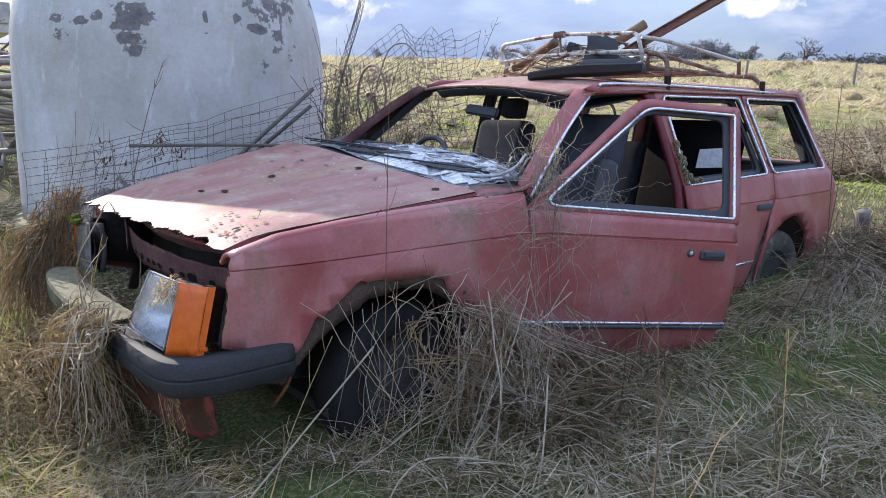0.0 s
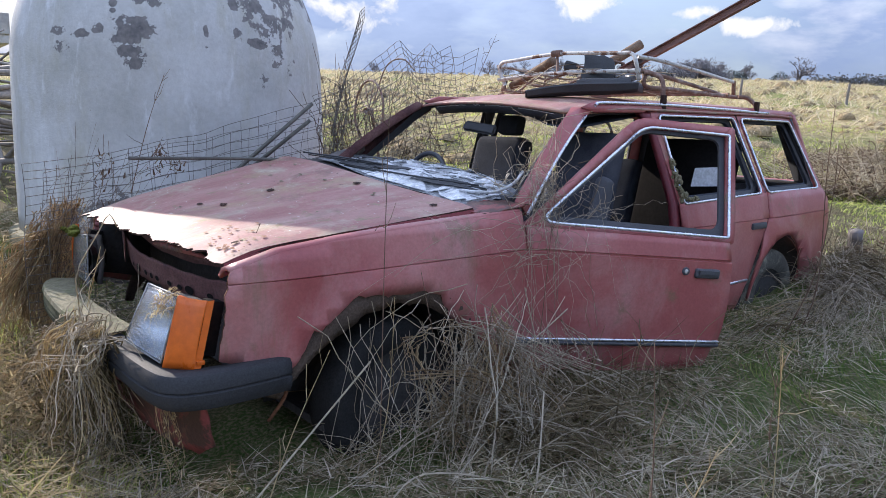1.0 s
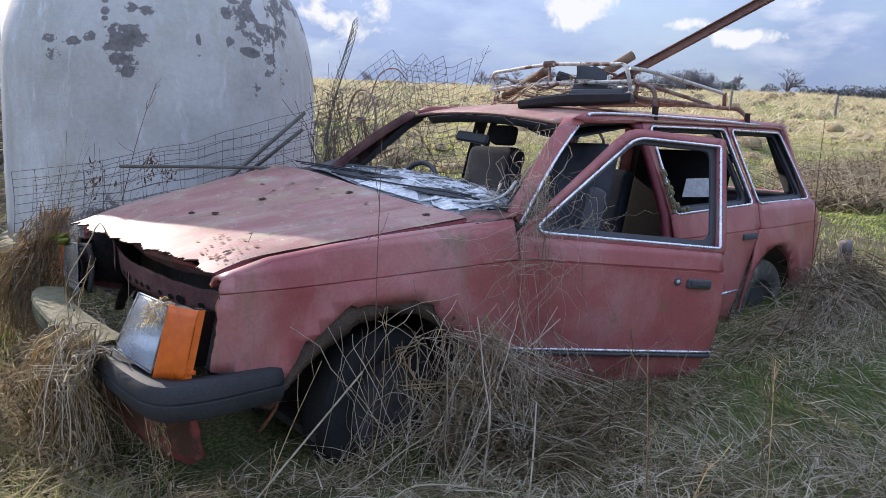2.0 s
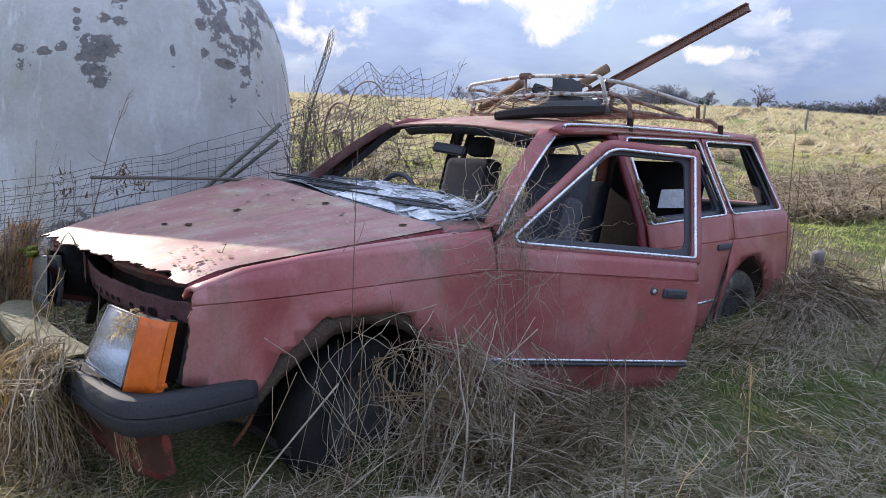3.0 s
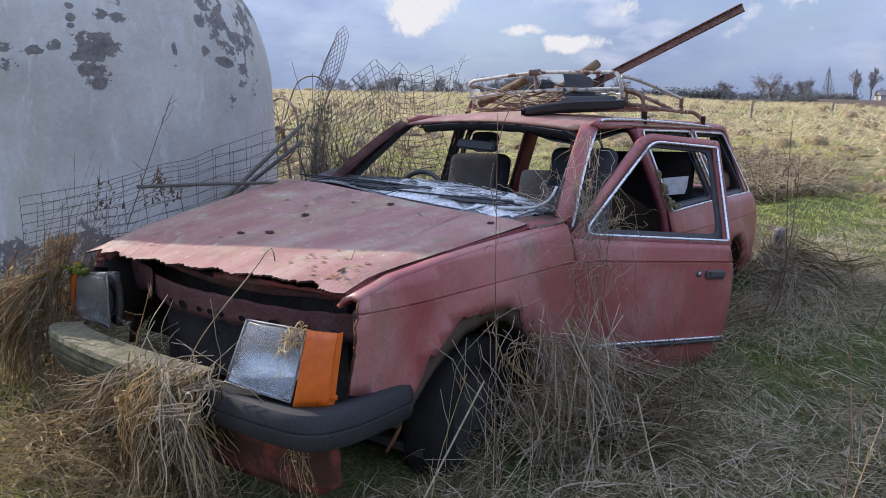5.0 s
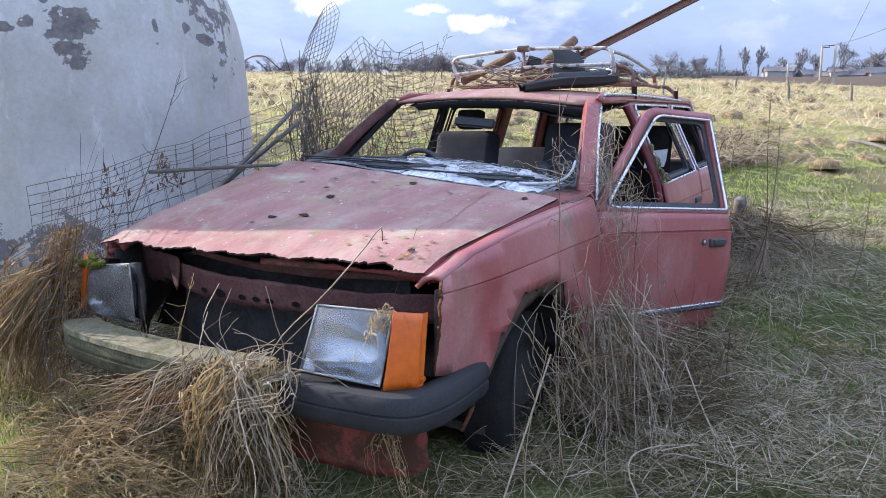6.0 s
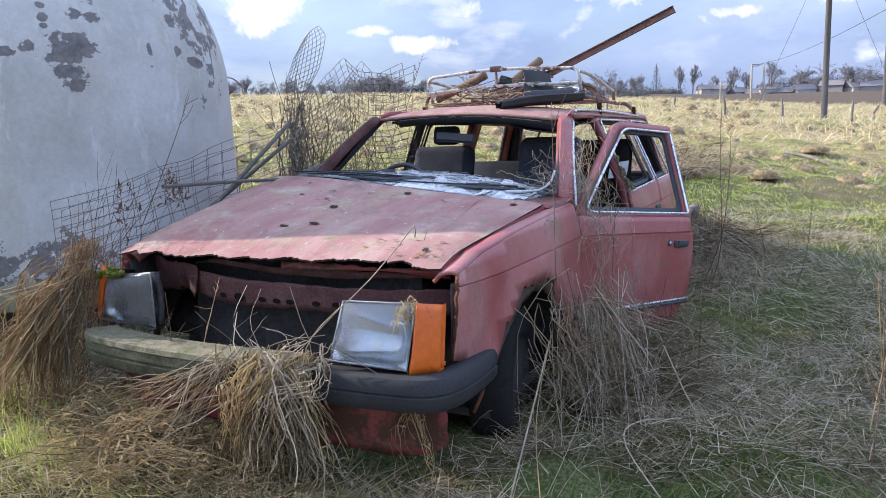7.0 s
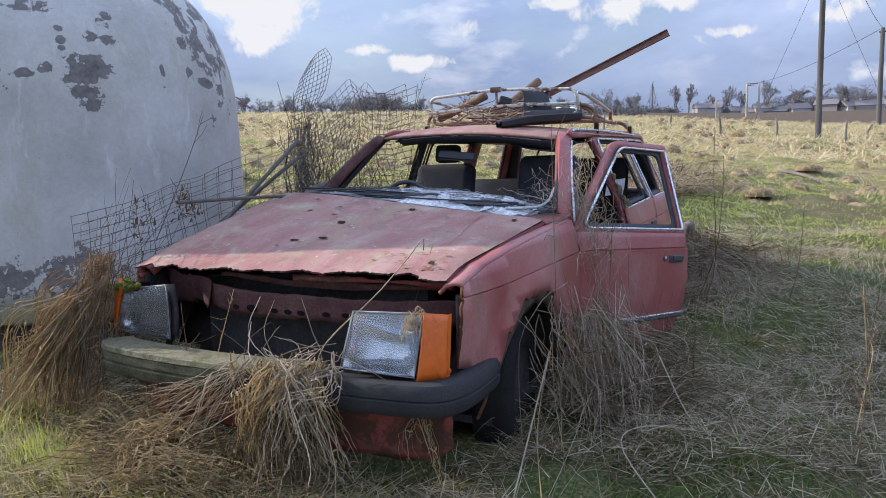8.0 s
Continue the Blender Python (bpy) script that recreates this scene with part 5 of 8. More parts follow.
for x, y, st in ((0.775, -0.655, 9), (3.50, -0.665, 0), (0.735, 0.665, -12 + 180), (3.50, 0.665, 180)):
    wheel(x, y, -1, st, "tyre" if x < 2 else "old_tyre")


# seats
def seat(x, y, w=0.50, back_tilt=14, h=0.60, z0=0.36):
    st = under_car(box("seat", (x, y, z0 + 0.08), (0.50, w, 0.16), M["cloth"], None, "dark cloth front seat", 0.04))
    bm = bmesh.new()
    add_box(bm, (x + 0.30, y, z0 + 0.10 + h / 2), (0.12, w * 0.94, h), (0, back_tilt, 0))
    bmesh.ops.bevel(bm, geom=bm.edges[:], offset=0.056, segments=4, affect="EDGES", profile=0.55)
    part("backrest", bm, M["cloth"], st, smooth=True, angle=50)
    for k in (-1, 1):
        bm = bmesh.new()
        add_box(bm, (x + 0.24, y + k * w * 0.40, z0 + 0.08 + h * 0.42), (0.10, 0.07, h * 0.66), (0, back_tilt, 0))
        bmesh.ops.bevel(bm, geom=bm.edges[:], offset=0.03, segments=3, affect="EDGES", profile=0.5)
        part("bolster", bm, M["bolster"], st, "grey side bolster, coloured lighter for the light on it", smooth=True, angle=50)
    return st


ls = seat(1.88, -0.365, w=0.40, h=0.78)
rs_ = seat(1.98, 0.385, w=0.44, h=0.74)
box("headrest", (2.44, 0.41, 1.26), (0.08, 0.17, 0.12), M["cloth"], rs_, "dark cloth headrest", 0.03, (0, 14, 0))
under_car(box("rear_bench", (2.86, 0, 0.42), (0.48, 1.24, 0.16), M["cloth"], None, "dark rear bench seat", 0.04))
# near seat back blackened to stand for shade; its far twin keeps the cloth
under_car(box("rear_backrest", (3.16, -0.32, 0.83), (0.12, 0.60, 0.76), M["hole"], None, "rear seat back coloured black for the cabin's shade", 0.05, (0, 14, 0)))
under_car(box("rear_backrest", (3.14, 0.31, 0.76), (0.12, 0.60, 0.62), M["cloth"], None, "dark rear seat back", 0.05, (0, 14, 0)))
hoop = [(2.30 + 0.0 * a, -0.36 + 0.09 * math.cos(a), 1.225 + 0.075 * math.sin(a)) for a in np.linspace(0, 2 * math.pi, 24)]
tube("headrest_hoop", hoop, 0.007, M["rack"], ls, "bare headrest hoop")

# dashboard, wipers, crazed glass
under_car(box("dashboard", (1.58, 0, 0.86), (0.36, 1.26, 0.20), M["plastic"], None, "black plastic dashboard", 0.04, (0, 6, 0)))
cowl = [[(1.10 + 0.035 * k, y, hood_z(1.1, y) - 0.035 + 0.002 * k) for y in np.linspace(-0.66, 0.66, 14)] for k in range(0, 9)]
body("scuttle", ribbon(cowl), M["void"], "black scuttle panel", 0.01)
plate = jag([(1.17, -0.745), (1.42, -0.755), (1.41, -0.66), (1.34, -0.60), (1.22, -0.58), (1.16, -0.63), (1.17, -0.745)], 0.008, 40, 58)
body("wing_corner", sheet([plate], lambda x, y: (x, y, 0.922 + 0.09 * (x - 1.16) + 0.10 * (y + 0.755) + 0.006 * noise.noise((x * 30, y * 30, 3.0))), 0.03), M["rusty_paint"], "rust-eaten corner beside the windscreen pillar", 0.004)
sw = [(1.74 + 0.04 * math.sin(a), 0.36 + 0.18 * math.cos(a), 0.93 + 0.17 * math.sin(a)) for a in np.linspace(0, 2 * math.pi, 30)]
under_car(tube("steering_wheel", sw, 0.013, M["plastic"], None, "black steering wheel"))


CREST_Y = [-0.60, -0.47, -0.35, -0.25, -0.10, 0.05, 0.20, 0.40, 0.58]
CREST_RISE = [0.022, 0.042, 0.052, 0.056, 0.062, 0.052, 0.036, 0.008, -0.012]


def slack(u, v):
    """The fallen windscreen: u runs from the bonnet to the seats, v from the near pillar to the far one."""
    y = -0.60 + 1.16 * v
    x = 1.185 + 0.42 * u + 0.02 * math.sin(v * 9)
    hump = math.sin(min(1.0, u / 0.85) * math.pi / 2) - 1.6 * max(0.0, u - 0.85)
    z = hood_z(1.12, y) - 0.014 + float(np.interp(y, CREST_Y, CREST_RISE)) * hump
    return Vector((x, y, z + 0.007 * noise.noise((x * 9, y * 9, 2.0)) * min(1.0, u * 3)))


def glass_sheet():
    """Laminated glass crumpled into grit at the back, split into bright flakes in front, with torn rubber among them."""
    g = np.random.default_rng(5)
    at = Vector((1.45, 0.0, 0.98))
    rows = []
    for u in np.linspace(0, 1, 42):
        row = []
        for v in np.linspace(0, 1, 110):
            uu = u * (1 - 0.16 * abs(2 * v - 1) ** 3) + 0.02 * noise.noise((v * 14, u * 3, 7.0)) * (u > 0.5)
            w = slack(uu, v)
            w.z += (0.006 * noise.noise((w.x * 38, w.y * 22, 4.0)) + 0.004 * noise.noise((w.x * 90, w.y * 70, 5.0))) * min(1.0, 4 * u)
            row.append(w - at)
        rows.append(row)
    part("crazed_film", ribbon(rows), M["glass_grit"], screen, "crumpled grey laminated glass")
    def flake(ring, mat):
        bm = bmesh.new()
        top = [bm.verts.new(w) for w in ring]
        low = [bm.verts.new(w - Vector((0, 0, 0.003))) for w in ring]
        bm.faces.new(top)
        bm.faces.new(low[::-1])
        for q in range(len(ring)):
            bm.faces.new((top[q - 1], low[q - 1], low[q], top[q]))
        bmesh.ops.recalc_face_normals(bm, faces=bm.faces[:])
        part("shard", bm, mat, screen)

    # the part still in one sheet, crossed by cracks
    nx, ny = 6, 17
    node = {}
    for a in range(nx + 1):
        for b in range(ny + 1):
            node[a, b] = np.array([0.02 + 0.80 * a / nx, 0.02 + 0.74 * b / ny]) + g.normal(0, 0.30, 2) / (nx / 0.80, ny / 0.74) * (0 < a < nx, 0 < b < ny)
    for a in range(nx):
        for b in range(ny):
            q = [node[a, b], node[a + 1, b], node[a + 1, b + 1], node[a, b + 1]]
            kind = g.uniform()
            pieces = [q] if kind < 0.45 else [[q[0], q[1], q[2]], [q[0], q[2], q[3]]] if kind < 0.75 else [[q[1], q[2], q[3]], [q[1], q[3], q[0]]]
            for poly in pieces:
                c = sum(poly) / len(poly)
                lost = 0.10 + 0.75 * max(0.0, c[0] - 0.36) + (0.55 if noise.noise((c[0] * 6, c[1] * 10, 3.0)) > 0.12 else 0) - (0.6 if 0.40 < c[1] < 0.55 else 0)
                if g.uniform() < lost:
                    continue
                tilt = g.normal(0, 0.018, 2)
                ring = []
                for v in poly:
                    p2 = c + (v - c) * 0.965
                    w = slack(*p2) - at
                    w.z += 0.007 + tilt[0] * (p2[0] - c[0]) + tilt[1] * (p2[1] - c[1])
                    ring.append(w)
                flake(ring, M["shards"])
    # loose slivers over the grit
    for k in range(170):
        u, v = g.uniform(0.25, 1.0), g.uniform(0.02, 0.98)
        long, wide, turn = g.uniform(0.02, 0.10), g.uniform(0.005, 0.016), g.normal(0.1, 0.4)
        c = slack(u, v) - at
        up = g.uniform(0.004, 0.016)
        ring = []
        for dp, dr in ((-0.5, -0.2), (-0.1, -0.5), (0.5, -0.1), (0.3, 0.4), (-0.3, 0.5)):
            a, b = dp * long * g.uniform(0.7, 1.2), dr * wide * g.uniform(0.7, 1.3)
            dy, dx = a * math.cos(turn) - b * math.sin(turn), a * math.sin(turn) + b * math.cos(turn)
            ring.append(Vector((c.x + dx, c.y + dy, (slack(min(1.0, max(0.0, u + dx / 0.42)), min(1.0, max(0.0, v + dy / 1.16))) - at).z + up)))
        flake(ring, M["shards"] if g.uniform() < 0.3 else M["glass_grit"])
    # torn strips of black rubber lying along the glass
    for k, (u0, v0, u1, v1, w) in enumerate(((0.10, 0.98, 0.34, 0.44, 0.022), (0.02, 0.92, 0.16, 0.60, 0.020), (0.16, 0.36, 0.40, 0.02, 0.020), (0.30, 0.30, 0.46, 0.06, 0.009), (0.45, 0.96, 0.60, 0.70, 0.012), (0.24, 0.80, 0.30, 0.62, 0.016))):
        rows = [[], []]
        for f in np.linspace(0, 1, 30):
            c = slack(u0 + (u1 - u0) * f, v0 + (v1 - v0) * f) - at
            half = w * (0.35 + 0.65 * math.sin(math.pi * min(1, 0.1 + f * 0.85))) * (0.75 + 0.5 * noise.noise((f * 16, k * 3.0, 1.0)))
            rows[0].append(c + Vector((-half, 0, 0.013 + 0.004 * math.sin(7 * f + k))))
            rows[1].append(c + Vector((half * 0.6, 0, 0.021 + 0.005 * noise.noise((f * 11, k * 2.0, 6.0)))))
        solid(part("rubber_strip", ribbon(rows), M["black_panel"], screen, "torn strip of black window rubber"), 0.003)


screen = thing("broken_windscreen", "crazed windscreen glass fallen onto the dashboard", "broken glass", at=(1.45, 0.0, 0.98))
glass_sheet()
for pts in ([(1.17, 0.66, 1.098), (1.24, 0.30, 1.080), (1.345, -0.085, 1.045)], [(1.17, 0.30, 1.062), (1.26, -0.10, 1.030), (1.37, -0.50, 1.005)]):
    arm = under_car(tube("wiper", pts, 0.0042, M["black_panel"], None, "black wiper arm", n=14))
    blade = [(x + 0.012, y - 0.03, z - 0.011) for x, y, z in pts]
    tube("wiper_blade", blade, 0.003, M["black_panel"], arm, n=12).matrix_parent_inverse = Matrix.Identity(4)
under_car(tube("loose_trim", [(1.30, -0.46, 0.985), (1.32, -0.54, 0.985), (1.37, -0.605, 0.988), (1.44, -0.635, 1.02), (1.49, -0.64, 1.07)], 0.0065, M["shards"], None, "loose strip of pale windscreen rubber", n=16))

# ---------------------------------------------------------------- the open front door, dropped on its hinges
hinge = pose(1.345, -0.805, 0.0) @ pose(0, 0, 0, 0, 0, -21.5)
DOOR_DROP = radians(5.0)


def door_place(inset=0.0):
    def place(u, z):
        # u runs back from the hinge, z is the closed height
        y = -(float(np.interp(z + 0.018, PROFILE_Z, PROFILE_Y)) - 0.802 - inset)
        du, dz = u, z - 0.60
        cu, su = math.cos(DOOR_DROP), math.sin(DOOR_DROP)
        p = Vector((du * cu + dz * su, y, 0.62 + dz * cu - du * su))
        return tuple(hinge @ p)
    return place


skin = [(0.0, 0.85), (0.968, 0.838), (0.982, 0.76), (0.995, 0.60), (0.995, 0.46), (0.99, 0.36), (0.02, 0.36), (0.0, 0.60)]
fdoor = part("front_door", sheet([skin], door_place(), 0.07, cuts=[z - 0.018 for z in CREASE]), M["paint"], None, "open red front door, dropped on its hinges", smooth=True, angle=35)
under_car(fdoor)
solid(fdoor, 0.05)
lowskirt = [(0.02, 0.365), (0.985, 0.365), (0.965, 0.235), (0.05, 0.235)]
sk = part("door_bottom", sheet([lowskirt], door_place(0.014), 0.1), M["paint"], fdoor)
solid(sk, 0.03)
win = [(0.585, 1.298), (1.036, 1.306), (0.963, 0.858), (0.045, 0.868)]
wo = [(0.56, 1.338), (1.088, 1.345), (1.005, 0.828), (-0.03, 0.836)]
wi = rounded(win, 0.06)[:5] + rounded(win, 0.012)[5:15] + rounded(win, 0.085)[15:]
fr = part("window_frame", sheet(frame_quads(rounded(wo, 0.07)[:5] + rounded(wo, 0.02)[5:], wi), door_place(0.022), 0.12), M["paint"], fdoor, smooth=True, angle=35)
solid(fr, 0.03)
inner_seal = part("window_channel", sheet(frame_quads(wi, rounded([(0.60, 1.275), (1.005, 1.282), (0.938, 0.884), (0.115, 0.892)], 0.05)), door_place(0.04), 0.12), M["plastic"], fdoor, "black window channel")
solid(inner_seal, 0.012)
f = door_place(0.004)
p = [f(*q) for q in wi + wi[:1]]
dense = []
for a, b in zip(p, p[1:]):
    dense += [tuple(np.array(a) + (np.array(b) - np.array(a)) * k / 4) for k in range(4)]
tube("window_trim", dense + [p[-1]], 0.0068, M["chrome"], fdoor, "bright metal window surround")
f = door_place(-0.008)
tube("trim_strip", [f(0.0, 0.392), f(0.5, 0.392), f(0.988, 0.392)], 0.0062, M["chrome"], fdoor, "bright lower trim strip", n=12)
tube("trim_strip_base", [f(0.0, 0.376), f(0.5, 0.376), f(0.988, 0.376)], 0.0095, M["plastic"], fdoor, "black rubber trim strip", n=12)
c = Vector(door_place(-0.004)(0.857, 0.700))
hd = part("handle", bmesh.new(), M["plastic"], fdoor, "black door handle")
bm = bmesh.new()
add_box(bm, (0, 0, 0), (0.125, 0.022, 0.042))
bmesh.ops.bevel(bm, geom=bm.edges[:], offset=0.010, segments=3, affect="EDGES", profile=0.5)
add_box(bm, (0, -0.012, 0.006), (0.10, 0.014, 0.018))
bm.transform(Matrix.Translation(c) @ pose(0, 0, 0, 0, 5.0, -21.5))
bm.to_mesh(hd.data)
bm.free()
lk = lathe([(0.0, -0.006), (0.006, -0.006), (0.009, -0.004), (0.010, 0.004)], 20, "y")
lk.transform(Matrix.Translation(door_place(-0.003)(0.749, 0.706)) @ pose(0, 0, 0, 0, 0, -21.5))
part("lock", lk, M["rack"], fdoor, "worn metal lock barrel", smooth=True)
lk = lathe([(0.010, -0.004), (0.016, -0.004), (0.018, 0.004)], 20, "y")
lk.transform(Matrix.Translation(door_place(-0.003)(0.749, 0.706)) @ pose(0, 0, 0, 0, 0, -21.5))
part("lock_ring", lk, M["plastic"], fdoor, "black lock surround", smooth=True)
bm = sheet([[(0.05, 0.82), (0.955, 0.81), (0.96, 0.30), (0.06, 0.30)]], door_place(0.055), 0.2)
part("door_card", bm, M["cloth"], fdoor, "torn dark inner door card")

# ---------------------------------------------------------------- roof rack and its load
rack = thing("roof_rack", "chipped white tubular roof rack with rusty bars", "roof rack", at=(2.9, 0.0, 1.38))


def rack_part(name, pts, r, mat, label="", n=None, sides=8):
    ob = tube(name, pts, r, mat, rack, label, sides=sides, n=n)
    ob.matrix_parent_inverse = Matrix.Translation((-2.9, 0, -1.38))
    return ob


rack_part("top_hoop", [(2.46, 0.50, 1.50), (2.44, 0.53, 1.585), (2.43, 0.50, 1.63), (2.42, 0.40, 1.638), (2.41, 0.04, 1.655), (2.41, -0.36, 1.635), (2.41, -0.46, 1.625), (2.41, -0.49, 1.58), (2.44, -0.49, 1.50)], 0.0108, M["rack"], "chipped white front hoop", n=50)
rack_part("front_rail", [(2.45, 0.55, 1.535), (2.43, 0.30, 1.548), (2.42, 0.0, 1.553), (2.43, -0.30, 1.548), (2.45, -0.49, 1.545)], 0.0112, M["rack"], "chipped white front rail", n=20)
for y in (0.04,):
    rack_part("hoop_post", [(2.42, y, 1.55), (2.41, y, 1.655)], 0.008, M["rack_rust"])
rack_part("clamp", [(2.412, 0.075, 1.657), (2.41, 0.01, 1.657)], 0.019, M["rack_rust"], "rusty clamp")
for s, yy in ((-1, -0.49), (1, 0.53)):
    rack_part("upper_side_rail", [(2.43, yy + 0.01, 1.612), (2.6, yy, 1.605), (3.0, yy + 0.02, 1.575), (3.42, yy + 0.05, 1.54)], 0.0105, M["rack"], "chipped white side rail", n=16)
    rack_part("lower_side_rail", [(2.45, yy, 1.545), (2.49, yy, 1.535), (2.50, yy - s * 0.0, 1.47), (2.75, yy, 1.465), (3.1, yy + 0.01, 1.455), (3.46, yy + 0.03, 1.452)], 0.0115, M["rack_rust"], "rusty side rail", n=34)
    rack_part("middle_side_rail", [(2.50, yy + 0.03, 1.55), (2.9, yy + 0.04, 1.51), (3.28, yy + 0.05, 1.465)], 0.011, M["rack_rust"], n=10)
    rack_part("rear_post", [(3.43, yy + 0.05, 1.545), (3.44, yy + 0.05, 1.455)], 0.012, M["rack_rust"])
    for x, zt in ((2.49, 1.535), (3.42, 1.452)):
        foot = rack_part("foot", [(x - 0.02, yy, zt), (x + 0.03, yy + s * 0.03, zt - 0.005), (x + 0.05, yy + s * 0.07, zt - 0.04), (x + 0.045, yy + s * 0.085, 1.385 + (0.03 if s > 0 else 0))], 0.0125, M["rack_rust"], "rusty gutter foot", n=16)
        box("gutter_clamp", (x + 0.045 - 2.9, yy + s * 0.088, 1.39 + (0.03 if s > 0 else 0) - 1.38), (0.03, 0.022, 0.07), M["dark_rust"], rack, "rusted gutter clamp", 0.005)
for x in (2.62, 2.85, 3.08, 3.30):
    rack_part("cross_bar", [(x, -0.49, 1.462), (x, 0.0, 1.470), (x, 0.53, 1.472)], 0.010, M["rack_rust"], "flaking cross bar", n=8)
rack_part("slat", [(2.50, -0.10, 1.475), (3.40, -0.08, 1.470)], 0.008, M["rack_rust"])
rack_part("slat", [(2.50, 0.25, 1.478), (3.40, 0.26, 1.474)], 0.008, M["rack_rust"])


def beam():
    """An angle-section steel beam lying across the rack, its free end high over the car's left."""
    t = thing("steel_beam", "long red-oxide steel beam propped across the roof rack", "steel beam", at=(2.97, 0.2, 1.5))
    a, b = Vector((2.955, 0.28, 1.487)), Vector((2.998, -0.925, 1.997))
    d = (b - a).normalized()
    side = d.cross(Vector((0, 0, 1))).normalized()
    up = side.cross(d).normalized()
    prof = [(0.74 * u, 0.74 * v) for u, v in [(-0.026, 0.028), (0.026, 0.028), (0.026, 0.021), (0.005, 0.018), (0.005, -0.020), (0.024, -0.024), (0.024, -0.030), (-0.024, -0.030), (-0.024, -0.024), (-0.005, -0.020), (-0.005, 0.018), (-0.026, 0.021)]]
    bm = bmesh.new()
    rings = [[bm.verts.new(a + (b - a) * f + side * u + up * v) for u, v in prof] for f in np.linspace(0, 1, 9)]
    n = len(prof)
    for r0, r1 in zip(rings, rings[1:]):
        for i in range(n):
            bm.faces.new((r0[i], r0[(i + 1) % n], r1[(i + 1) % n], r1[i]))
    bm.faces.new(rings[0])
    bm.faces.new(rings[-1])
    inv = Matrix.Translation((-2.97, -0.2, -1.5))
    ob = part("web", bm, M["beam"], t)
    ob.matrix_parent_inverse = inv
    # gusset plate and bolted bracket near the lower end
    bm = bmesh.new()
    pts = [(0.02, -0.03), (0.42, -0.03), (0.40, -0.055), (0.36, -0.06), (0.35, -0.085), (0.30, -0.10), (0.10, -0.10), (0.02, -0.08)]
    for k in (0.004, -0.014):
        bm.faces.new([bm.verts.new(a + d * u + up * v + side * k) for u, v in pts])
    vs = bm.verts[:]
    for i in range(len(pts)):
        j = (i + 1) % len(pts)
        bm.faces.new((vs[i], vs[j], vs[j + len(pts)], vs[i + len(pts)]))
    ob = part("gusset", bm, M["beam"], t, "rusty gusset plate")
    ob.matrix_parent_inverse = inv
    for u in (0.30, 0.40):
        c = a + d * u + up * 0.018
        V, F = tube_arrays([[c, c + up * 0.022]], 0.012, 6)
        ob = raw("bolt", V, F, M["dark_rust"], t)
        ob.matrix_parent_inverse = inv


beam()


def pipe(a, b, r, label):
    a, b = np.array(a), np.array(b)
    pts = [a + (b - a) * f for f in np.linspace(0, 1, 8)]
    V, F = tube_arrays([pts, [a + (b - a) * 0.02, a + (b - a) * 0.98]], [r, r * 0.8], 14)
    ob = raw("rusty_pipe", V, F, M["pipe"])
    return tagged(ob, label, "pipe", "pipes on the roof rack")


pipe((2.54, 0.52, 1.500), (2.50, 0.150, 1.632), 0.026, "short rusty pipe lying across the roof rack")
pipe((2.74, 0.20, 1.508), (3.10, -0.005, 1.762), 0.029, "rusty pipe propped against the steel beam")


def panel():
    """Black moulded car trim lying on the front of the rack."""
    t = thing("black_trim_panel", "long black plastic bumper moulding lying on the roof", "car trim", at=(2.33, -0.18, 1.44))
    inv = Matrix.Translation((-2.33, 0.18, -1.44))
    rows = []
    for f in np.linspace(0, 1, 26):
        c = Vector((1.985 + 0.43 * f, -0.15 - 0.345 * f, 1.414 + 0.052 * f + 0.006 * math.sin(5 * f)))
        w = 0.020 + 0.060 * math.sin(math.pi * min(1.0, 0.10 + f * 0.75))
        h = 0.013 + 0.017 * math.sin(math.pi * min(1.0, 0.12 + f * 0.65))
        side = Vector((0.62, 0.78, 0))
        ring = [(-1.0, 0.75), (-0.9, 1.0), (-0.55, 0.95), (-0.3, 0.45), (0.25, 0.40), (0.5, 0.95 + 0.2 * math.sin(9 * f)), (0.95, 1.1), (1.0, 0.8), (0.75, -0.7), (0.3, -1.0), (-0.45, -0.95), (-0.85, -0.4), (-1.0, 0.75)]
        rows.append([c + side * (a * w) + Vector((0, 0, b * h)) for a, b in ring])
    ob = part("moulding", ribbon(rows), M["black_panel"], t, smooth=True, angle=40)
    ob.matrix_parent_inverse = inv
    box("battery_tray", (2.57 - 2.33, -0.22 + 0.18, 1.525 - 1.44), (0.16, 0.22, 0.05), M["black_panel"], t, "black plastic tray", 0.010, (10, -12, 22))
    torn_shell = jag([(0.0, 0.02), (0.13, -0.01), (0.155, -0.10), (0.14, -0.19), (0.0, -0.21), (-0.03, -0.10), (0.0, 0.02)], 0.007, 30, 61)
    shard = sheet([torn_shell], lambda u, v: (2.45 + 0.55 * u + 0.35 * v - 2.33, -0.125 - 0.84 * u + 0.04 * math.sin(14 * v) + 0.18, 1.625 + v - 1.44), 0.03)
    solid(part("broken_shell", shard, M["black_panel"], t, "broken black plastic shell"), 0.010)
    box("bracket", (2.52 - 2.33, 0.025 + 0.18, 1.585 - 1.44), (0.08, 0.085, 0.055), M["black_panel"], t, "", 0.018, (18, 15, 30))
    box("backing", (2.48 - 2.33, -0.28 + 0.18, 1.475 - 1.44), (0.22, 0.30, 0.05), M["plastic"], t, "", 0.012, (0, 6, 18))
    ed = tube("bright_edge", [(2.40, -0.44, 1.47), (2.47, -0.47, 1.50), (2.55, -0.42, 1.525), (2.58, -0.30, 1.53)], 0.005, M["chrome"], t, "thin bright edge strip", n=12)
    ed.matrix_parent_inverse = inv


panel()

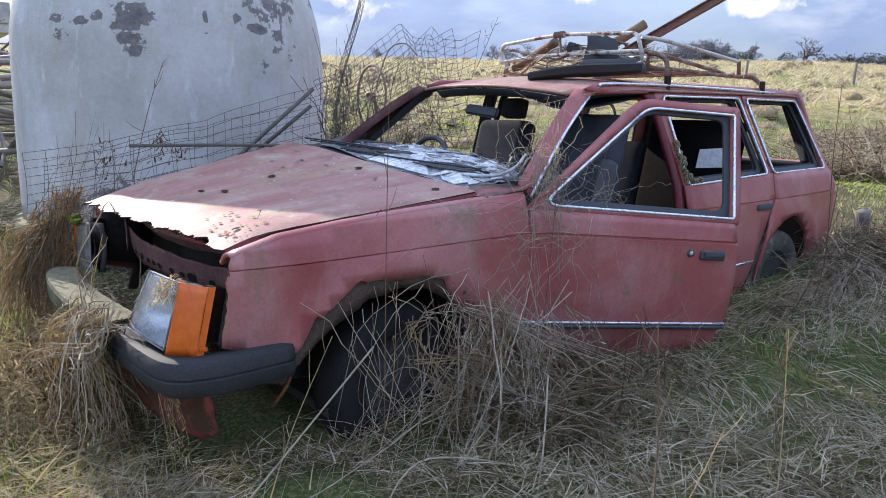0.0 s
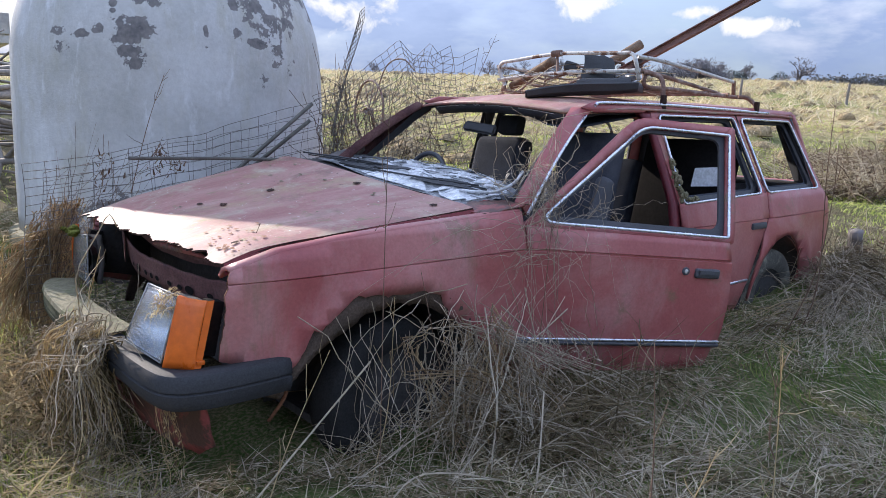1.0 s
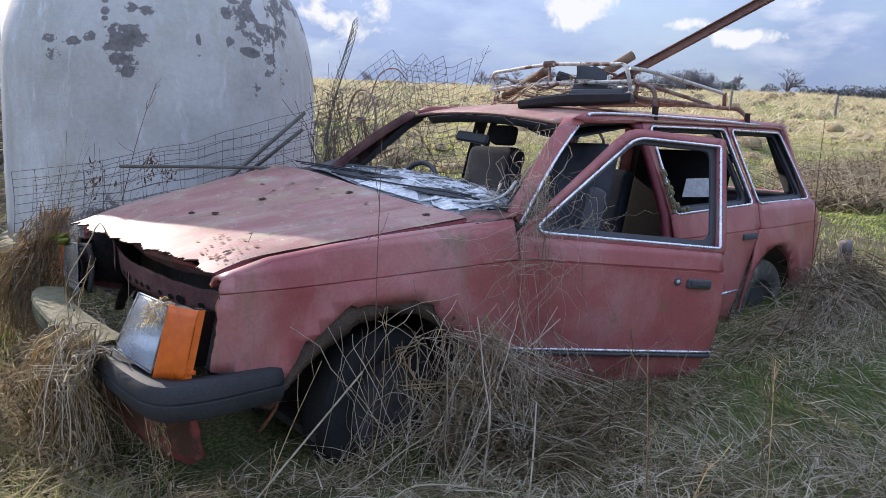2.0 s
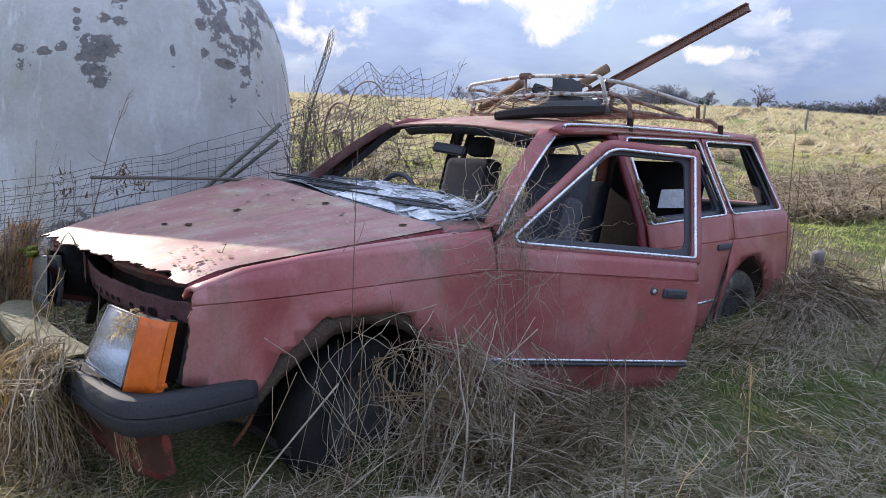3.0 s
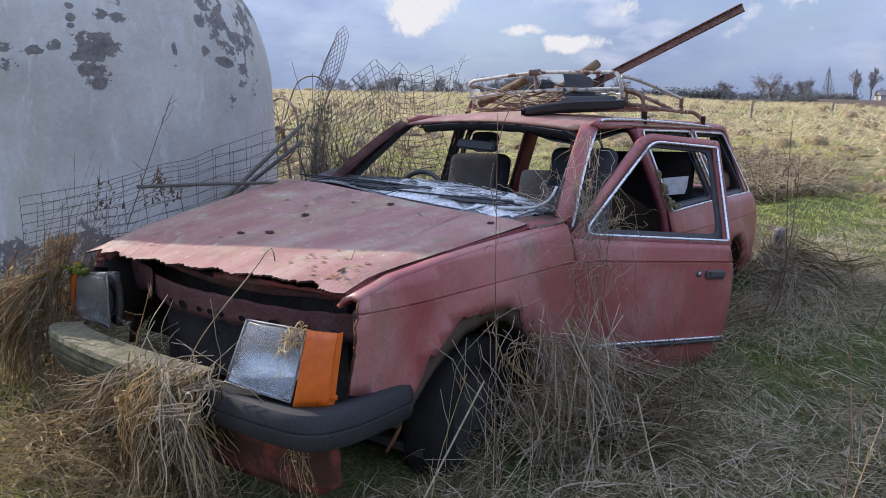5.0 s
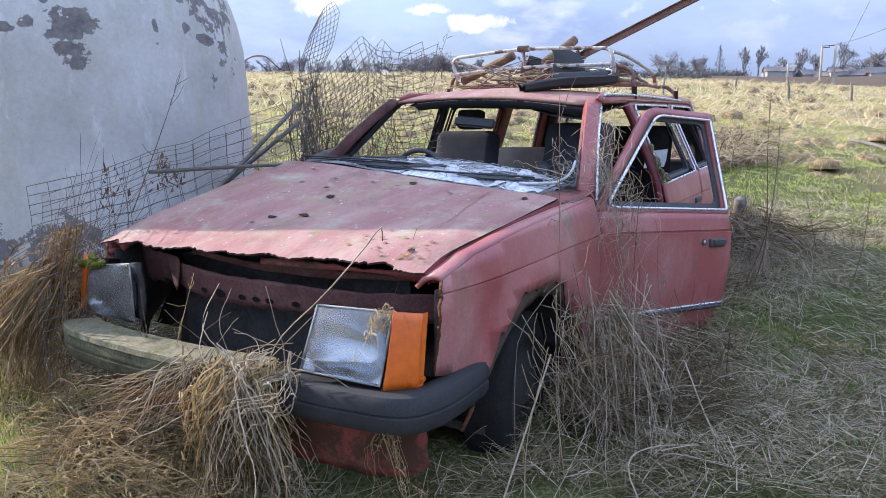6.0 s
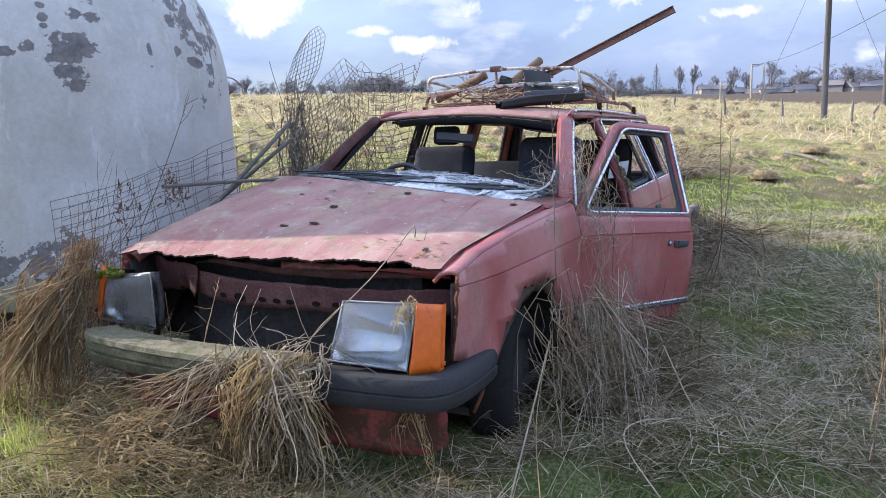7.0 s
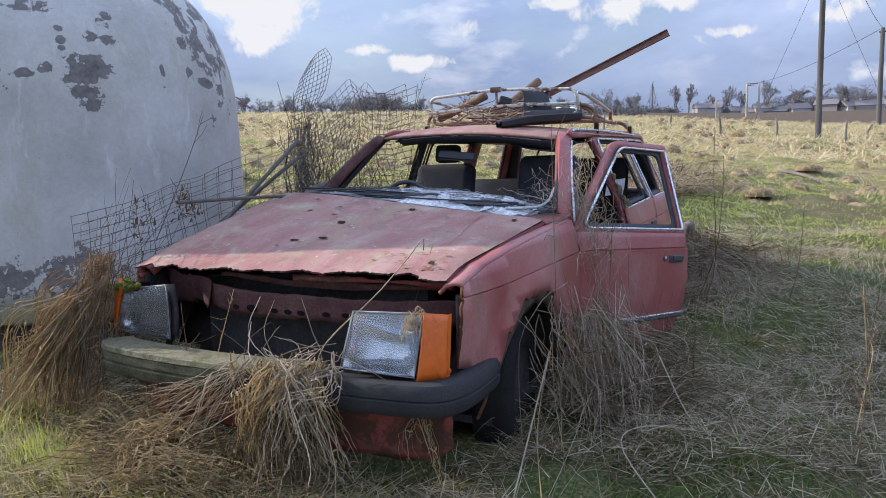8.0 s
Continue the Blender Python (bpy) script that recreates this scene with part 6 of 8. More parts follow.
# bent rusty bars tangled between the hoop and the moulding
tangle = np.random.default_rng(77)
for a, b in (((2.42, 0.34, 1.46), (2.46, -0.02, 1.555)), ((2.40, 0.10, 1.45), (2.47, 0.16, 1.56)), ((2.44, 0.38, 1.55), (2.55, 0.02, 1.47)), ((2.38, 0.20, 1.43), (2.43, -0.14, 1.53)), ((2.47, -0.05, 1.59), (2.62, -0.26, 1.60)), ((2.36, 0.05, 1.44), (2.60, 0.22, 1.50))):
    a, b = np.array(a), np.array(b)
    rack_part("bent_bar", [tuple(a), tuple(a + (b - a) * 0.3 + tangle.normal(0, 0.016, 3)), tuple(a + (b - a) * 0.65 + tangle.normal(0, 0.016, 3)), tuple(b)], 0.0065, M["rack_rust"], "bent rusty bar", n=12, sides=6)

# twigs caught on the rack
g = np.random.default_rng(12)
paths = []
for k in range(46):
    c = np.array([g.uniform(2.38, 2.75), g.uniform(-0.35, 0.5), g.uniform(1.46, 1.56)])
    d = g.normal(0, 1, 3) * (0.12, 0.22, 0.03)
    paths.append(smooth_line([c - d, c + g.normal(0, 0.03, 3), c + d * g.uniform(0.5, 1.2)], 7))
V, F = tube_arrays(paths, 0.0022, 4)
stuff("rack_twigs", V, F, M["grey_straw"], "dry twigs and straw caught in the roof rack", "twigs")

# ---------------------------------------------------------------- wire mesh between the car and the tank


def mesh_grid(place, nu, nv, sub=3):
    """Wires both ways over a sheet given by place(u, v) with u, v from 0 to 1."""
    paths = []
    for i in range(nu + 1):
        paths.append(np.array([place(i / nu, v) for v in np.linspace(0, 1, nv * sub + 1)]))
    for j in range(nv + 1):
        paths.append(np.array([place(u, j / nv) for u in np.linspace(0, 1, nu * sub + 1)]))
    return paths


def wire_fence(name, paths, r, label):
    V, F = tube_arrays(paths, r, 4)
    return tagged(raw(name, V, F, M["wire"]), label, "wire mesh", "sheets of wire mesh")


TOP_X = [-0.14, 0.065, 0.39, 0.72, 1.06, 1.40, 1.5]
TOP_Z = [1.055, 1.073, 1.113, 1.192, 1.286, 1.398, 1.43]


def low_sheet(u, v):
    x = -0.14 + 1.64 * u
    top = float(np.interp(x, TOP_X, TOP_Z))
    z = 0.34 + (top - 0.34) * v
    y = 0.77 + 0.10 * math.sin(x * 2.1) + 0.05 * v + 0.03 * noise.noise((x * 3, z * 3, 1.0)) + 0.05 * u
    return (x + 0.02 * noise.noise((x * 4, z * 4, 5.0)) + 0.03 * v, y, z + 0.012 * noise.noise((x * 5, 2, z * 5)))


wire_fence("wire_mesh_sheet", mesh_grid(low_sheet, 17, 19, 3), 0.0015, "grey welded wire mesh leaning between car and tank")


def low_sheet_behind(u, v):
    x, y, z = low_sheet(min(1.0, 0.04 + 0.96 * u), v)
    return (x + 0.05 * v - 0.02, y + 0.07 + 0.02 * math.sin(6 * u + 4 * v), z - 0.05 + 0.03 * math.sin(5 * u))


wire_fence("wire_mesh_sheet", mesh_grid(low_sheet_behind, 15, 16, 3), 0.0014, "second grey wire mesh sheet slumped behind the first")


def tall_sheet(u, v):
    """A strip gathered at its waist and fanned out at its tip."""
    w = float(np.interp(v, [0, 0.3, 0.45, 0.55, 0.75, 0.92, 1.0], [0.20, 0.09, 0.04, 0.06, 0.20, 0.19, 0.10]))
    cx = float(np.interp(v, [0, 0.4, 0.7, 1.0], [1.48, 1.52, 1.60, 1.67]))
    cy = float(np.interp(v, [0, 0.4, 0.7, 1.0], [0.88, 0.92, 0.94, 0.90]))
    a = (u - 0.5) * 2 * w
    return (cx + a * 0.40 + 0.012 * math.sin(9 * v + 5 * u), cy + a * 0.92 - 0.015 * math.cos(7 * v), 0.85 + 1.02 * v - 0.45 * a * max(0.0, v - 0.4))


wire_fence("wire_mesh_strip", mesh_grid(tall_sheet, 9, 36, 2), 0.0016, "twisted strip of wire mesh standing up on end")


def bunch_sheet(u, v):
    a = u * 2 * math.pi
    r = 0.05 + 0.06 * v * (1 - v) + 0.03 * math.sin(3 * a)
    return (1.50 + r * math.cos(a) + 0.05 * v + 0.02 * math.sin(8 * v), 0.93 + r * math.sin(a), 0.75 + 0.72 * v + 0.03 * math.sin(a * 2 + 3 * v))


wire_fence("wire_mesh_roll", mesh_grid(bunch_sheet, 8, 11, 2), 0.0020, "crumpled roll of wire mesh beside the car")


def right_sheet(shift, shear, seed):
    def place(u, v):
        x = 1.50 + 0.78 * u - 0.12 * max(0.0, (u - 0.7) / 0.3)
        y = 0.92 - 0.40 * u ** 5 + shift
        top = float(np.interp(u, [0, 0.2, 0.45, 0.60, 0.70, 0.80, 0.92, 1.0], [1.38, 1.46, 1.55, 1.655, 1.745, 1.66, 1.645, 1.70]))
        z = 0.72 + (top - 0.72) * v
        n1 = noise.noise((x * 4, z * 4, seed))
        return (x + shear * (v - 0.5) + 0.03 * n1, y + 0.05 * noise.noise((x * 3, z * 3, seed + 4)) - 0.05 * v, z + 0.025 * noise.noise((x * 5, z * 5, seed + 9)))
    return place


wire_fence("wire_mesh_sheet", mesh_grid(right_sheet(0.0, -0.34, 3.0), 24, 28, 2), 0.0016, "sagging diamond wire mesh behind the windscreen")
wire_fence("wire_mesh_sheet", mesh_grid(right_sheet(0.06, 0.22, 13.0), 18, 22, 2), 0.0016, "sagging diamond wire mesh behind the windscreen")

for a, b in (((0.978, 0.863, 1.072), (1.277, 0.756, 1.353)), ((1.06, 0.93, 1.05), (1.247, 0.731, 1.263))):
    a, b = np.array(a), np.array(b)
    ob = tube("leaning_tube", [a - (b - a) * 1.4, a, b], 0.0105, M["pole_green"], sides=10)
    tagged(ob, "dull green tube leaning against the wire mesh", "tube", "leaning tubes")
ob = tube("long_rod", [(0.285, 0.638, 1.078), (0.7, 0.645, 1.072), (1.1, 0.65, 1.06), (1.51, 0.656, 1.048)], 0.008, M["pole_green"], sides=8, n=16)
tagged(ob, "thin grey rod lying along the bonnet's far edge", "rod")
for a, b, r in (((1.28, 0.80, 0.98), (1.62, 0.78, 1.10), 0.03), ((1.22, 0.74, 1.02), (1.60, 0.72, 1.06), 0.022)):
    ob = tube("fallen_branch", [a, tuple((np.array(a) + b) / 2 + (0, 0.02, 0.02)), b], r, M["bark"], sides=8, n=10)
    tagged(ob, "dark broken branch lying by the windscreen", "branch", "fallen branches")


def implement_wheel():
    """A spoked iron wheel of an old hay rake, half sunk in the grass beyond the mesh."""
    cx, cy = 3.78, 4.04
    R = 0.33
    cz = ground_z(cx, cy) + 0.71
    t = thing("rake_wheel", "rusty spoked iron wheel of an old hay rake in the grass", "iron wheel", at=(cx, cy, cz))
    side, up = Vector((0.09, 1.0, 0.0)).normalized(), Vector((0.05, 0.02, 1.0)).normalized()
    ring = [tuple(side * R * math.cos(a) + up * R * math.sin(a)) for a in np.linspace(0, 2 * math.pi, 41)]
    raw("rim", *tube_arrays([ring], 0.013, 8), M["rack_rust"], t, "rusty iron rim")
    raw("hub", *tube_arrays([[(-0.05, -0.02, 0), (0.05, 0.02, 0)]], 0.036, 10), M["rack_rust"], t)
    for k in range(10):
        a = 2 * math.pi * k / 10
        raw("spoke", *tube_arrays([[(0, 0, 0), tuple(side * R * math.cos(a) + up * R * math.sin(a))]], 0.006, 6), M["rack_rust"], t)
    raw("axle_stand", *tube_arrays([[(0.05, 0.02, 0), (0.2, 0.1, -0.5), (0.22, 0.12, -0.8)]], 0.018, 8), M["rack_rust"], t, "rusty iron leg")
    raw("tine", *tube_arrays([smooth_line([(0.1, 0.05, 0.1), (0.16, -0.1, 0.48), (0.2, -0.35, 0.55), (0.22, -0.55, 0.42)], 16)], 0.008, 6), M["rack_rust"], t, "curved rake tine")


implement_wheel()

card = sheet([[(-0.125, -0.052), (0.125, -0.055), (0.12, 0.055), (-0.122, 0.05)]], lambda u, v: (3.03 + 0.96 * u, -0.575 - 0.27 * u - 0.15 * v, 1.0 + v), 0.05)
ob = part("card", card, M["paper"], None)
tagged(solid(ob, 0.003), "pale card propped inside the rear door window", "card")
bm = bmesh.new()
add_box(bm, (1.88, 0.075, 1.243), (0.022, 0.24, 0.055), (6, 20, 4))
bmesh.ops.bevel(bm, geom=bm.edges[:], offset=0.010, segments=3, affect="EDGES")
under_car(part("sun_visor", bm, M["black_panel"], None, "grey sun visor hanging from the header", smooth=True, angle=50))

# ---------------------------------------------------------------- grass


def scatter(n, seed, keep):
    r = np.random.default_rng(seed)
    P = keep(r, n)
    Z = np.array([ground_z(x, y) for x, y in P])
    return np.column_stack([P, Z]), r


def clear_of_things(P, margin=0.0):
    inside = (P[:, 0] > 0.12 - margin) & (P[:, 0] < 4.15) & (np.abs(P[:, 1]) < 0.70 + margin)
    tank = np.hypot(P[:, 0] - TANK[0], P[:, 1] - TANK[1]) < 1.0
    eye = np.hypot(P[:, 0] + 1.3, P[:, 1] + 2.3) < 0.25
    return P[~(inside | tank | eye)]


def near_zone(r, n):
    a = np.radians(r.uniform(-25, 112, n))
    d = 0.55 + 6.5 * r.uniform(0, 1, n) ** 0.8
    return clear_of_things(np.column_stack([CX + d * np.cos(a), CY + d * np.sin(a)]))


def close_zone(r, n):
    a = np.radians(r.uniform(-30, 118, n))
    d = 0.5 + 5.4 * r.uniform(0, 1, n) ** 0.72
    return clear_of_things(np.column_stack([CX + d * np.cos(a), CY + d * np.sin(a)]))


def mid_zone(r, n):
    a = np.radians(r.uniform(-22, 100, n))
    d = 6.0 + 22 * r.uniform(0, 1, n) ** 1.2
    return clear_of_things(np.column_stack([CX + d * np.cos(a), CY + d * np.sin(a)]))


def straw_mat(n, seed, zone, lmin, lmax, w, flat, mat, name, label, lift_z=0.0, clump=1.4, seg=3):
    P, r = scatter(n, seed, zone)
    dens = np.array([noise.noise((x * clump, y * clump, seed * 1.7)) for x, y, _ in P])
    P = P[dens > r.uniform(-0.5, 0.35, len(P))]
    n = len(P)
    # stems lie in swathes whose direction turns slowly over the ground
    base = np.array([6 * noise.noise((x * 0.7, y * 0.7, 9.0)) for x, y, _ in P])
    a = base + r.normal(0, 0.75, n)
    k = np.clip(r.normal(flat, 0.12, n), 0.05, 0.985)
    lean = np.column_stack([np.cos(a), np.sin(a)]) * k[:, None]
    L = r.uniform(lmin, lmax, n)
    P[:, 2] += r.uniform(0, lift_z, n) if lift_z else 0
    V, F = blades(P, lean, L, w * r.uniform(0.6, 1.4, n), r.uniform(0.05, 0.35, n), seg)
    stuff(name, V, F, mat, label, "grass")


def loose_straw(n, seed, zone, lmin, lmax, w, mat, name, label, top=0.07):
    """Short pieces of dead stem lying every way on top of the sward."""
    P, r = scatter(n, seed, zone)
    dens = np.array([noise.noise((x * 1.1, y * 1.1, 4.0)) + 0.8 * noise.noise((x * 3.2, y * 3.2, 8.0)) for x, y, _ in P])
    far_right = np.clip((P[:, 0] - 1.2) / 1.5, 0, 1) * np.clip((P[:, 1] + 2.6) / 0.6, 0, 1) * np.clip((4.5 - P[:, 0]) / 1.0, 0, 1)
    P = P[dens > r.uniform(-0.62, 0.34, len(P)) + 0.12 * far_right]
    n = len(P)
    a = r.uniform(0, 2 * np.pi, n)
    k = np.clip(r.normal(0.965, 0.035, n), 0.7, 0.997)
    P[:, 2] += r.uniform(0.0, top, n)
    V, F = blades(P, np.column_stack([np.cos(a), np.sin(a)]) * k[:, None], r.uniform(lmin, lmax, n), w * r.uniform(0.6, 1.5, n), r.uniform(-0.10, 0.22, n), 3)
    stuff(name, V, F, mat, label, "grass")


loose_straw(80000, 18, close_zone, 0.04, 0.17, 0.0042, M["brown_straw"], "loose_straw", "brown straw darkened for the gaps under the pale stems", 0.04)
loose_straw(50000, 20, close_zone, 0.03, 0.16, 0.0034, M["straw"], "loose_straw", "pale broken straw scattered over the grass", 0.06)
loose_straw(52000, 19, close_zone, 0.03, 0.18, 0.0033, M["grey_straw"], "loose_straw", "grey broken straw scattered over the grass", 0.06)
straw_mat(15000, 21, near_zone, 0.08, 0.20, 0.0034, 0.93, M["straw"], "matted_straw", "matted dead grass lying in swathes", 0.03)
def tuft_zone(r, n):
    return np.column_stack([r.normal(-0.28, 0.10, n), r.normal(0.60, 0.16, n)])


straw_mat(1500, 28, tuft_zone, 0.06, 0.15, 0.0045, 0.45, M["lush"], "green_grass", "tuft of green grass coloured bright for the sun", 0.0, 3.0)
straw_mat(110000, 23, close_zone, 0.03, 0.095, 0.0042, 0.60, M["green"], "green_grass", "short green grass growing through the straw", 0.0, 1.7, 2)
def bumper_zone(r, n):
    return np.column_stack([r.uniform(-0.35, 0.75, n), r.uniform(-1.40, -0.62, n)])


def open_zone(r, n):
    P = np.column_stack([r.uniform(1.2, 6.2, n), r.uniform(-3.6, -0.9, n)])
    return clear_of_things(P)


# dark straw paints the shade below the bumper's end
loose_straw(5200, 94, bumper_zone, 0.04, 0.16, 0.0036, M["brown_straw"], "loose_straw", "dark straw for the shade under the end of the bumper", 0.05)
loose_straw(2600, 95, bumper_zone, 0.04, 0.16, 0.0034, M["grey_straw"], "loose_straw", "grey straw under the end of the bumper", 0.06)
straw_mat(20000, 96, open_zone, 0.05, 0.15, 0.0044, 0.90, M["grey_straw"], "matted_straw", "greyed straw matted over the grass beside the car", 0.035, 1.9, 2)


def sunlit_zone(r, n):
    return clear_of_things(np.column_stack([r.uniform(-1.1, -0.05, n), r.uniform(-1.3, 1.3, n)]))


# brighter blades and gold straw laid where the sun falls, to paint its light
straw_mat(9000, 30, sunlit_zone, 0.04, 0.12, 0.0042, 0.55, M["lush"], "green_grass", "yellow-green grass before the car, coloured bright for the sun", 0.0, 2.2, 3)
loose_straw(9000, 33, sunlit_zone, 0.05, 0.20, 0.0036, M["gold_straw"], "loose_straw", "golden straw before the car, coloured bright for the sun", 0.08)


def wide_zone(r, n):
    a = np.radians(r.uniform(-16, 66, n))
    d = np.sqrt(r.uniform(15.0 ** 2, 50.0 ** 2, n))
    return clear_of_things(np.column_stack([CX + d * np.cos(a), CY + d * np.sin(a)]))


def middle_zone(r, n):
    a = np.radians(r.uniform(-16, 66, n))
    d = np.sqrt(r.uniform(9.6 ** 2, 17.0 ** 2, n))
    return clear_of_things(np.column_stack([CX + d * np.cos(a), CY + d * np.sin(a)]))


straw_mat(24000, 29, middle_zone, 0.05, 0.15, 0.011, 0.76, M["far_grass"], "pasture_grass", "pale dead grass lying over the middle pasture", 0.0, 1.1, 2)
straw_mat(72000, 27, wide_zone, 0.16, 0.42, 0.034, 0.78, M["far_grass"], "pasture_grass", "pale dead grass lying over the whole pasture", 0.0, 0.9, 2)
straw_mat(10000, 24, mid_zone, 0.04, 0.12, 0.008, 0.72, M["far_grass"], "pasture_grass", "rough dead pasture grass", 0.0, 0.6, 2)
straw_mat(42000, 37, middle_zone, 0.03, 0.08, 0.012, 0.60, M["lush"], "green_grass", "green grass between the tussocks", 0.0, 1.5, 2)
def lush_zone(r, n):
    a = np.radians(r.uniform(-16, 48, n))
    d = 5.2 + 6.3 * r.uniform(0, 1, n)
    return clear_of_things(np.column_stack([CX + d * np.cos(a), CY + d * np.sin(a)]))


straw_mat(84000, 26, lush_zone, 0.020, 0.050, 0.0075, 0.72, M["lush"], "green_grass", "lush green grass beyond the car, brightened for the sun", 0.0, 0.7, 2)
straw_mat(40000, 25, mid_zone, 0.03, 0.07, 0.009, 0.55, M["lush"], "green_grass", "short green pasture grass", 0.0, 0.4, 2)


straw_mat(15000, 38, lush_zone, 0.03, 0.085, 0.006, 0.45, M["green"], "green_grass", "darker tufts in the green grass", 0.0, 2.6, 2)


def tussocks(n, seed, d0, d1, size, mat, name, label, per=60, az=(-20, 98)):
    r = np.random.default_rng(seed)
    a = np.radians(r.uniform(*az, n))
    d = d0 + (d1 - d0) * r.uniform(0, 1, n) ** 0.9
    C = np.column_stack([CX + d * np.cos(a), CY + d * np.sin(a)])
    C = C[~((C[:, 0] > -0.2) & (C[:, 0] < 4.6) & (np.abs(C[:, 1]) < 1.1)) & (np.hypot(C[:, 0] - TANK[0], C[:, 1] - TANK[1]) > 1.3)]
    PP, LL, LE, WW = [], [], [], []
    for x, y in C:
        s = size * r.uniform(0.5, 1.3)
        q = r.normal(0, 0.33 * s, (per, 2))
        z = np.array([ground_z(x, y)] * per)
        PP.append(np.column_stack([x + q[:, 0], y + q[:, 1], z]))
        out = q / (np.linalg.norm(q, axis=1, keepdims=True) + 0.02)
        LE.append(out * r.uniform(0.25, 0.85, (per, 1)))
        LL.append(r.uniform(0.5, 1.1, per) * s)
        WW.append(np.full(per, s * 0.03))
    P, LE, LL, WW = np.vstack(PP), np.vstack(LE), np.concatenate(LL), np.concatenate(WW)
    V, F = blades(P, LE, LL, WW, r.uniform(0.25, 0.7, len(P)), 2)
    stuff(name, V, F, mat, label, "grass tussocks")


def domed_tussocks(n, seed, d0, d1, size, per, az=(-20, 98)):
    """Old tussocks: a lumpy dark core thatched with dead blades that hang outwards."""
    r = np.random.default_rng(seed)
    VV, FF, base = [], [], 0
    PP, LE, LL, WW = [], [], [], []
    nu, nv = 9, 4
    for k in range(n):
        a, d = radians(r.uniform(*az)), d0 + (d1 - d0) * r.uniform(0, 1) ** 0.9
        x, y = CX + d * math.cos(a), CY + d * math.sin(a)
        if (-0.3 < x < 5.2 and abs(y) < 1.6) or math.hypot(x - TANK[0], y - TANK[1]) < 1.4 or noise.noise((x * 0.22, y * 0.22, 6.0)) < r.uniform(-0.55, 0.15):
            continue
        s_ = size * r.uniform(0.45, 1.25)
        tall = r.uniform(0.5, 0.85)
        z = ground_z(x, y) - 0.03
        for j in range(nv + 1):
            e = math.pi / 2 * j / nv
            for i in range(nu):
                q = 2 * math.pi * i / nu
                b = s_ * r.uniform(0.82, 1.12)
                VV.append((x + b * math.cos(e) * math.cos(q), y + b * math.cos(e) * math.sin(q), z + tall * b * math.sin(e)))
        for j in range(nv):
            for i in range(nu):
                FF.append((base + j * nu + i, base + j * nu + (i + 1) % nu, base + (j + 1) * nu + (i + 1) % nu, base + (j + 1) * nu + i))
        base += nu * (nv + 1)
        q, e = r.uniform(0, 2 * math.pi, per), np.arcsin(r.uniform(0.25, 1.0, per))
        out = np.column_stack([np.cos(q), np.sin(q)])
        PP.append(np.column_stack([x + s_ * np.cos(e) * out[:, 0], y + s_ * np.cos(e) * out[:, 1], z + tall * s_ * np.sin(e) * 0.95]))
        LE.append(out * r.uniform(0.55, 0.95, (per, 1)))
        LL.append(r.uniform(0.35, 0.95, per) * s_)
        WW.append(np.full(per, s_ * 0.045))
    stuff("tussock_cores", np.array(VV), np.array(FF), M["mound"], "brown cores of old tussocks in the pasture", "grass tussocks")
    P, LE, LL, WW = np.vstack(PP), np.vstack(LE), np.concatenate(LL), np.concatenate(WW)
    V, F = blades(P, LE, LL, WW, r.uniform(0.5, 1.1, len(P)), 3)
    stuff("grass_tussocks", V, F, M["thatch"], "dead grass hanging over the old tussocks", "grass tussocks")


tussocks(300, 91, 1.9, 6.8, 0.085, M["grey_straw"], "grass_tufts", "short tufts of greyed grass before the door", 22, (-30, 34))
tussocks(260, 92, 1.9, 6.8, 0.075, M["brown_straw"], "grass_tufts", "dark brown tufts in the grass before the door", 22, (-30, 34))
tussocks(240, 93, 1.9, 6.8, 0.080, M["green"], "grass_tufts", "dark green tufts in the grass before the door", 22, (-30, 34))
domed_tussocks(300, 31, 6.8, 26.0, 0.20, 110, (-14, 62))
domed_tussocks(420, 35, 24.0, 70.0, 0.30, 30, (-14, 70))
domed_tussocks(1100, 36, 7.6, 34.0, 0.15, 24, (-14, 66))
tussocks(70, 31, 5.5, 20.0, 0.16, M["straw"], "grass_tussocks", "pale dead grass tussocks scattered over the pasture", 90)
tussocks(900, 32, 18.0, 50.0, 0.24, M["far_grass"], "grass_tussocks", "pale dead grass tussocks scattered over the pasture", 44)
tussocks(1900, 33, 40.0, 73.0, 0.32, M["far_grass"], "grass_tussocks", "tall dry grass along the field's rise", 14)
tussocks(36, 34, 7.0, 20.0, 0.20, M["bramble"], "bramble_tussocks", "brown bramble and dead weed tussocks", 90)
for a_, b_, r_ in (((9.0, -1.6, 0.55), (10.4, -0.9, 0.62), 0.03), ((8.6, 0.4, 0.52), (9.6, -0.5, 0.66), 0.025), ((10.6, -2.2, 0.56), (11.6, -1.3, 0.86), 0.03), ((9.4, 1.6, 0.70), (10.8, 1.1, 0.74), 0.028)):
    ob = tube("fallen_branch", [a_, tuple((np.array(a_) + b_) / 2 + (0, 0, 0.05)), b_], r_, M["wood"], sides=7, n=9)
    tagged(ob, "bleached broken branch lying in the bracken", "branch", "fallen branches")


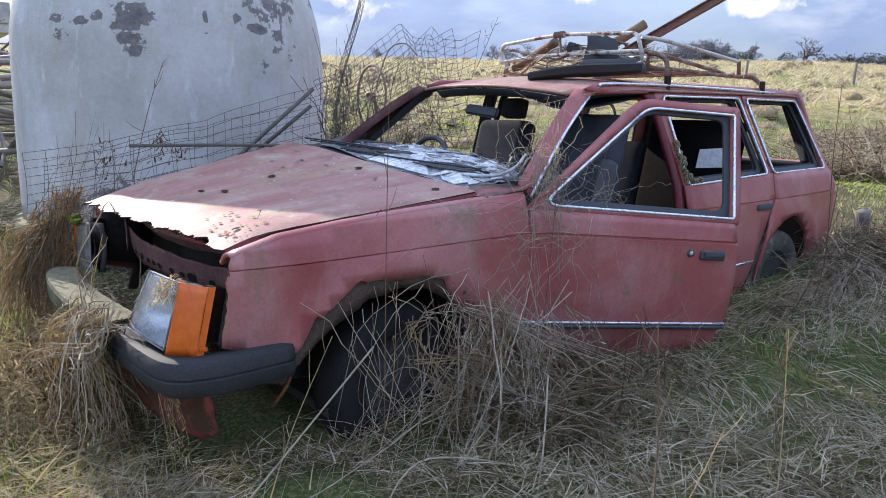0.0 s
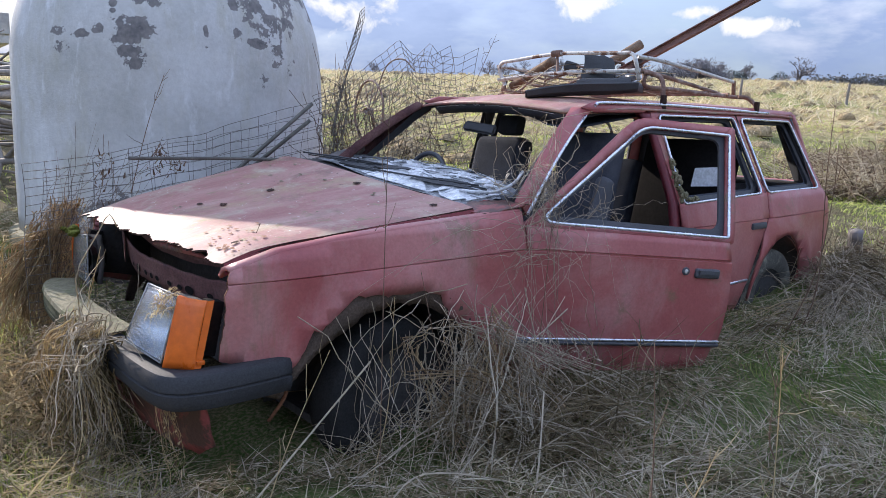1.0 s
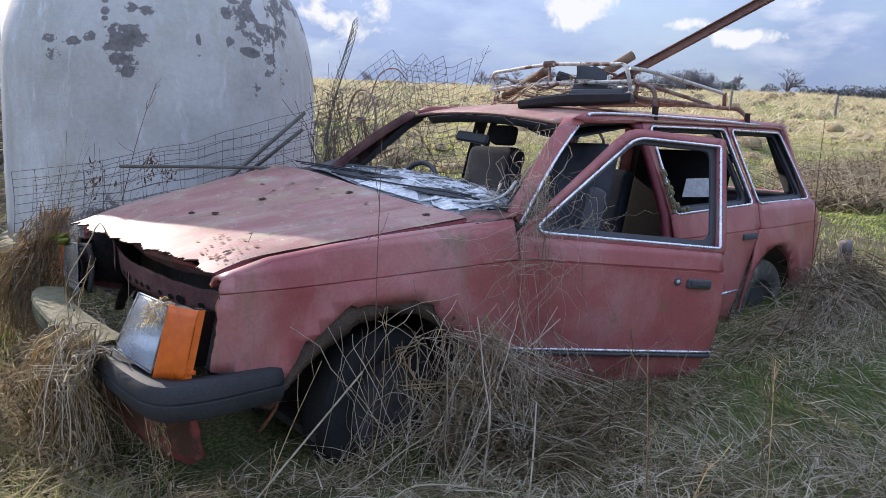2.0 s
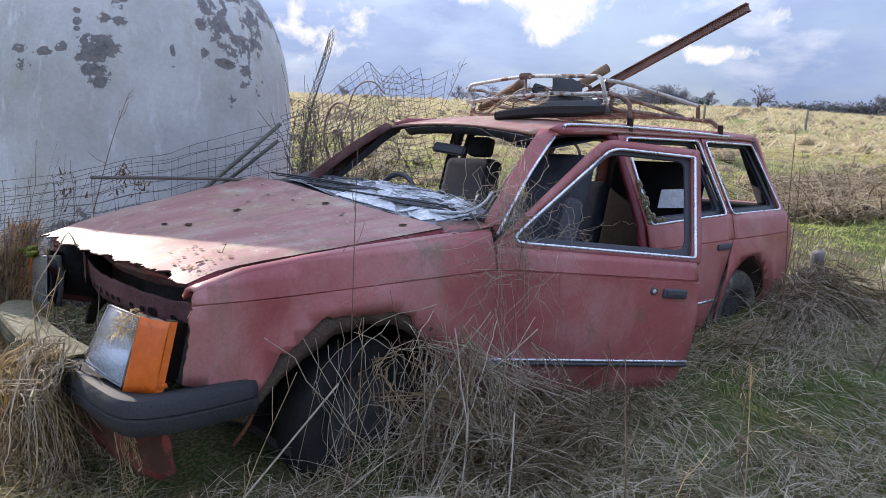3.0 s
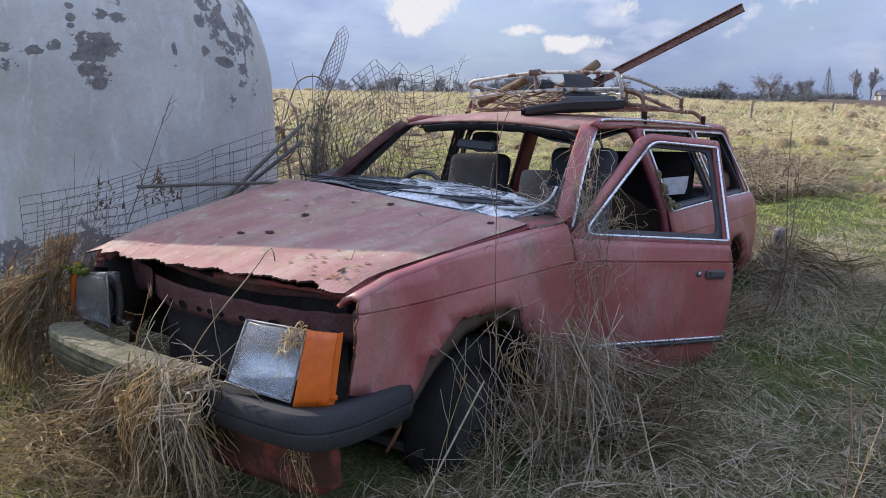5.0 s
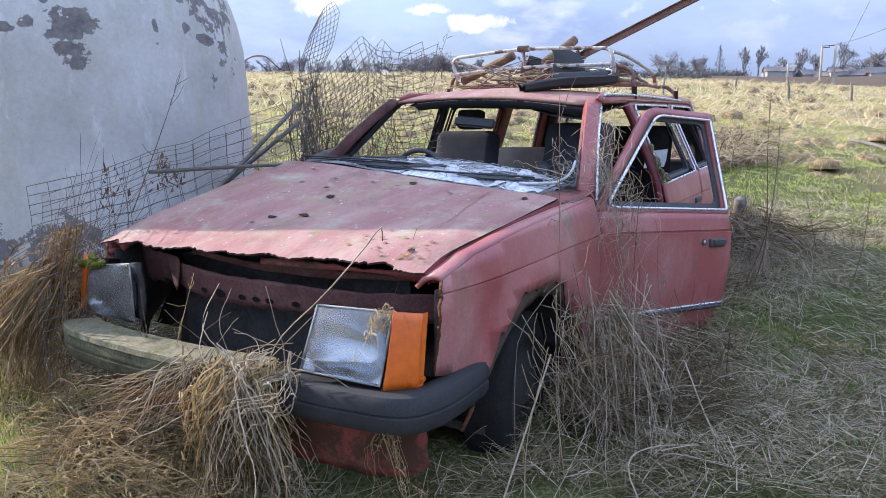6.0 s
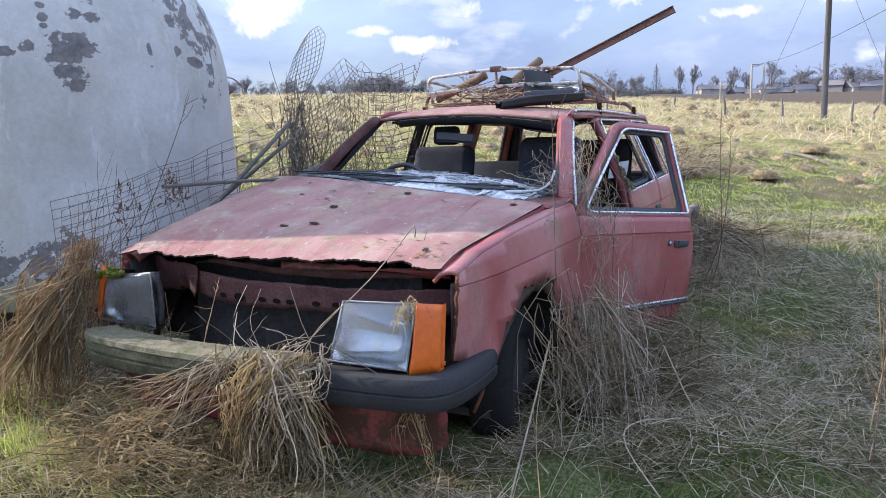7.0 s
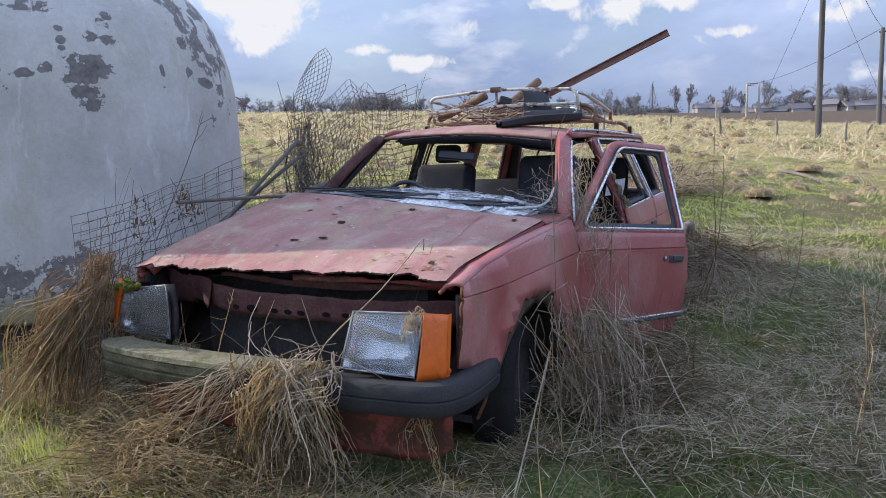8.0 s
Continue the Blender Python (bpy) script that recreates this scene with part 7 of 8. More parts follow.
def drape(n, seed, starts, ends, sag, r0, mat, name, label, sides=4, pts=11, curl=0.014):
    """Long dry stems hanging from one zone to another."""
    r = np.random.default_rng(seed)
    paths, radii = [], []
    (a0, as_), (b0, bs) = starts, ends
    for k in range(n):
        a = np.array(a0) + r.normal(0, 1, 3) * as_
        b = np.array(b0) + r.normal(0, 1, 3) * bs
        m = (a + b) / 2 + r.normal(0, 0.05, 3) + np.array(sag) * r.uniform(0.3, 1.2)
        p = smooth_line([a, m, b], pts)
        w = np.cumsum(r.normal(0, curl, p.shape), axis=0)
        p += w - w[0] - np.linspace(0, 1, pts)[:, None] * (w[-1] - w[0])
        p[:, 2] = np.maximum(p[:, 2], 0.10)
        paths.append(p)
        radii.append(np.linspace(r0, r0 * 0.5, pts) * r.uniform(0.6, 1.4))
    V, F = tube_arrays(paths, radii, sides)
    return V, F


def heap(name, label, category, mat, parts):
    VV, FF, base = [], [], 0
    for args in parts:
        V, F = drape(*args[:6], mat, name, label, curl=args[6] if len(args) > 6 else 0.014, pts=args[7] if len(args) > 7 else 11)
        VV.append(V)
        FF.append(F + base)
        base += len(V)
    return stuff(name, np.vstack(VV), np.vstack(FF), mat, label, category)


S = lambda *v: np.array(v)
def locks(name, label, mat, seed, n, per, top, foot, sag, r0, spread, leaf=0.5, wander=0.05):
    """Matted locks of dead stems: each lock follows its own slack line, its stems fray apart and carry curled dead leaves."""
    r = np.random.default_rng(seed)
    paths, radii, spots = [], [], []
    (a0, as_), (b0, bs) = top, foot
    for k in range(n):
        a, b = np.array(a0) + r.normal(0, 1, 3) * as_, np.array(b0) + r.normal(0, 1, 3) * bs
        bow = np.array(sag) * r.uniform(0.2, 1.3)
        spine = smooth_line([a, a + (b - a) * 0.3 + bow + r.normal(0, wander * 0.5, 3), a + (b - a) * 0.65 + bow * 0.7 + r.normal(0, wander, 3), b], 16)
        for j in range(per):
            lo, hi = r.uniform(0, 0.45) ** 1.5, r.uniform(0.45, 1.0)
            f = np.linspace(lo * 15, max(lo + 0.25, hi) * 15, 13)
            p = np.column_stack([np.interp(f, np.arange(16), spine[:, c]) for c in range(3)])
            p = p + r.normal(0, spread, 3) * np.linspace(0.6, 1.5, 13)[:, None]
            p += np.cumsum(r.normal(0, 0.0055, p.shape), axis=0)
            p[:, 2] = np.maximum(p[:, 2], 0.10 + r.uniform(0, 0.05))
            paths.append(p)
            radii.append(np.linspace(r0, r0 * 0.45, 13) * r.uniform(0.5, 1.6))
            if r.uniform() < leaf:
                spots += [p[q] for q in r.integers(1, 13, 3)]
    V, F = tube_arrays(paths, radii, 4)
    P = np.array(spots)
    q = r.uniform(0, 2 * np.pi, len(P))
    V2, F2 = blades(P, np.column_stack([np.cos(q), np.sin(q)]) * r.uniform(0.2, 0.95, (len(P), 1)), r.uniform(0.015, 0.055, len(P)), r.uniform(0.003, 0.008, len(P)), r.uniform(0.2, 1.4, len(P)), 3)
    stuff(name, np.vstack([V, V2]), np.vstack([F, F2 + len(V)]), mat, label, "dry stems")


# stems hung over the front bumper
BUMPER_TOP, BUMPER_FOOT = ((-0.10, -0.24, 0.585), S(0.02, 0.105, 0.030)), ((-0.15, -0.23, 0.14), S(0.05, 0.15, 0.02))
# dark stems give the bundle's inside its shade by colour
locks("hanging_stems", "stems darkened for the shade inside the bundle on the bumper", M["brown_straw"], 41, 16, 13, ((-0.075, -0.24, 0.55), S(0.02, 0.09, 0.03)), ((-0.10, -0.23, 0.14), S(0.04, 0.12, 0.02)), (-0.02, 0, 0.02), 0.0019, 0.016)
locks("hanging_stems", "bundle of golden dry stems hanging over the bumper", M["gold_straw"], 42, 14, 10, BUMPER_TOP, BUMPER_FOOT, (-0.045, 0, 0.04), 0.0018, 0.012, 0.8)
locks("hanging_stems", "greyed dry stems tangled through the bundle on the bumper", M["grey_straw"], 43, 14, 9, BUMPER_TOP, BUMPER_FOOT, (-0.055, 0, 0.05), 0.0017, 0.015, 0.6, 0.07)
locks("hanging_stems", "russet stems trailing along the front of the bumper", M["russet"], 44, 9, 7, ((-0.10, -0.02, 0.50), S(0.03, 0.12, 0.05)), ((-0.24, 0.50, 0.15), S(0.08, 0.22, 0.02)), (-0.02, 0, -0.03), 0.0013, 0.020, 0.5, 0.06)
locks("hanging_stems", "pale broken stems sloping from the bumper to the ground", M["grey_straw"], 45, 8, 4, ((-0.10, -0.08, 0.55), S(0.02, 0.09, 0.03)), ((-0.24, 0.46, 0.17), S(0.06, 0.20, 0.02)), (-0.02, 0, 0.03), 0.0015, 0.012, 0.1, 0.03)
locks("hanging_stems", "dry stem hooked over the end of the bumper", M["gold_straw"], 46, 3, 8, ((0.02, -0.66, 0.545), S(0.01, 0.015, 0.02)), ((0.0, -0.72, 0.15), S(0.02, 0.03, 0.02)), (-0.03, -0.01, 0.02), 0.0012, 0.007, 0.8, 0.02)
locks("hanging_stems", "tuft of dry leaves hooked on the headlamp", M["gold_straw"], 47, 2, 8, ((0.03, -0.655, 0.765), S(0.01, 0.012, 0.004)), ((-0.005, -0.655, 0.665), S(0.006, 0.012, 0.02)), (-0.02, 0, 0.0), 0.0009, 0.006, 1.0, 0.008)
heap("hanging_stems", "stiff dead stalks standing out of the bundle", "dry stems", M["grey_straw"], [
    (12, 38, ((-0.08, -0.18, 0.50), S(0.03, 0.14, 0.03)), ((-0.05, -0.12, 0.69), S(0.05, 0.16, 0.05)), (-0.02, 0, 0.02), 0.0020, 0.003, 9)])
FAR_TOP, FAR_FOOT = ((0.01, 0.86, 0.72), S(0.04, 0.05, 0.06)), ((-0.10, 1.03, 0.15), S(0.08, 0.15, 0.02))
locks("hanging_stems", "bundle of russet stems slumped from the mesh beside the headlamp", M["russet"], 48, 22, 12, FAR_TOP, FAR_FOOT, (-0.05, 0.05, 0.0), 0.0021, 0.020, 0.7, 0.07)
locks("hanging_stems", "pale stems over the russet bundle", M["gold_straw"], 49, 14, 9, FAR_TOP, FAR_FOOT, (-0.07, 0.05, 0.02), 0.0018, 0.022, 0.5, 0.08)
locks("hanging_stems", "russet stems caught high in the mesh", M["russet"], 50, 12, 12, ((0.08, 0.84, 0.84), S(0.08, 0.03, 0.06)), ((-0.02, 0.98, 0.35), S(0.10, 0.10, 0.10)), (-0.02, 0.03, 0.02), 0.0016, 0.020, 0.5, 0.06)
# gold colour stands for sun on this heap
locks("straw_heap", "low heap of broken stems before the bumper, golden for the sun", M["gold_straw"], 51, 26, 9, ((-0.22, 0.35, 0.24), S(0.08, 0.34, 0.04)), ((-0.38, 0.30, 0.13), S(0.14, 0.38, 0.02)), (0, 0, 0.05), 0.0014, 0.025, 0.8, 0.08)
locks("straw_heap", "low heap of dark brown stems before the bumper", M["brown_straw"], 52, 22, 9, ((-0.18, 0.30, 0.24), S(0.08, 0.34, 0.05)), ((-0.32, 0.25, 0.12), S(0.14, 0.38, 0.02)), (0, 0, 0.04), 0.0018, 0.03, 0.6, 0.08)
# weed tangle round the hinge and over the wheel
heap("weed_tangle", "bleached dead weed stems tangled round the door hinge", "dead weeds", M["pale_stems"], [
    (10, 51, ((1.25, -0.95, 0.14), S(0.16, 0.06, 0.02)), ((1.36, -0.88, 0.85), S(0.08, 0.03, 0.16)), (-0.03, -0.03, 0.03), 0.0013, 0.008),
    (14, 52, ((1.38, -0.86, 0.85), S(0.08, 0.03, 0.14)), ((1.58, -0.74, 1.16), S(0.14, 0.05, 0.12)), (0.0, -0.04, 0.05), 0.0013, 0.009),
    (14, 53, ((1.36, -0.85, 0.85), S(0.08, 0.02, 0.12)), ((1.60, -0.93, 0.60), S(0.22, 0.06, 0.22)), (0.0, -0.03, 0.10), 0.0010),
    (16, 50, ((1.36, -0.95, 0.85), S(0.10, 0.03, 0.08)), ((0.9, -0.98, 0.75), S(0.30, 0.03, 0.12)), (0.0, -0.03, 0.06), 0.0010)])
locks("straw_heap", "matted brown stems slumped against the front tyre", M["russet"], 53, 16, 11, ((1.02, -0.93, 0.50), S(0.15, 0.03, 0.07)), ((1.08, -1.04, 0.13), S(0.20, 0.09, 0.02)), (0.0, -0.04, 0.05), 0.0015, 0.022, 0.6, 0.06)
locks("straw_heap", "matted pale stems slumped against the front tyre", M["grey_straw"], 54, 15, 10, ((1.05, -0.95, 0.48), S(0.18, 0.03, 0.09)), ((1.12, -1.08, 0.13), S(0.24, 0.10, 0.02)), (0.0, -0.05, 0.06), 0.0014, 0.024, 0.5, 0.06)
heap("straw_heap", "heap of bleached straw piled against the front wheel", "straw heap", M["pale_stems"], [
    (16, 54, ((1.00, -0.94, 0.36), S(0.14, 0.06, 0.10)), ((1.02, -1.08, 0.14), S(0.24, 0.10, 0.03)), (0.0, -0.05, 0.05), 0.0015, 0.007),
    (24, 55, ((1.14, -0.93, 0.36), S(0.15, 0.05, 0.16)), ((1.22, -1.08, 0.13), S(0.24, 0.12, 0.03)), (0.0, -0.04, 0.03), 0.0015, 0.008),
    (16, 66, ((1.05, -0.98, 0.58), S(0.16, 0.04, 0.08)), ((0.80, -1.20, 0.14), S(0.30, 0.12, 0.03)), (0.0, -0.03, 0.02), 0.0022, 0.005),
    (26, 56, ((0.92, -0.92, 0.56), S(0.12, 0.04, 0.06)), ((1.05, -1.05, 0.20), S(0.24, 0.12, 0.08)), (0.0, -0.03, 0.10), 0.0013),
    (26, 67, ((0.98, -0.95, 0.62), S(0.16, 0.04, 0.07)), ((0.62, -1.04, 0.15), S(0.30, 0.10, 0.03)), (0.0, -0.03, 0.02), 0.0014, 0.006),
    (14, 60, ((0.62, -0.90, 0.60), S(0.14, 0.04, 0.08)), ((0.72, -1.05, 0.15), S(0.2, 0.08, 0.03)), (0.0, -0.03, 0.0), 0.0013)])
heap("bramble_clump", "dark dead weeds standing behind the rear wheel", "dead weeds", M["grey_straw"], [
    (130, 57, ((3.90, -1.05, 0.14), S(0.20, 0.10, 0.02)), ((3.92, -1.05, 0.46), S(0.16, 0.09, 0.12)), (0, 0, 0.02), 0.0022),
    (40, 58, ((4.3, -0.92, 0.16), S(0.16, 0.08, 0.02)), ((4.32, -0.92, 0.48), S(0.14, 0.07, 0.12)), (0, 0, 0.02), 0.0020),
    (30, 59, ((3.2, -1.02, 0.24), S(0.30, 0.08, 0.07)), ((3.0, -1.30, 0.15), S(0.45, 0.16, 0.03)), (0, 0, 0.05), 0.0020)])
for seed_, mat_, lab_ in ((55, M["brown_straw"], "dark brown stems"), (56, M["grey_straw"], "greyed stems"), (57, M["gold_straw"], "golden stems")):
    locks("straw_heap", lab_ + " matted over the ground beside the rear wheel", mat_, seed_, 34, 8, ((3.30, -0.98, 0.23), S(0.45, 0.08, 0.045)), ((3.2, -1.22, 0.15), S(0.55, 0.16, 0.02)), (0, -0.03, 0.04), 0.0018, 0.03, 0.3, 0.09)


def brush(name, label, mat, seed, n, spans, lmin, lmax, r0):
    """Low broken brush: short arching stems in tufts along a strip."""
    r = np.random.default_rng(seed)
    paths, radii = [], []
    for (x0, y0), (x1, y1), wide in spans:
        tufts = [(x0 + (x1 - x0) * f + r.normal(0, wide), y0 + (y1 - y0) * f + r.normal(0, wide)) for f in r.uniform(0, 1, 26)]
        for k in range(n):
            cx, cy = tufts[r.integers(0, 26)]
            x, y = cx + r.normal(0, 0.16), cy + r.normal(0, 0.16)
            a = np.array([x, y, ground_z(x, y) + r.uniform(0, 0.12)])
            d = np.append(r.normal(0, 1, 2), abs(r.normal(0.25, 0.35)))
            d /= np.linalg.norm(d)
            L = r.uniform(lmin, lmax)
            p = smooth_line([a, a + d * L * 0.5 + (0, 0, 0.12 * L), a + d * L + r.normal(0, 0.05, 3) - (0, 0, 0.10 * L)], 7)
            paths.append(p)
            radii.append(np.linspace(r0, r0 * 0.4, 7) * r.uniform(0.6, 1.4))
    V, F = tube_arrays(paths, radii, 4)
    stuff(name, V, F, mat, label, "bracken")


brush("straw_heap", "tangled heap of broken straw against the sill", M["brown_straw"], 74, 360, [((0.85, -1.02), (1.75, -1.06), 0.07)], 0.15, 0.45, 0.0017)
brush("straw_heap", "tangled heap of pale straw against the front wheel", M["grey_straw"], 75, 180, [((0.85, -1.05), (1.45, -1.05), 0.08)], 0.15, 0.50, 0.0015)
brush("weed_heap", "dark heap of dead weeds behind the rear wheel", M["brown_straw"], 76, 110, [((4.0, -0.98), (4.45, -0.85), 0.07)], 0.16, 0.36, 0.0022)
brush("weed_heap", "tangled straw over the weed heap", M["grey_straw"], 77, 150, [((3.5, -1.0), (4.35, -0.92), 0.07)], 0.12, 0.30, 0.0024)


def straw_dome(x, y, rad, tall, n, seed, mat, label):
    """A round cushion of matted stems."""
    r = np.random.default_rng(seed)
    q, e = r.uniform(0, 2 * math.pi, n), np.arcsin(r.uniform(0.05, 1.0, n))
    out = np.column_stack([np.cos(q), np.sin(q)])
    P = np.column_stack([x + rad * np.cos(e) * out[:, 0], y + 0.8 * rad * np.cos(e) * out[:, 1], ground_z(x, y) + tall * np.sin(e)])
    turn = r.normal(0, 0.9, n)
    d = np.column_stack([np.cos(q + turn), np.sin(q + turn)]) * r.uniform(0.75, 0.97, (n, 1))
    V, F = blades(P, d, r.uniform(0.08, 0.26, n), 0.0045 * r.uniform(0.6, 1.4, n), r.uniform(0.1, 0.5, n), 3)
    stuff("straw_cushion", V, F, mat, label, "straw heap")


straw_dome(1.25, -1.04, 0.30, 0.15, 1800, 84, M["brown_straw"], "matted brown straw under the door hinge")
locks("straw_heap", "long greyed stems flowing down from the stump", M["grey_straw"], 85, 26, 10, ((3.95, -0.92, 0.42), S(0.22, 0.05, 0.06)), ((3.55, -1.35, 0.15), S(0.40, 0.16, 0.02)), (0, -0.04, 0.10), 0.0020, 0.035, 0.5, 0.09)
locks("straw_heap", "dark brown stems under the heap beside the stump", M["brown_straw"], 86, 30, 11, ((4.00, -0.90, 0.40), S(0.22, 0.05, 0.07)), ((3.70, -1.28, 0.14), S(0.40, 0.18, 0.02)), (0, -0.03, 0.08), 0.0024, 0.04, 0.5, 0.10)
locks("straw_heap", "dark brambly stems round the stump", M["bramble"], 87, 16, 9, ((4.22, -0.88, 0.50), S(0.10, 0.03, 0.05)), ((4.05, -1.05, 0.16), S(0.22, 0.10, 0.03)), (0, -0.02, 0.06), 0.0026, 0.03, 0.4, 0.08)
ob = tube("rotten_stump", [(4.32, -0.86, 0.10), (4.33, -0.87, 0.38), (4.31, -0.875, 0.52), (4.28, -0.885, 0.64)], np.array([0.045, 0.042, 0.036, 0.040, 0.032, 0.034, 0.024, 0.010]), M["bark"], sides=9, n=8)
tagged(ob, "grey rotten stump leaning among the dead weeds", "stump")
# dry leaves caught in the mesh
g = np.random.default_rng(91)
P = np.vstack([g.normal((0.47, 0.80, 1.05), (0.03, 0.015, 0.04), (46, 3)), g.normal((0.22, 0.80, 0.98), (0.03, 0.015, 0.05), (40, 3)), g.normal((0.56, 0.83, 1.02), (0.02, 0.015, 0.03), (20, 3))])
q = g.uniform(0, 6.28, len(P))
V, F = blades(P, np.column_stack([np.cos(q), np.sin(q)]) * g.uniform(0.2, 0.9, (len(P), 1)), g.uniform(0.02, 0.05, len(P)), g.uniform(0.006, 0.014, len(P)), g.uniform(0, 0.5, len(P)), 2)
stuff("dry_leaves", V, F, M["bramble"], "brown dry leaves caught in the wire mesh", "leaves")
STRIPS = [((6.8, 0.5), (8.0, -0.5), 0.16), ((7.5, 0.9), (8.9, -0.2), 0.25), ((8.6, 1.4), (9.9, 0.3), 0.28)]
brush("bracken_strip", "strip of brown bracken and brambles in the pasture", M["bramble"], 70, 240, STRIPS, 0.15, 0.50, 0.0055)
brush("bracken_strip", "grey weed stems standing in the bracken", M["grey_straw"], 72, 300, STRIPS, 0.18, 0.60, 0.0042)
brush("bracken_straw", "bleached stems lying over the bracken strip", M["straw"], 71, 420, STRIPS, 0.15, 0.50, 0.0045)
heap("scuttle_straw", "dry straw caught on the roof and windscreen frame", "straw", M["grey_straw"], [
    (26, 61, ((1.45, -0.66, 1.00), S(0.08, 0.05, 0.03)), ((1.62, -0.50, 1.05), S(0.12, 0.12, 0.05)), (0, 0, 0.05), 0.0014),
    (22, 62, ((1.95, -0.66, 0.95), S(0.2, 0.03, 0.1)), ((1.75, -0.78, 0.85), S(0.18, 0.03, 0.1)), (0, 0, 0.05), 0.0014)])
heap("fence_weeds", "brown climbing weeds tangled in the wire mesh", "dead weeds", M["bramble"], [
    (26, 63, ((-0.02, 0.90, 0.40), S(0.06, 0.04, 0.10)), ((0.25, 0.80, 1.05), S(0.16, 0.03, 0.12)), (0, 0, 0.02), 0.0016, 0.010),
    (60, 64, ((1.55, 0.92, 0.85), S(0.12, 0.05, 0.05)), ((1.60, 0.92, 1.35), S(0.14, 0.06, 0.16)), (0, 0, 0.02), 0.0026),
    (40, 65, ((2.0, 0.85, 0.85), S(0.25, 0.08, 0.05)), ((2.05, 0.80, 1.30), S(0.28, 0.08, 0.18)), (0, 0, 0.02), 0.0022)])

for pts, r_, lab in (([(0.08, -0.955, 0.13), (0.261, -0.945, 0.277), (0.549, -0.928, 0.51)], 0.0032, "bleached stick leaning in the wheel arch"),
                     ([(-0.13, -0.36, 0.54), (-0.17, -0.42, 0.64), (-0.193, -0.504, 0.724), (-0.225, -0.66, 0.84), (-0.19, -0.76, 0.955), (-0.17, -0.80, 1.01), (-0.15, -0.79, 0.975)], 0.0017, "long bent dry stalk standing before the headlamp"),
                     ([(0.15, -1.45, 0.13), (0.45, -1.22, 0.22), (0.62, -1.25, 0.24), (0.95, -1.42, 0.14)], 0.0026, "long bleached stem lying in the grass"),
                     ([(0.70, -1.50, 0.13), (0.88, -1.36, 0.24), (1.02, -1.24, 0.40)], 0.0028, "bleached stick leaning in the grass")):
    ob = tube("dry_stick", pts, r_, M["pale_stems"], sides=6, n=14)
    tagged(ob, lab, "stick", "dry sticks")
# twiggy tangle caught round the foot of the windscreen pillar
g = np.random.default_rng(95)
paths = []
for k in range(80):
    c = g.normal((1.43, -0.80, 1.0), (0.06, 0.02, 0.12))
    c[1] = min(c[1], -0.775 + 0.30 * max(0.0, c[2] - 0.95))
    d = g.normal(0, 1, 3)
    d = d / np.linalg.norm(d) * g.uniform(0.04, 0.13)
    paths.append(smooth_line([c - d, c + g.normal(0, 0.012, 3), c + d], 6))
V, F = tube_arrays(paths, 0.0010, 4)
stuff("pillar_twigs", V, F, M["grey_straw"], "bleached twigs tangled round the windscreen pillar", "twigs")
# single weed stalks standing in the foreground
STALKS = [
          ((0.6, -1.93, 0.1), (0.59, -1.93, 0.82)), ((0.66, -1.93, 0.3), (0.8, -1.98, 0.55)), ((1.0, -2.02, 0.1), (1.1, -1.96, 0.72)), ((1.05, -1.99, 0.45), (1.0, -2.0, 0.68)),
          ((0.1, -1.05, 0.12), (0.36, -1.0, 0.6)), ((0.55, -0.98, 0.12), (0.62, -0.92, 1.35)), ((0.35, 0.86, 0.9), (0.453, 0.62, 1.455)), ((0.0, -0.45, 0.2), (0.36, -0.55, 0.92)),
          ((-0.15, 0.15, 0.2), (0.02, 0.1, 0.78)), ((-0.1, 0.35, 0.2), (-0.02, 0.33, 0.72)), ((2.3, 0.6, 1.5), (2.42, 0.55, 1.8)), ((1.2, -1.0, 0.1), (1.32, -0.98, 1.05)),
          ((0.9, -0.98, 0.12), (0.75, -0.92, 0.78)), ((0.5, -1.0, 0.12), (0.66, -0.9, 0.7)), ((2.97, -1.63, 0.13), (3.0, -1.72, 0.47), (3.02, -1.745, 0.87)), ((2.9, -1.09, 0.13), (2.92, -1.24, 0.56), (2.93, -1.28, 0.95), (2.93, -1.28, 1.2)),
          ((3.88, -1.49, 0.15), (3.88, -1.42, 0.47), (3.88, -1.36, 0.72)), ((2.95, -1.14, 0.13), (2.96, -1.24, 0.5), (2.98, -1.22, 1.05), (2.99, -1.22, 1.38))]
for i, line in enumerate(STALKS):
    a, b = np.array(line[0]), np.array(line[-1])
    p = smooth_line([a, (a + b) / 2 + rng.normal(0, 0.03, 3), b] if len(line) == 2 else line, 12)
    paths, radii = [p], [np.linspace(0.0022, 0.0010, 12) if len(line) == 2 else np.linspace(0.0036, 0.0016, 12)]
    for k in range(5):
        q = p[rng.integers(4, 11)]
        e = q + (b - a) / np.linalg.norm(b - a) * rng.uniform(0.03, 0.09) + rng.normal(0, 0.04, 3)
        paths.append(np.array([q, (q + e) / 2 + rng.normal(0, 0.006, 3), e]))
        radii.append(np.array([0.0014, 0.0011, 0.0008]))
    V, F = tube_arrays(paths, radii, 5)
    tagged(raw("weed_stalk", V, F, M["gold_straw"] if a[0] < 1.5 and i % 3 and b[2] < 0.8 else M["bramble"]), "single dry weed stalk with short side twigs", "weed stalk", "dry weed stalks")

# ---------------------------------------------------------------- field edge: posts, poles, wires


def at_az(az, r, eye=(-1.9, -1.77)):
    return eye[0] + r * math.cos(radians(az)), eye[1] + r * math.sin(radians(az))


def elev_z(el, r):
    return EYE_Z + r * math.tan(radians(el))


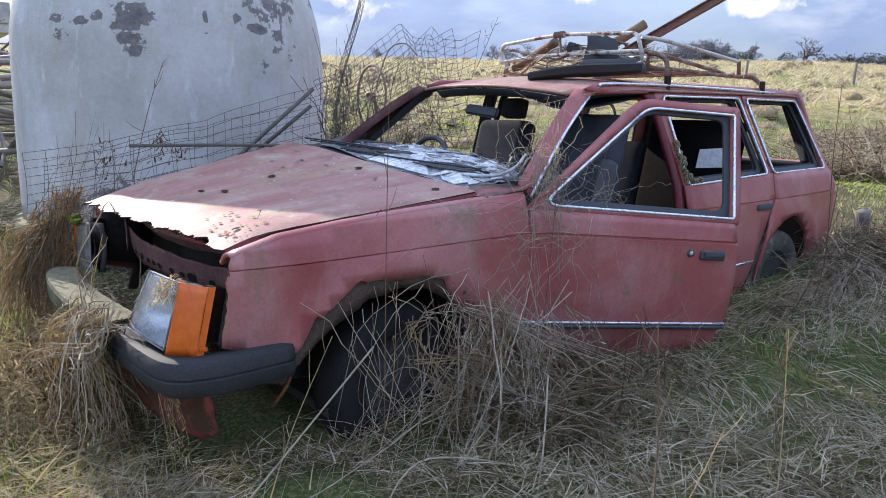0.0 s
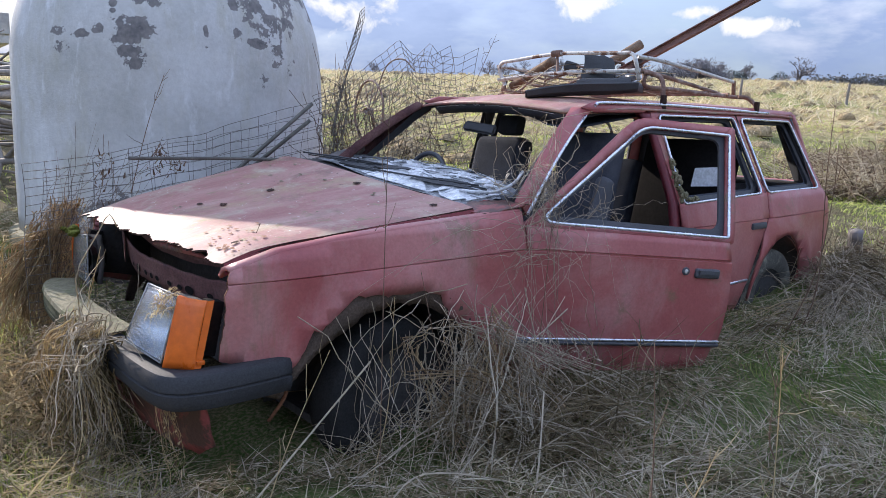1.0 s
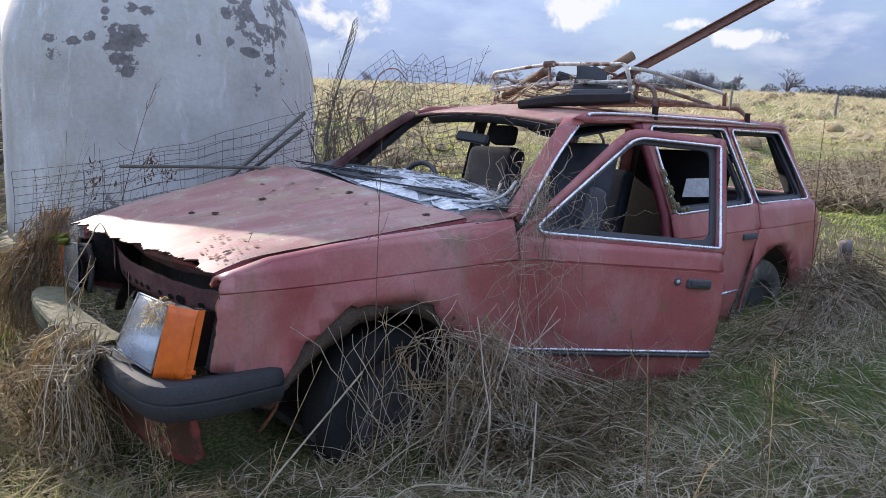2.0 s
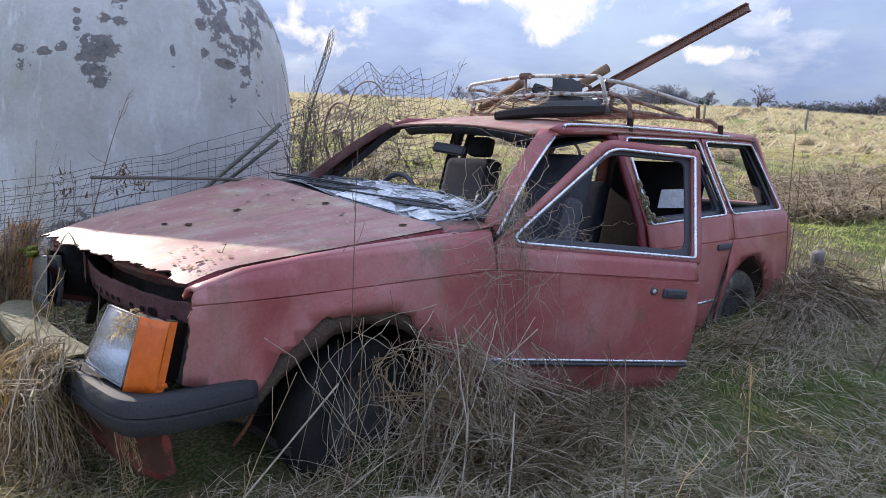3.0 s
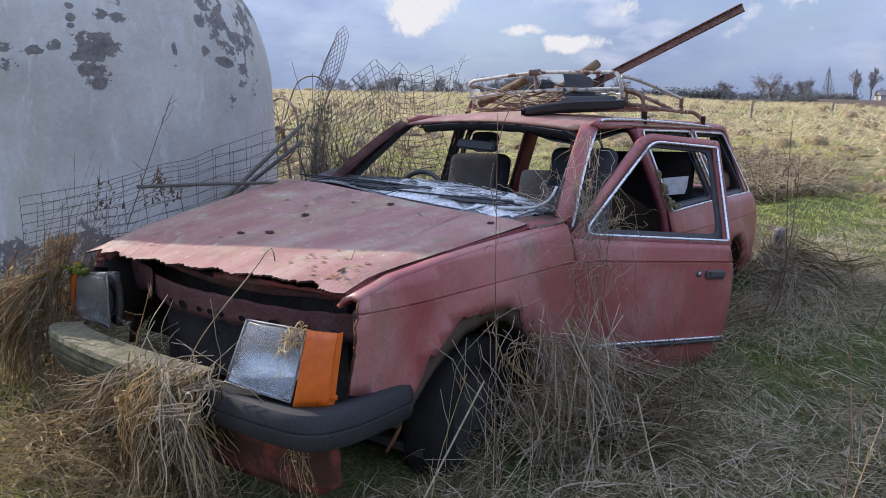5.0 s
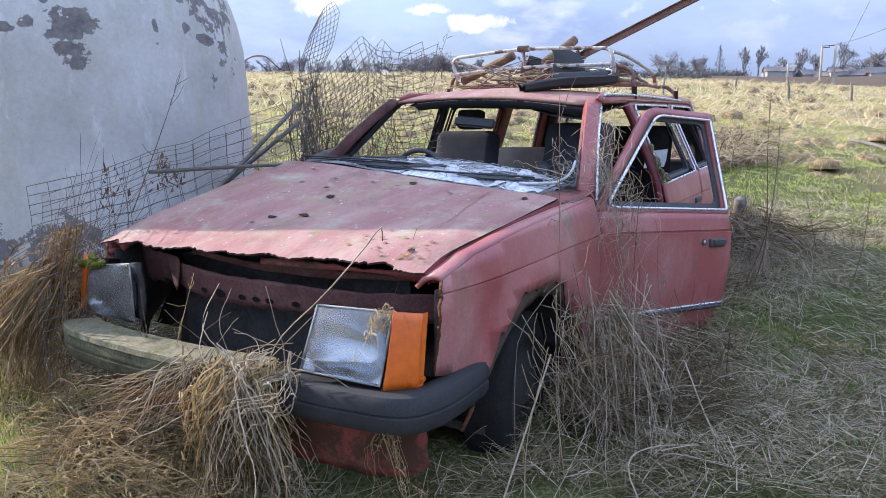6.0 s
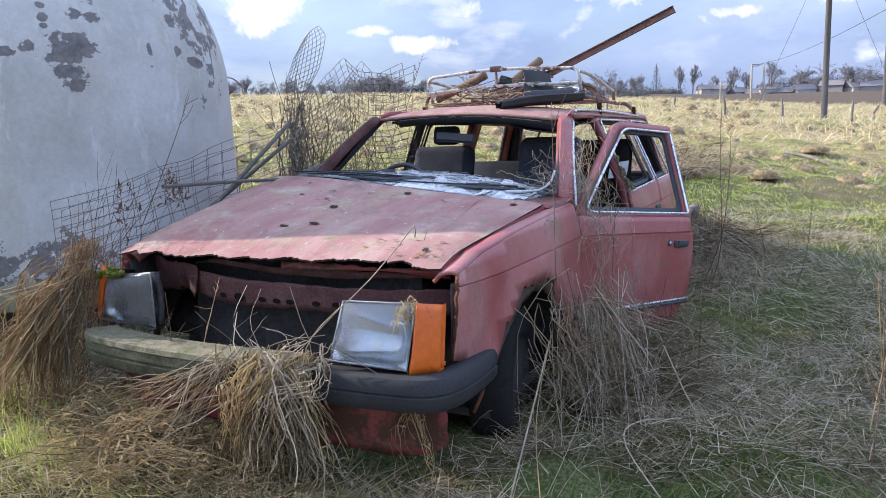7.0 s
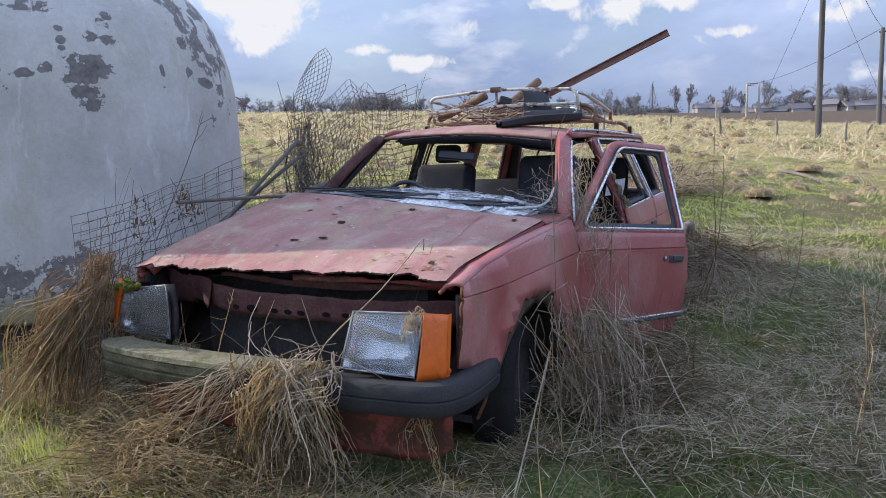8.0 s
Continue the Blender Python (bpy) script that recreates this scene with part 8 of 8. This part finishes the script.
def fence_post(az, r, h, tilt):
    x, y = at_az(az, r)
    z = ground_z(x, y)
    p = np.array([(x, y, z - 0.2), (x + tilt * 0.5, y, z + h * 0.5), (x + tilt, y - tilt * 0.5, z + h)])
    V, F = tube_arrays([p], np.array([[0.040, 0.037, 0.033]]), 7)
    tagged(raw("fence_post", V, F, M["wood"]), "weathered wooden fence post standing in long grass", "fence post", "fence posts")


for az, r, h, tl in ((25.6, 24, 1.05, 0.02), (19.0, 24, 1.0, 0.04), (14.4, 26, 1.0, 0.05), (6.0, 25, 1.1, -0.12), (2.2, 28, 1.05, -0.08), (-2.1, 26, 1.1, 0.03), (-3.4, 30, 0.8, 0.3), (9.5, 30, 0.9, 0.05), (31.0, 32, 0.9, 0.0)):
    fence_post(az, r, h * 0.62, tl)


def pole(az, r, top_el, radius, arm=True, two=False):
    x, y = at_az(az, r)
    z0, z1 = ground_z(x, y) - 0.5, elev_z(top_el, r)
    t = thing("utility_pole", "tall dark timber utility pole standing in the field", "utility pole", "utility poles", at=(x, y, z0))
    h = z1 - z0
    V, F = tube_arrays([np.array([(0, 0, 0), (0.0, 0.0, h * 0.5), (-0.01, 0, h)])], np.array([[radius, radius * 0.9, radius * 0.78]]), 12)
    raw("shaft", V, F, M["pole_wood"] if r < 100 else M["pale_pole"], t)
    if arm:
        box("cross_arm", (0, -0.45, h - 0.25), (0.10, 1.3, 0.11), M["pole_wood"], t, "", 0.01)
        for k in (-1.0, -0.45, 0.1):
            V, F = tube_arrays([np.array([(0, k, h - 0.2), (0, k, h - 0.02)])], 0.05, 8)
            raw("insulator", V, F, M["junk"], t, "grey insulator")
    return x, y, z1


p1 = pole(-0.4, 27, 16.0, 0.10)
p2 = pole(-4.0, 58, 7.65, 0.17)
p3 = pole(4.25, 132, 4.62, 0.20)
p4 = pole(3.45, 132, 4.62, 0.20, arm=False)
pole(6.3, 190, 3.6, 0.22)


def cable(a, b, sag, r, label):
    a, b = np.array(a), np.array(b)
    f = np.linspace(0, 1, 24)[:, None]
    p = a + (b - a) * f
    p[:, 2] -= sag * 4 * (f * (1 - f))[:, 0]
    V, F = tube_arrays([p], r, 4)
    tagged(raw("cable", V, F, M["void"]), label, "cable", "overhead cables")


cable(p1, p2, 0.5, 0.012, "thin overhead cable strung between timber poles")
cable(p2, p3, 0.8, 0.02, "thin overhead cable strung between timber poles")
cable(p3, p4, 0.0, 0.06, "cross tie between two timber poles")
stay_a = at_az(4.2, 26)
cable((p1[0], p1[1], p1[2] - 2.0), (stay_a[0], stay_a[1], ground_z(*stay_a)), 0.0, 0.005, "stay wire anchoring the timber pole")
stay_b = at_az(-5.2, 30)
cable((p1[0], p1[1], p1[2] - 2.0), (stay_b[0], stay_b[1], ground_z(*stay_b)), 0.0, 0.005, "stay wire anchoring the timber pole")

# ---------------------------------------------------------------- trees


tops = {}


def bare_tree(name, h, spread, seed, trunk=0.3, levels=5, lean_up=0.5):
    """A leafless tree: tapered trunk and limbs, and a crown of fine twigs."""
    r = np.random.default_rng(seed)
    limbs, lr, twigs, tr = [], [], [], []

    def grow(p, d, length, rad, lev):
        e = p + d * length
        mid = (p + e) / 2 + r.normal(0, 0.06 * length, 3)
        line = np.array([p, mid, e]) if lev < levels else np.array([p, e])
        if lev < 2:
            limbs.append(line)
            lr.append(np.array([rad, rad * 0.8, rad * 0.6]))
        else:
            twigs.append(line)
            tr.append(np.array([rad, rad * 0.75, rad * 0.5]) if lev < levels else np.array([rad, rad * 0.5]))
        if lev < levels:
            for k in range(r.integers(3, 5) if lev else 6):
                nd_ = d * 0.7 + r.normal(0, 0.55, 3) * (spread, spread, 0.7) + np.array([0, 0, lean_up * 0.35])
                nd_ /= np.linalg.norm(nd_)
                grow(p + (e - p) * r.uniform(0.45, 1.0), nd_, length * r.uniform(0.52, 0.76), max(0.026, rad * 0.55), lev + 1)

    grow(np.zeros(3), np.array([0.03, 0.0, 1.0]), h * 0.36, trunk, 0)
    t = thing(name, "bare winter tree with a fine twiggy crown", "tree", "bare trees beyond the field")
    V, F = tube_arrays(limbs, lr, 6)
    raw("trunk", V, F, M["bark"], t)
    V, F = tube_arrays(twigs, tr, 3)
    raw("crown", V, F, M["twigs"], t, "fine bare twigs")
    tops[t.name] = float(V[:, 2].max())
    return t


protos = [bare_tree("bare_tree", 10, 1.0, 101, 0.34), bare_tree("bare_tree", 10, 0.7, 102, 0.26), bare_tree("bare_tree", 10, 1.25, 103, 0.40), bare_tree("bare_tree", 10, 0.5, 104, 0.22, lean_up=1.0)]
placed_proto = set()


def put_tree(k, az, r, base_el, top_el, turn=0.0, eye=(-1.9, -1.77), wide=1.0):
    x, y = at_az(az, r, eye)
    z0 = min(elev_z(base_el, r), ground_z(x, y)) - 0.4
    s = (elev_z(top_el, r) - z0) / tops[protos[k].name]
    m = pose(x, y, z0, 0, 0, turn)
    if k not in placed_proto:
        placed_proto.add(k)
        ob = protos[k]
        ob.matrix_basis = m
    else:
        ob = copy_thing(protos[k], m)
    ob.scale = (s * wide, s * wide, s)


E0 = (-0.64, -2.76)
# clump on the rise and single trees, seen over the car's roof
for i, (k, az, be, te, w) in enumerate(((2, 25.5, 3.6, 5.3, 0.95), (0, 28.9, 3.9, 4.95, 0.9), (2, 14.7, 2.9, 4.95, 1.1), (0, 12.6, 2.9, 4.4, 1.0), (0, 17.6, 3.0, 4.5, 1.2), (1, 46.5, 3.8, 4.9, 1.2), (1, 56.5, 3.9, 4.8, 1.0), (0, 43.5, 3.7, 4.9, 1.0), (2, 44.8, 3.8, 5.2, 1.1), (1, 47.5, 3.8, 5.0, 1.1))):
    put_tree(k, az, 210 + 17 * (i % 4), be, te, 40 * i, E0, w)
# village trees
for i, (k, az, be, te, w) in enumerate(((3, 9.2, 2.9, 4.9, 0.7), (3, 8.2, 2.9, 4.95, 0.7), (3, 5.5, 2.7, 4.65, 0.75), (1, 2.9, 2.7, 4.95, 0.9), (1, 15.0, 3.2, 4.75, 0.9), (0, 13.6, 3.0, 4.3, 1.0), (0, 12.3, 3.0, 4.5, 1.0), (0, 1.0, 2.8, 4.35, 1.4), (2, 0.0, 2.8, 4.5, 1.2), (0, -2.2, 2.7, 4.4, 1.2), (2, -3.4, 2.7, 4.3, 1.2), (3, 6.6, 2.8, 4.1, 0.8), (3, 4.6, 2.8, 4.2, 0.8))):
    put_tree(k, az, 285 + 21 * (i % 3), be, te, 55 * i, wide=w)
# the belt of trees behind the tank's edge
for i in range(15):
    az = 30.5 + i * 0.95
    put_tree(i % 3, az, 240 + 13 * (i % 5), 3.3, 5.0 + 0.35 * math.sin(i * 1.7) * (0.6 if i % 3 else 1), 37 * i, wide=0.9)


def leafy_clump(bm, c, size, n, r, ceil=None):
    for k in range(n):
        p = np.array(c) + r.normal(0, 1, 3) * np.array(size) * 0.45
        q = r.uniform(0.10, 0.22) * (max(size) if ceil is None else 1.6)
        if ceil is not None:
            p[2] = min(p[2], ceil - 0.3 * q)
        m = Matrix.Translation(p) @ Euler(r.uniform(0, 3, 3)).to_matrix().to_4x4()
        v = [bm.verts.new(m @ Vector(co)) for co in ((q, 0, 0), (-0.5 * q, 0.8 * q, 0.2 * q), (-0.4 * q, -0.8 * q, 0.1 * q), (0.1 * q, 0, 0.9 * q))]
        bm.faces.new((v[0], v[1], v[2]))
        bm.faces.new((v[0], v[1], v[3]))
        bm.faces.new((v[1], v[2], v[3]))


def evergreen(az, r, base_el, top_el, cone, seed, wide=1.0, eye=(-1.9, -1.77)):
    x, y = at_az(az, r, eye)
    z0, z1 = min(elev_z(base_el, r), ground_z(x, y)) - 0.5, elev_z(top_el, r)
    h = z1 - z0
    g = np.random.default_rng(seed)
    t = thing("evergreen_tree", "dark evergreen tree standing beyond the field", "tree", "evergreen trees", at=(x, y, z0))
    V, F = tube_arrays([np.array([(0, 0, 0), (0, 0, h * 0.95)])], np.array([[h * 0.03, h * 0.008]]), 6)
    raw("trunk", V, F, M["bark"], t)
    bm = bmesh.new()
    for f in np.linspace(0.12 if cone else 0.30, 0.98, 16):
        w = h * 0.30 * (1.05 - f) if cone else h * 0.42 * wide * math.sin(math.pi * min(0.97, (f - 0.22) / 0.80)) ** 0.6
        for a in range(6):
            an = a * 1.05 + g.uniform(0, 1)
            leafy_clump(bm, (w * 0.7 * math.cos(an), w * 0.7 * math.sin(an), h * f), (w * 0.45, w * 0.45, h * 0.05), 9, g)
    part("crown", bm, M["needles"], t)


evergreen(10.8, 300, 2.9, 5.0, True, 3)
# a round copse on the rise, evergreens at its foot
for i in range(17):
    f = i / 16
    put_tree((2, 0, 2)[i % 3], 30.6 + 3.4 * f, 215 + 5 * (i % 4), 3.6, 4.35 + 0.95 * math.sin(math.pi * (0.12 + 0.80 * f)) ** 0.7, 47 * i, E0, 0.9)
for i, (az, te, w) in enumerate(((34.6, 4.45, 1.1), (29.8, 4.35, 1.1), (29.2, 4.3, 0.9), (26.6, 4.2, 1.0))):
    evergreen(az, 214 + 6 * (i % 3), 3.7, te, False, 40 + i, w, E0)


def hedge(az0, az1, r, base_el, top_el, seed, eye, name="hedge"):
    g = np.random.default_rng(seed)
    bm = bmesh.new()
    n = int(abs(az1 - az0) * 9) + 4
    for az in np.linspace(az0, az1, n):
        x, y = at_az(az, r + g.uniform(-1, 1), eye)
        zb, zt = elev_z(base_el, r) - 1.5, elev_z(top_el, r) + g.normal(0, 0.25)
        leafy_clump(bm, (x, y, (zb + zt) / 2), (1.6, 1.6, (zt - zb) * 0.45), 40, g, zt)
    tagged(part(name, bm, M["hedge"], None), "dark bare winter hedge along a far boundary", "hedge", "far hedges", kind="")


hedge(12.0, 17.6, 150, 2.6, 3.25, 1, E0)
hedge(17.4, 24.6, 190, 3.3, 3.95, 2, E0)
hedge(11.5, 20.0, 280, 3.1, 3.6, 3, (-1.9, -1.77))
hedge(30.0, 46.0, 260, 3.2, 3.9, 4, (-1.9, -1.77))
hedge(-6.0, 3.0, 330, 2.9, 3.6, 5, (-1.9, -1.77))
hedge(9.0, 14.0, 250, 2.8, 3.35, 6, (-1.9, -1.77))


# ---------------------------------------------------------------- houses of the far village
def house(az, r, base_el, w, d, wall_h, roof_h, turn, storeys=1):
    x, y = at_az(az, r)
    z0 = elev_z(base_el - 0.58, r)
    t = thing("house", "small pale rendered house with a slate roof", "house", "houses of the far village", at=(x, y, z0 - 0.5))
    t.rotation_euler = (0, 0, radians(az + 90 + turn))
    H = wall_h + 0.5
    box("wall", (0, 0, H / 2), (w, d, H), M["render_wall"], t, "", 0)
    bm = bmesh.new()
    o = 0.4
    pts = [(-w / 2 - o, -d / 2 - o, H - 0.1), (w / 2 + o, -d / 2 - o, H - 0.1), (w / 2 + o, d / 2 + o, H - 0.1), (-w / 2 - o, d / 2 + o, H - 0.1), (-w / 2 - o, 0, H + roof_h), (w / 2 + o, 0, H + roof_h)]
    v = [bm.verts.new(p) for p in pts]
    for f in ((0, 1, 5, 4), (2, 3, 4, 5), (1, 2, 5), (3, 0, 4), (0, 3, 2, 1)):
        bm.faces.new([v[i] for i in f])
    roof = part("roof", bm, M["slate"], t)
    box("chimney", (w * 0.3, 0, H + roof_h + 0.1), (0.7, 0.6, 1.2), M["render_wall"], roof, "", 0)
    for st in range(storeys):
        for k in range(3):
            zz = 1.35 + 1.8 * st
            wn = box("window", ((k - 1) * w * 0.3, -d / 2 - 0.02, zz), (w * 0.14, 0.08, 1.1), M["render_wall"], t, "", 0)
            box("pane", ((k - 1) * w * 0.3, -d / 2 - 0.065, zz), (w * 0.12, 0.03, 0.95), M["house_glass"], wn, "", 0)


for az, be, w, d, wh, rh, tn, st in ((12.0, 3.1, 20, 8, 2.6, 2.0, 4, 1), (10.2, 3.15, 10, 8, 2.8, 2.4, -20, 1), (9.6, 3.05, 9, 7, 2.8, 2.2, 15, 1), (7.3, 3.05, 9, 8, 5.0, 2.2, 20, 2), (6.4, 3.0, 9, 8, 5.0, 2.2, -12, 2), (5.0, 2.85, 10, 8, 4.0, 2.4, 30, 2), (4.0, 2.85, 12, 8, 2.8, 2.4, 8, 1),
                              (2.4, 2.85, 13, 8, 2.8, 2.4, 0, 1), (0.9, 2.95, 11, 8, 2.8, 2.6, 25, 1), (-0.9, 2.95, 12, 8, 4.2, 2.4, -10, 2), (-2.2, 2.95, 9, 8, 2.8, 2.6, 40, 1), (-3.3, 2.95, 12, 8, 2.8, 2.4, 5, 1), (-4.6, 2.95, 12, 8, 2.8, 2.4, -15, 1), (3.2, 3.1, 10, 8, 3.0, 2.2, 15, 1)):
    house(az, 285, be - 0.05, w * 0.58, d * 0.7, wh * 0.66, rh * 0.75, tn, st)


# ---------------------------------------------------------------- scrap beyond the tank
def scrap():
    g = np.random.default_rng(77)
    paths, radii = [], []
    for k in range(150):
        a = radians(g.uniform(80, 100))
        d = g.uniform(7.0, 13.0)
        c = np.array([E0[0] + d * math.cos(a), E0[1] + d * math.sin(a), 0.0])
        c[2] = ground_z(c[0], c[1]) + g.uniform(0.0, 1.0)
        v = g.normal(0, 1, 3) * (0.9, 0.9, 0.15)
        paths.append(smooth_line([c - v, c + g.normal(0, 0.08, 3), c + v], 6))
        radii.append(np.full(6, g.uniform(0.008, 0.035)))
    V, F = tube_arrays(paths, radii, 5)
    stuff("scrap_heap", V, F, M["junk"], "heap of grey poles and broken branches beyond the tank", "scrap heap")
    t = thing("trailer", "old pale flat trailer parked beyond the scrap heap", "trailer", at=(-0.9, 13.0, ground_z(-0.9, 13.0)))
    box("bed", (0, 0, 1.0), (5.0, 2.0, 0.16), M["render_wall"], t, "pale flat bed", 0.02)
    box("side_board", (0, -1.0, 1.25), (5.0, 0.06, 0.35), M["render_wall"], t, "", 0.01)
    for x in (-1.5, 1.5):
        bm = lathe([(0.05, -0.1), (0.36, -0.1), (0.38, 0.0), (0.36, 0.1), (0.05, 0.1)], 20, "y", (x, -0.85, 0.38))
        part("wheel", bm, M["tyre"], t, smooth=True, angle=40)


scrap()
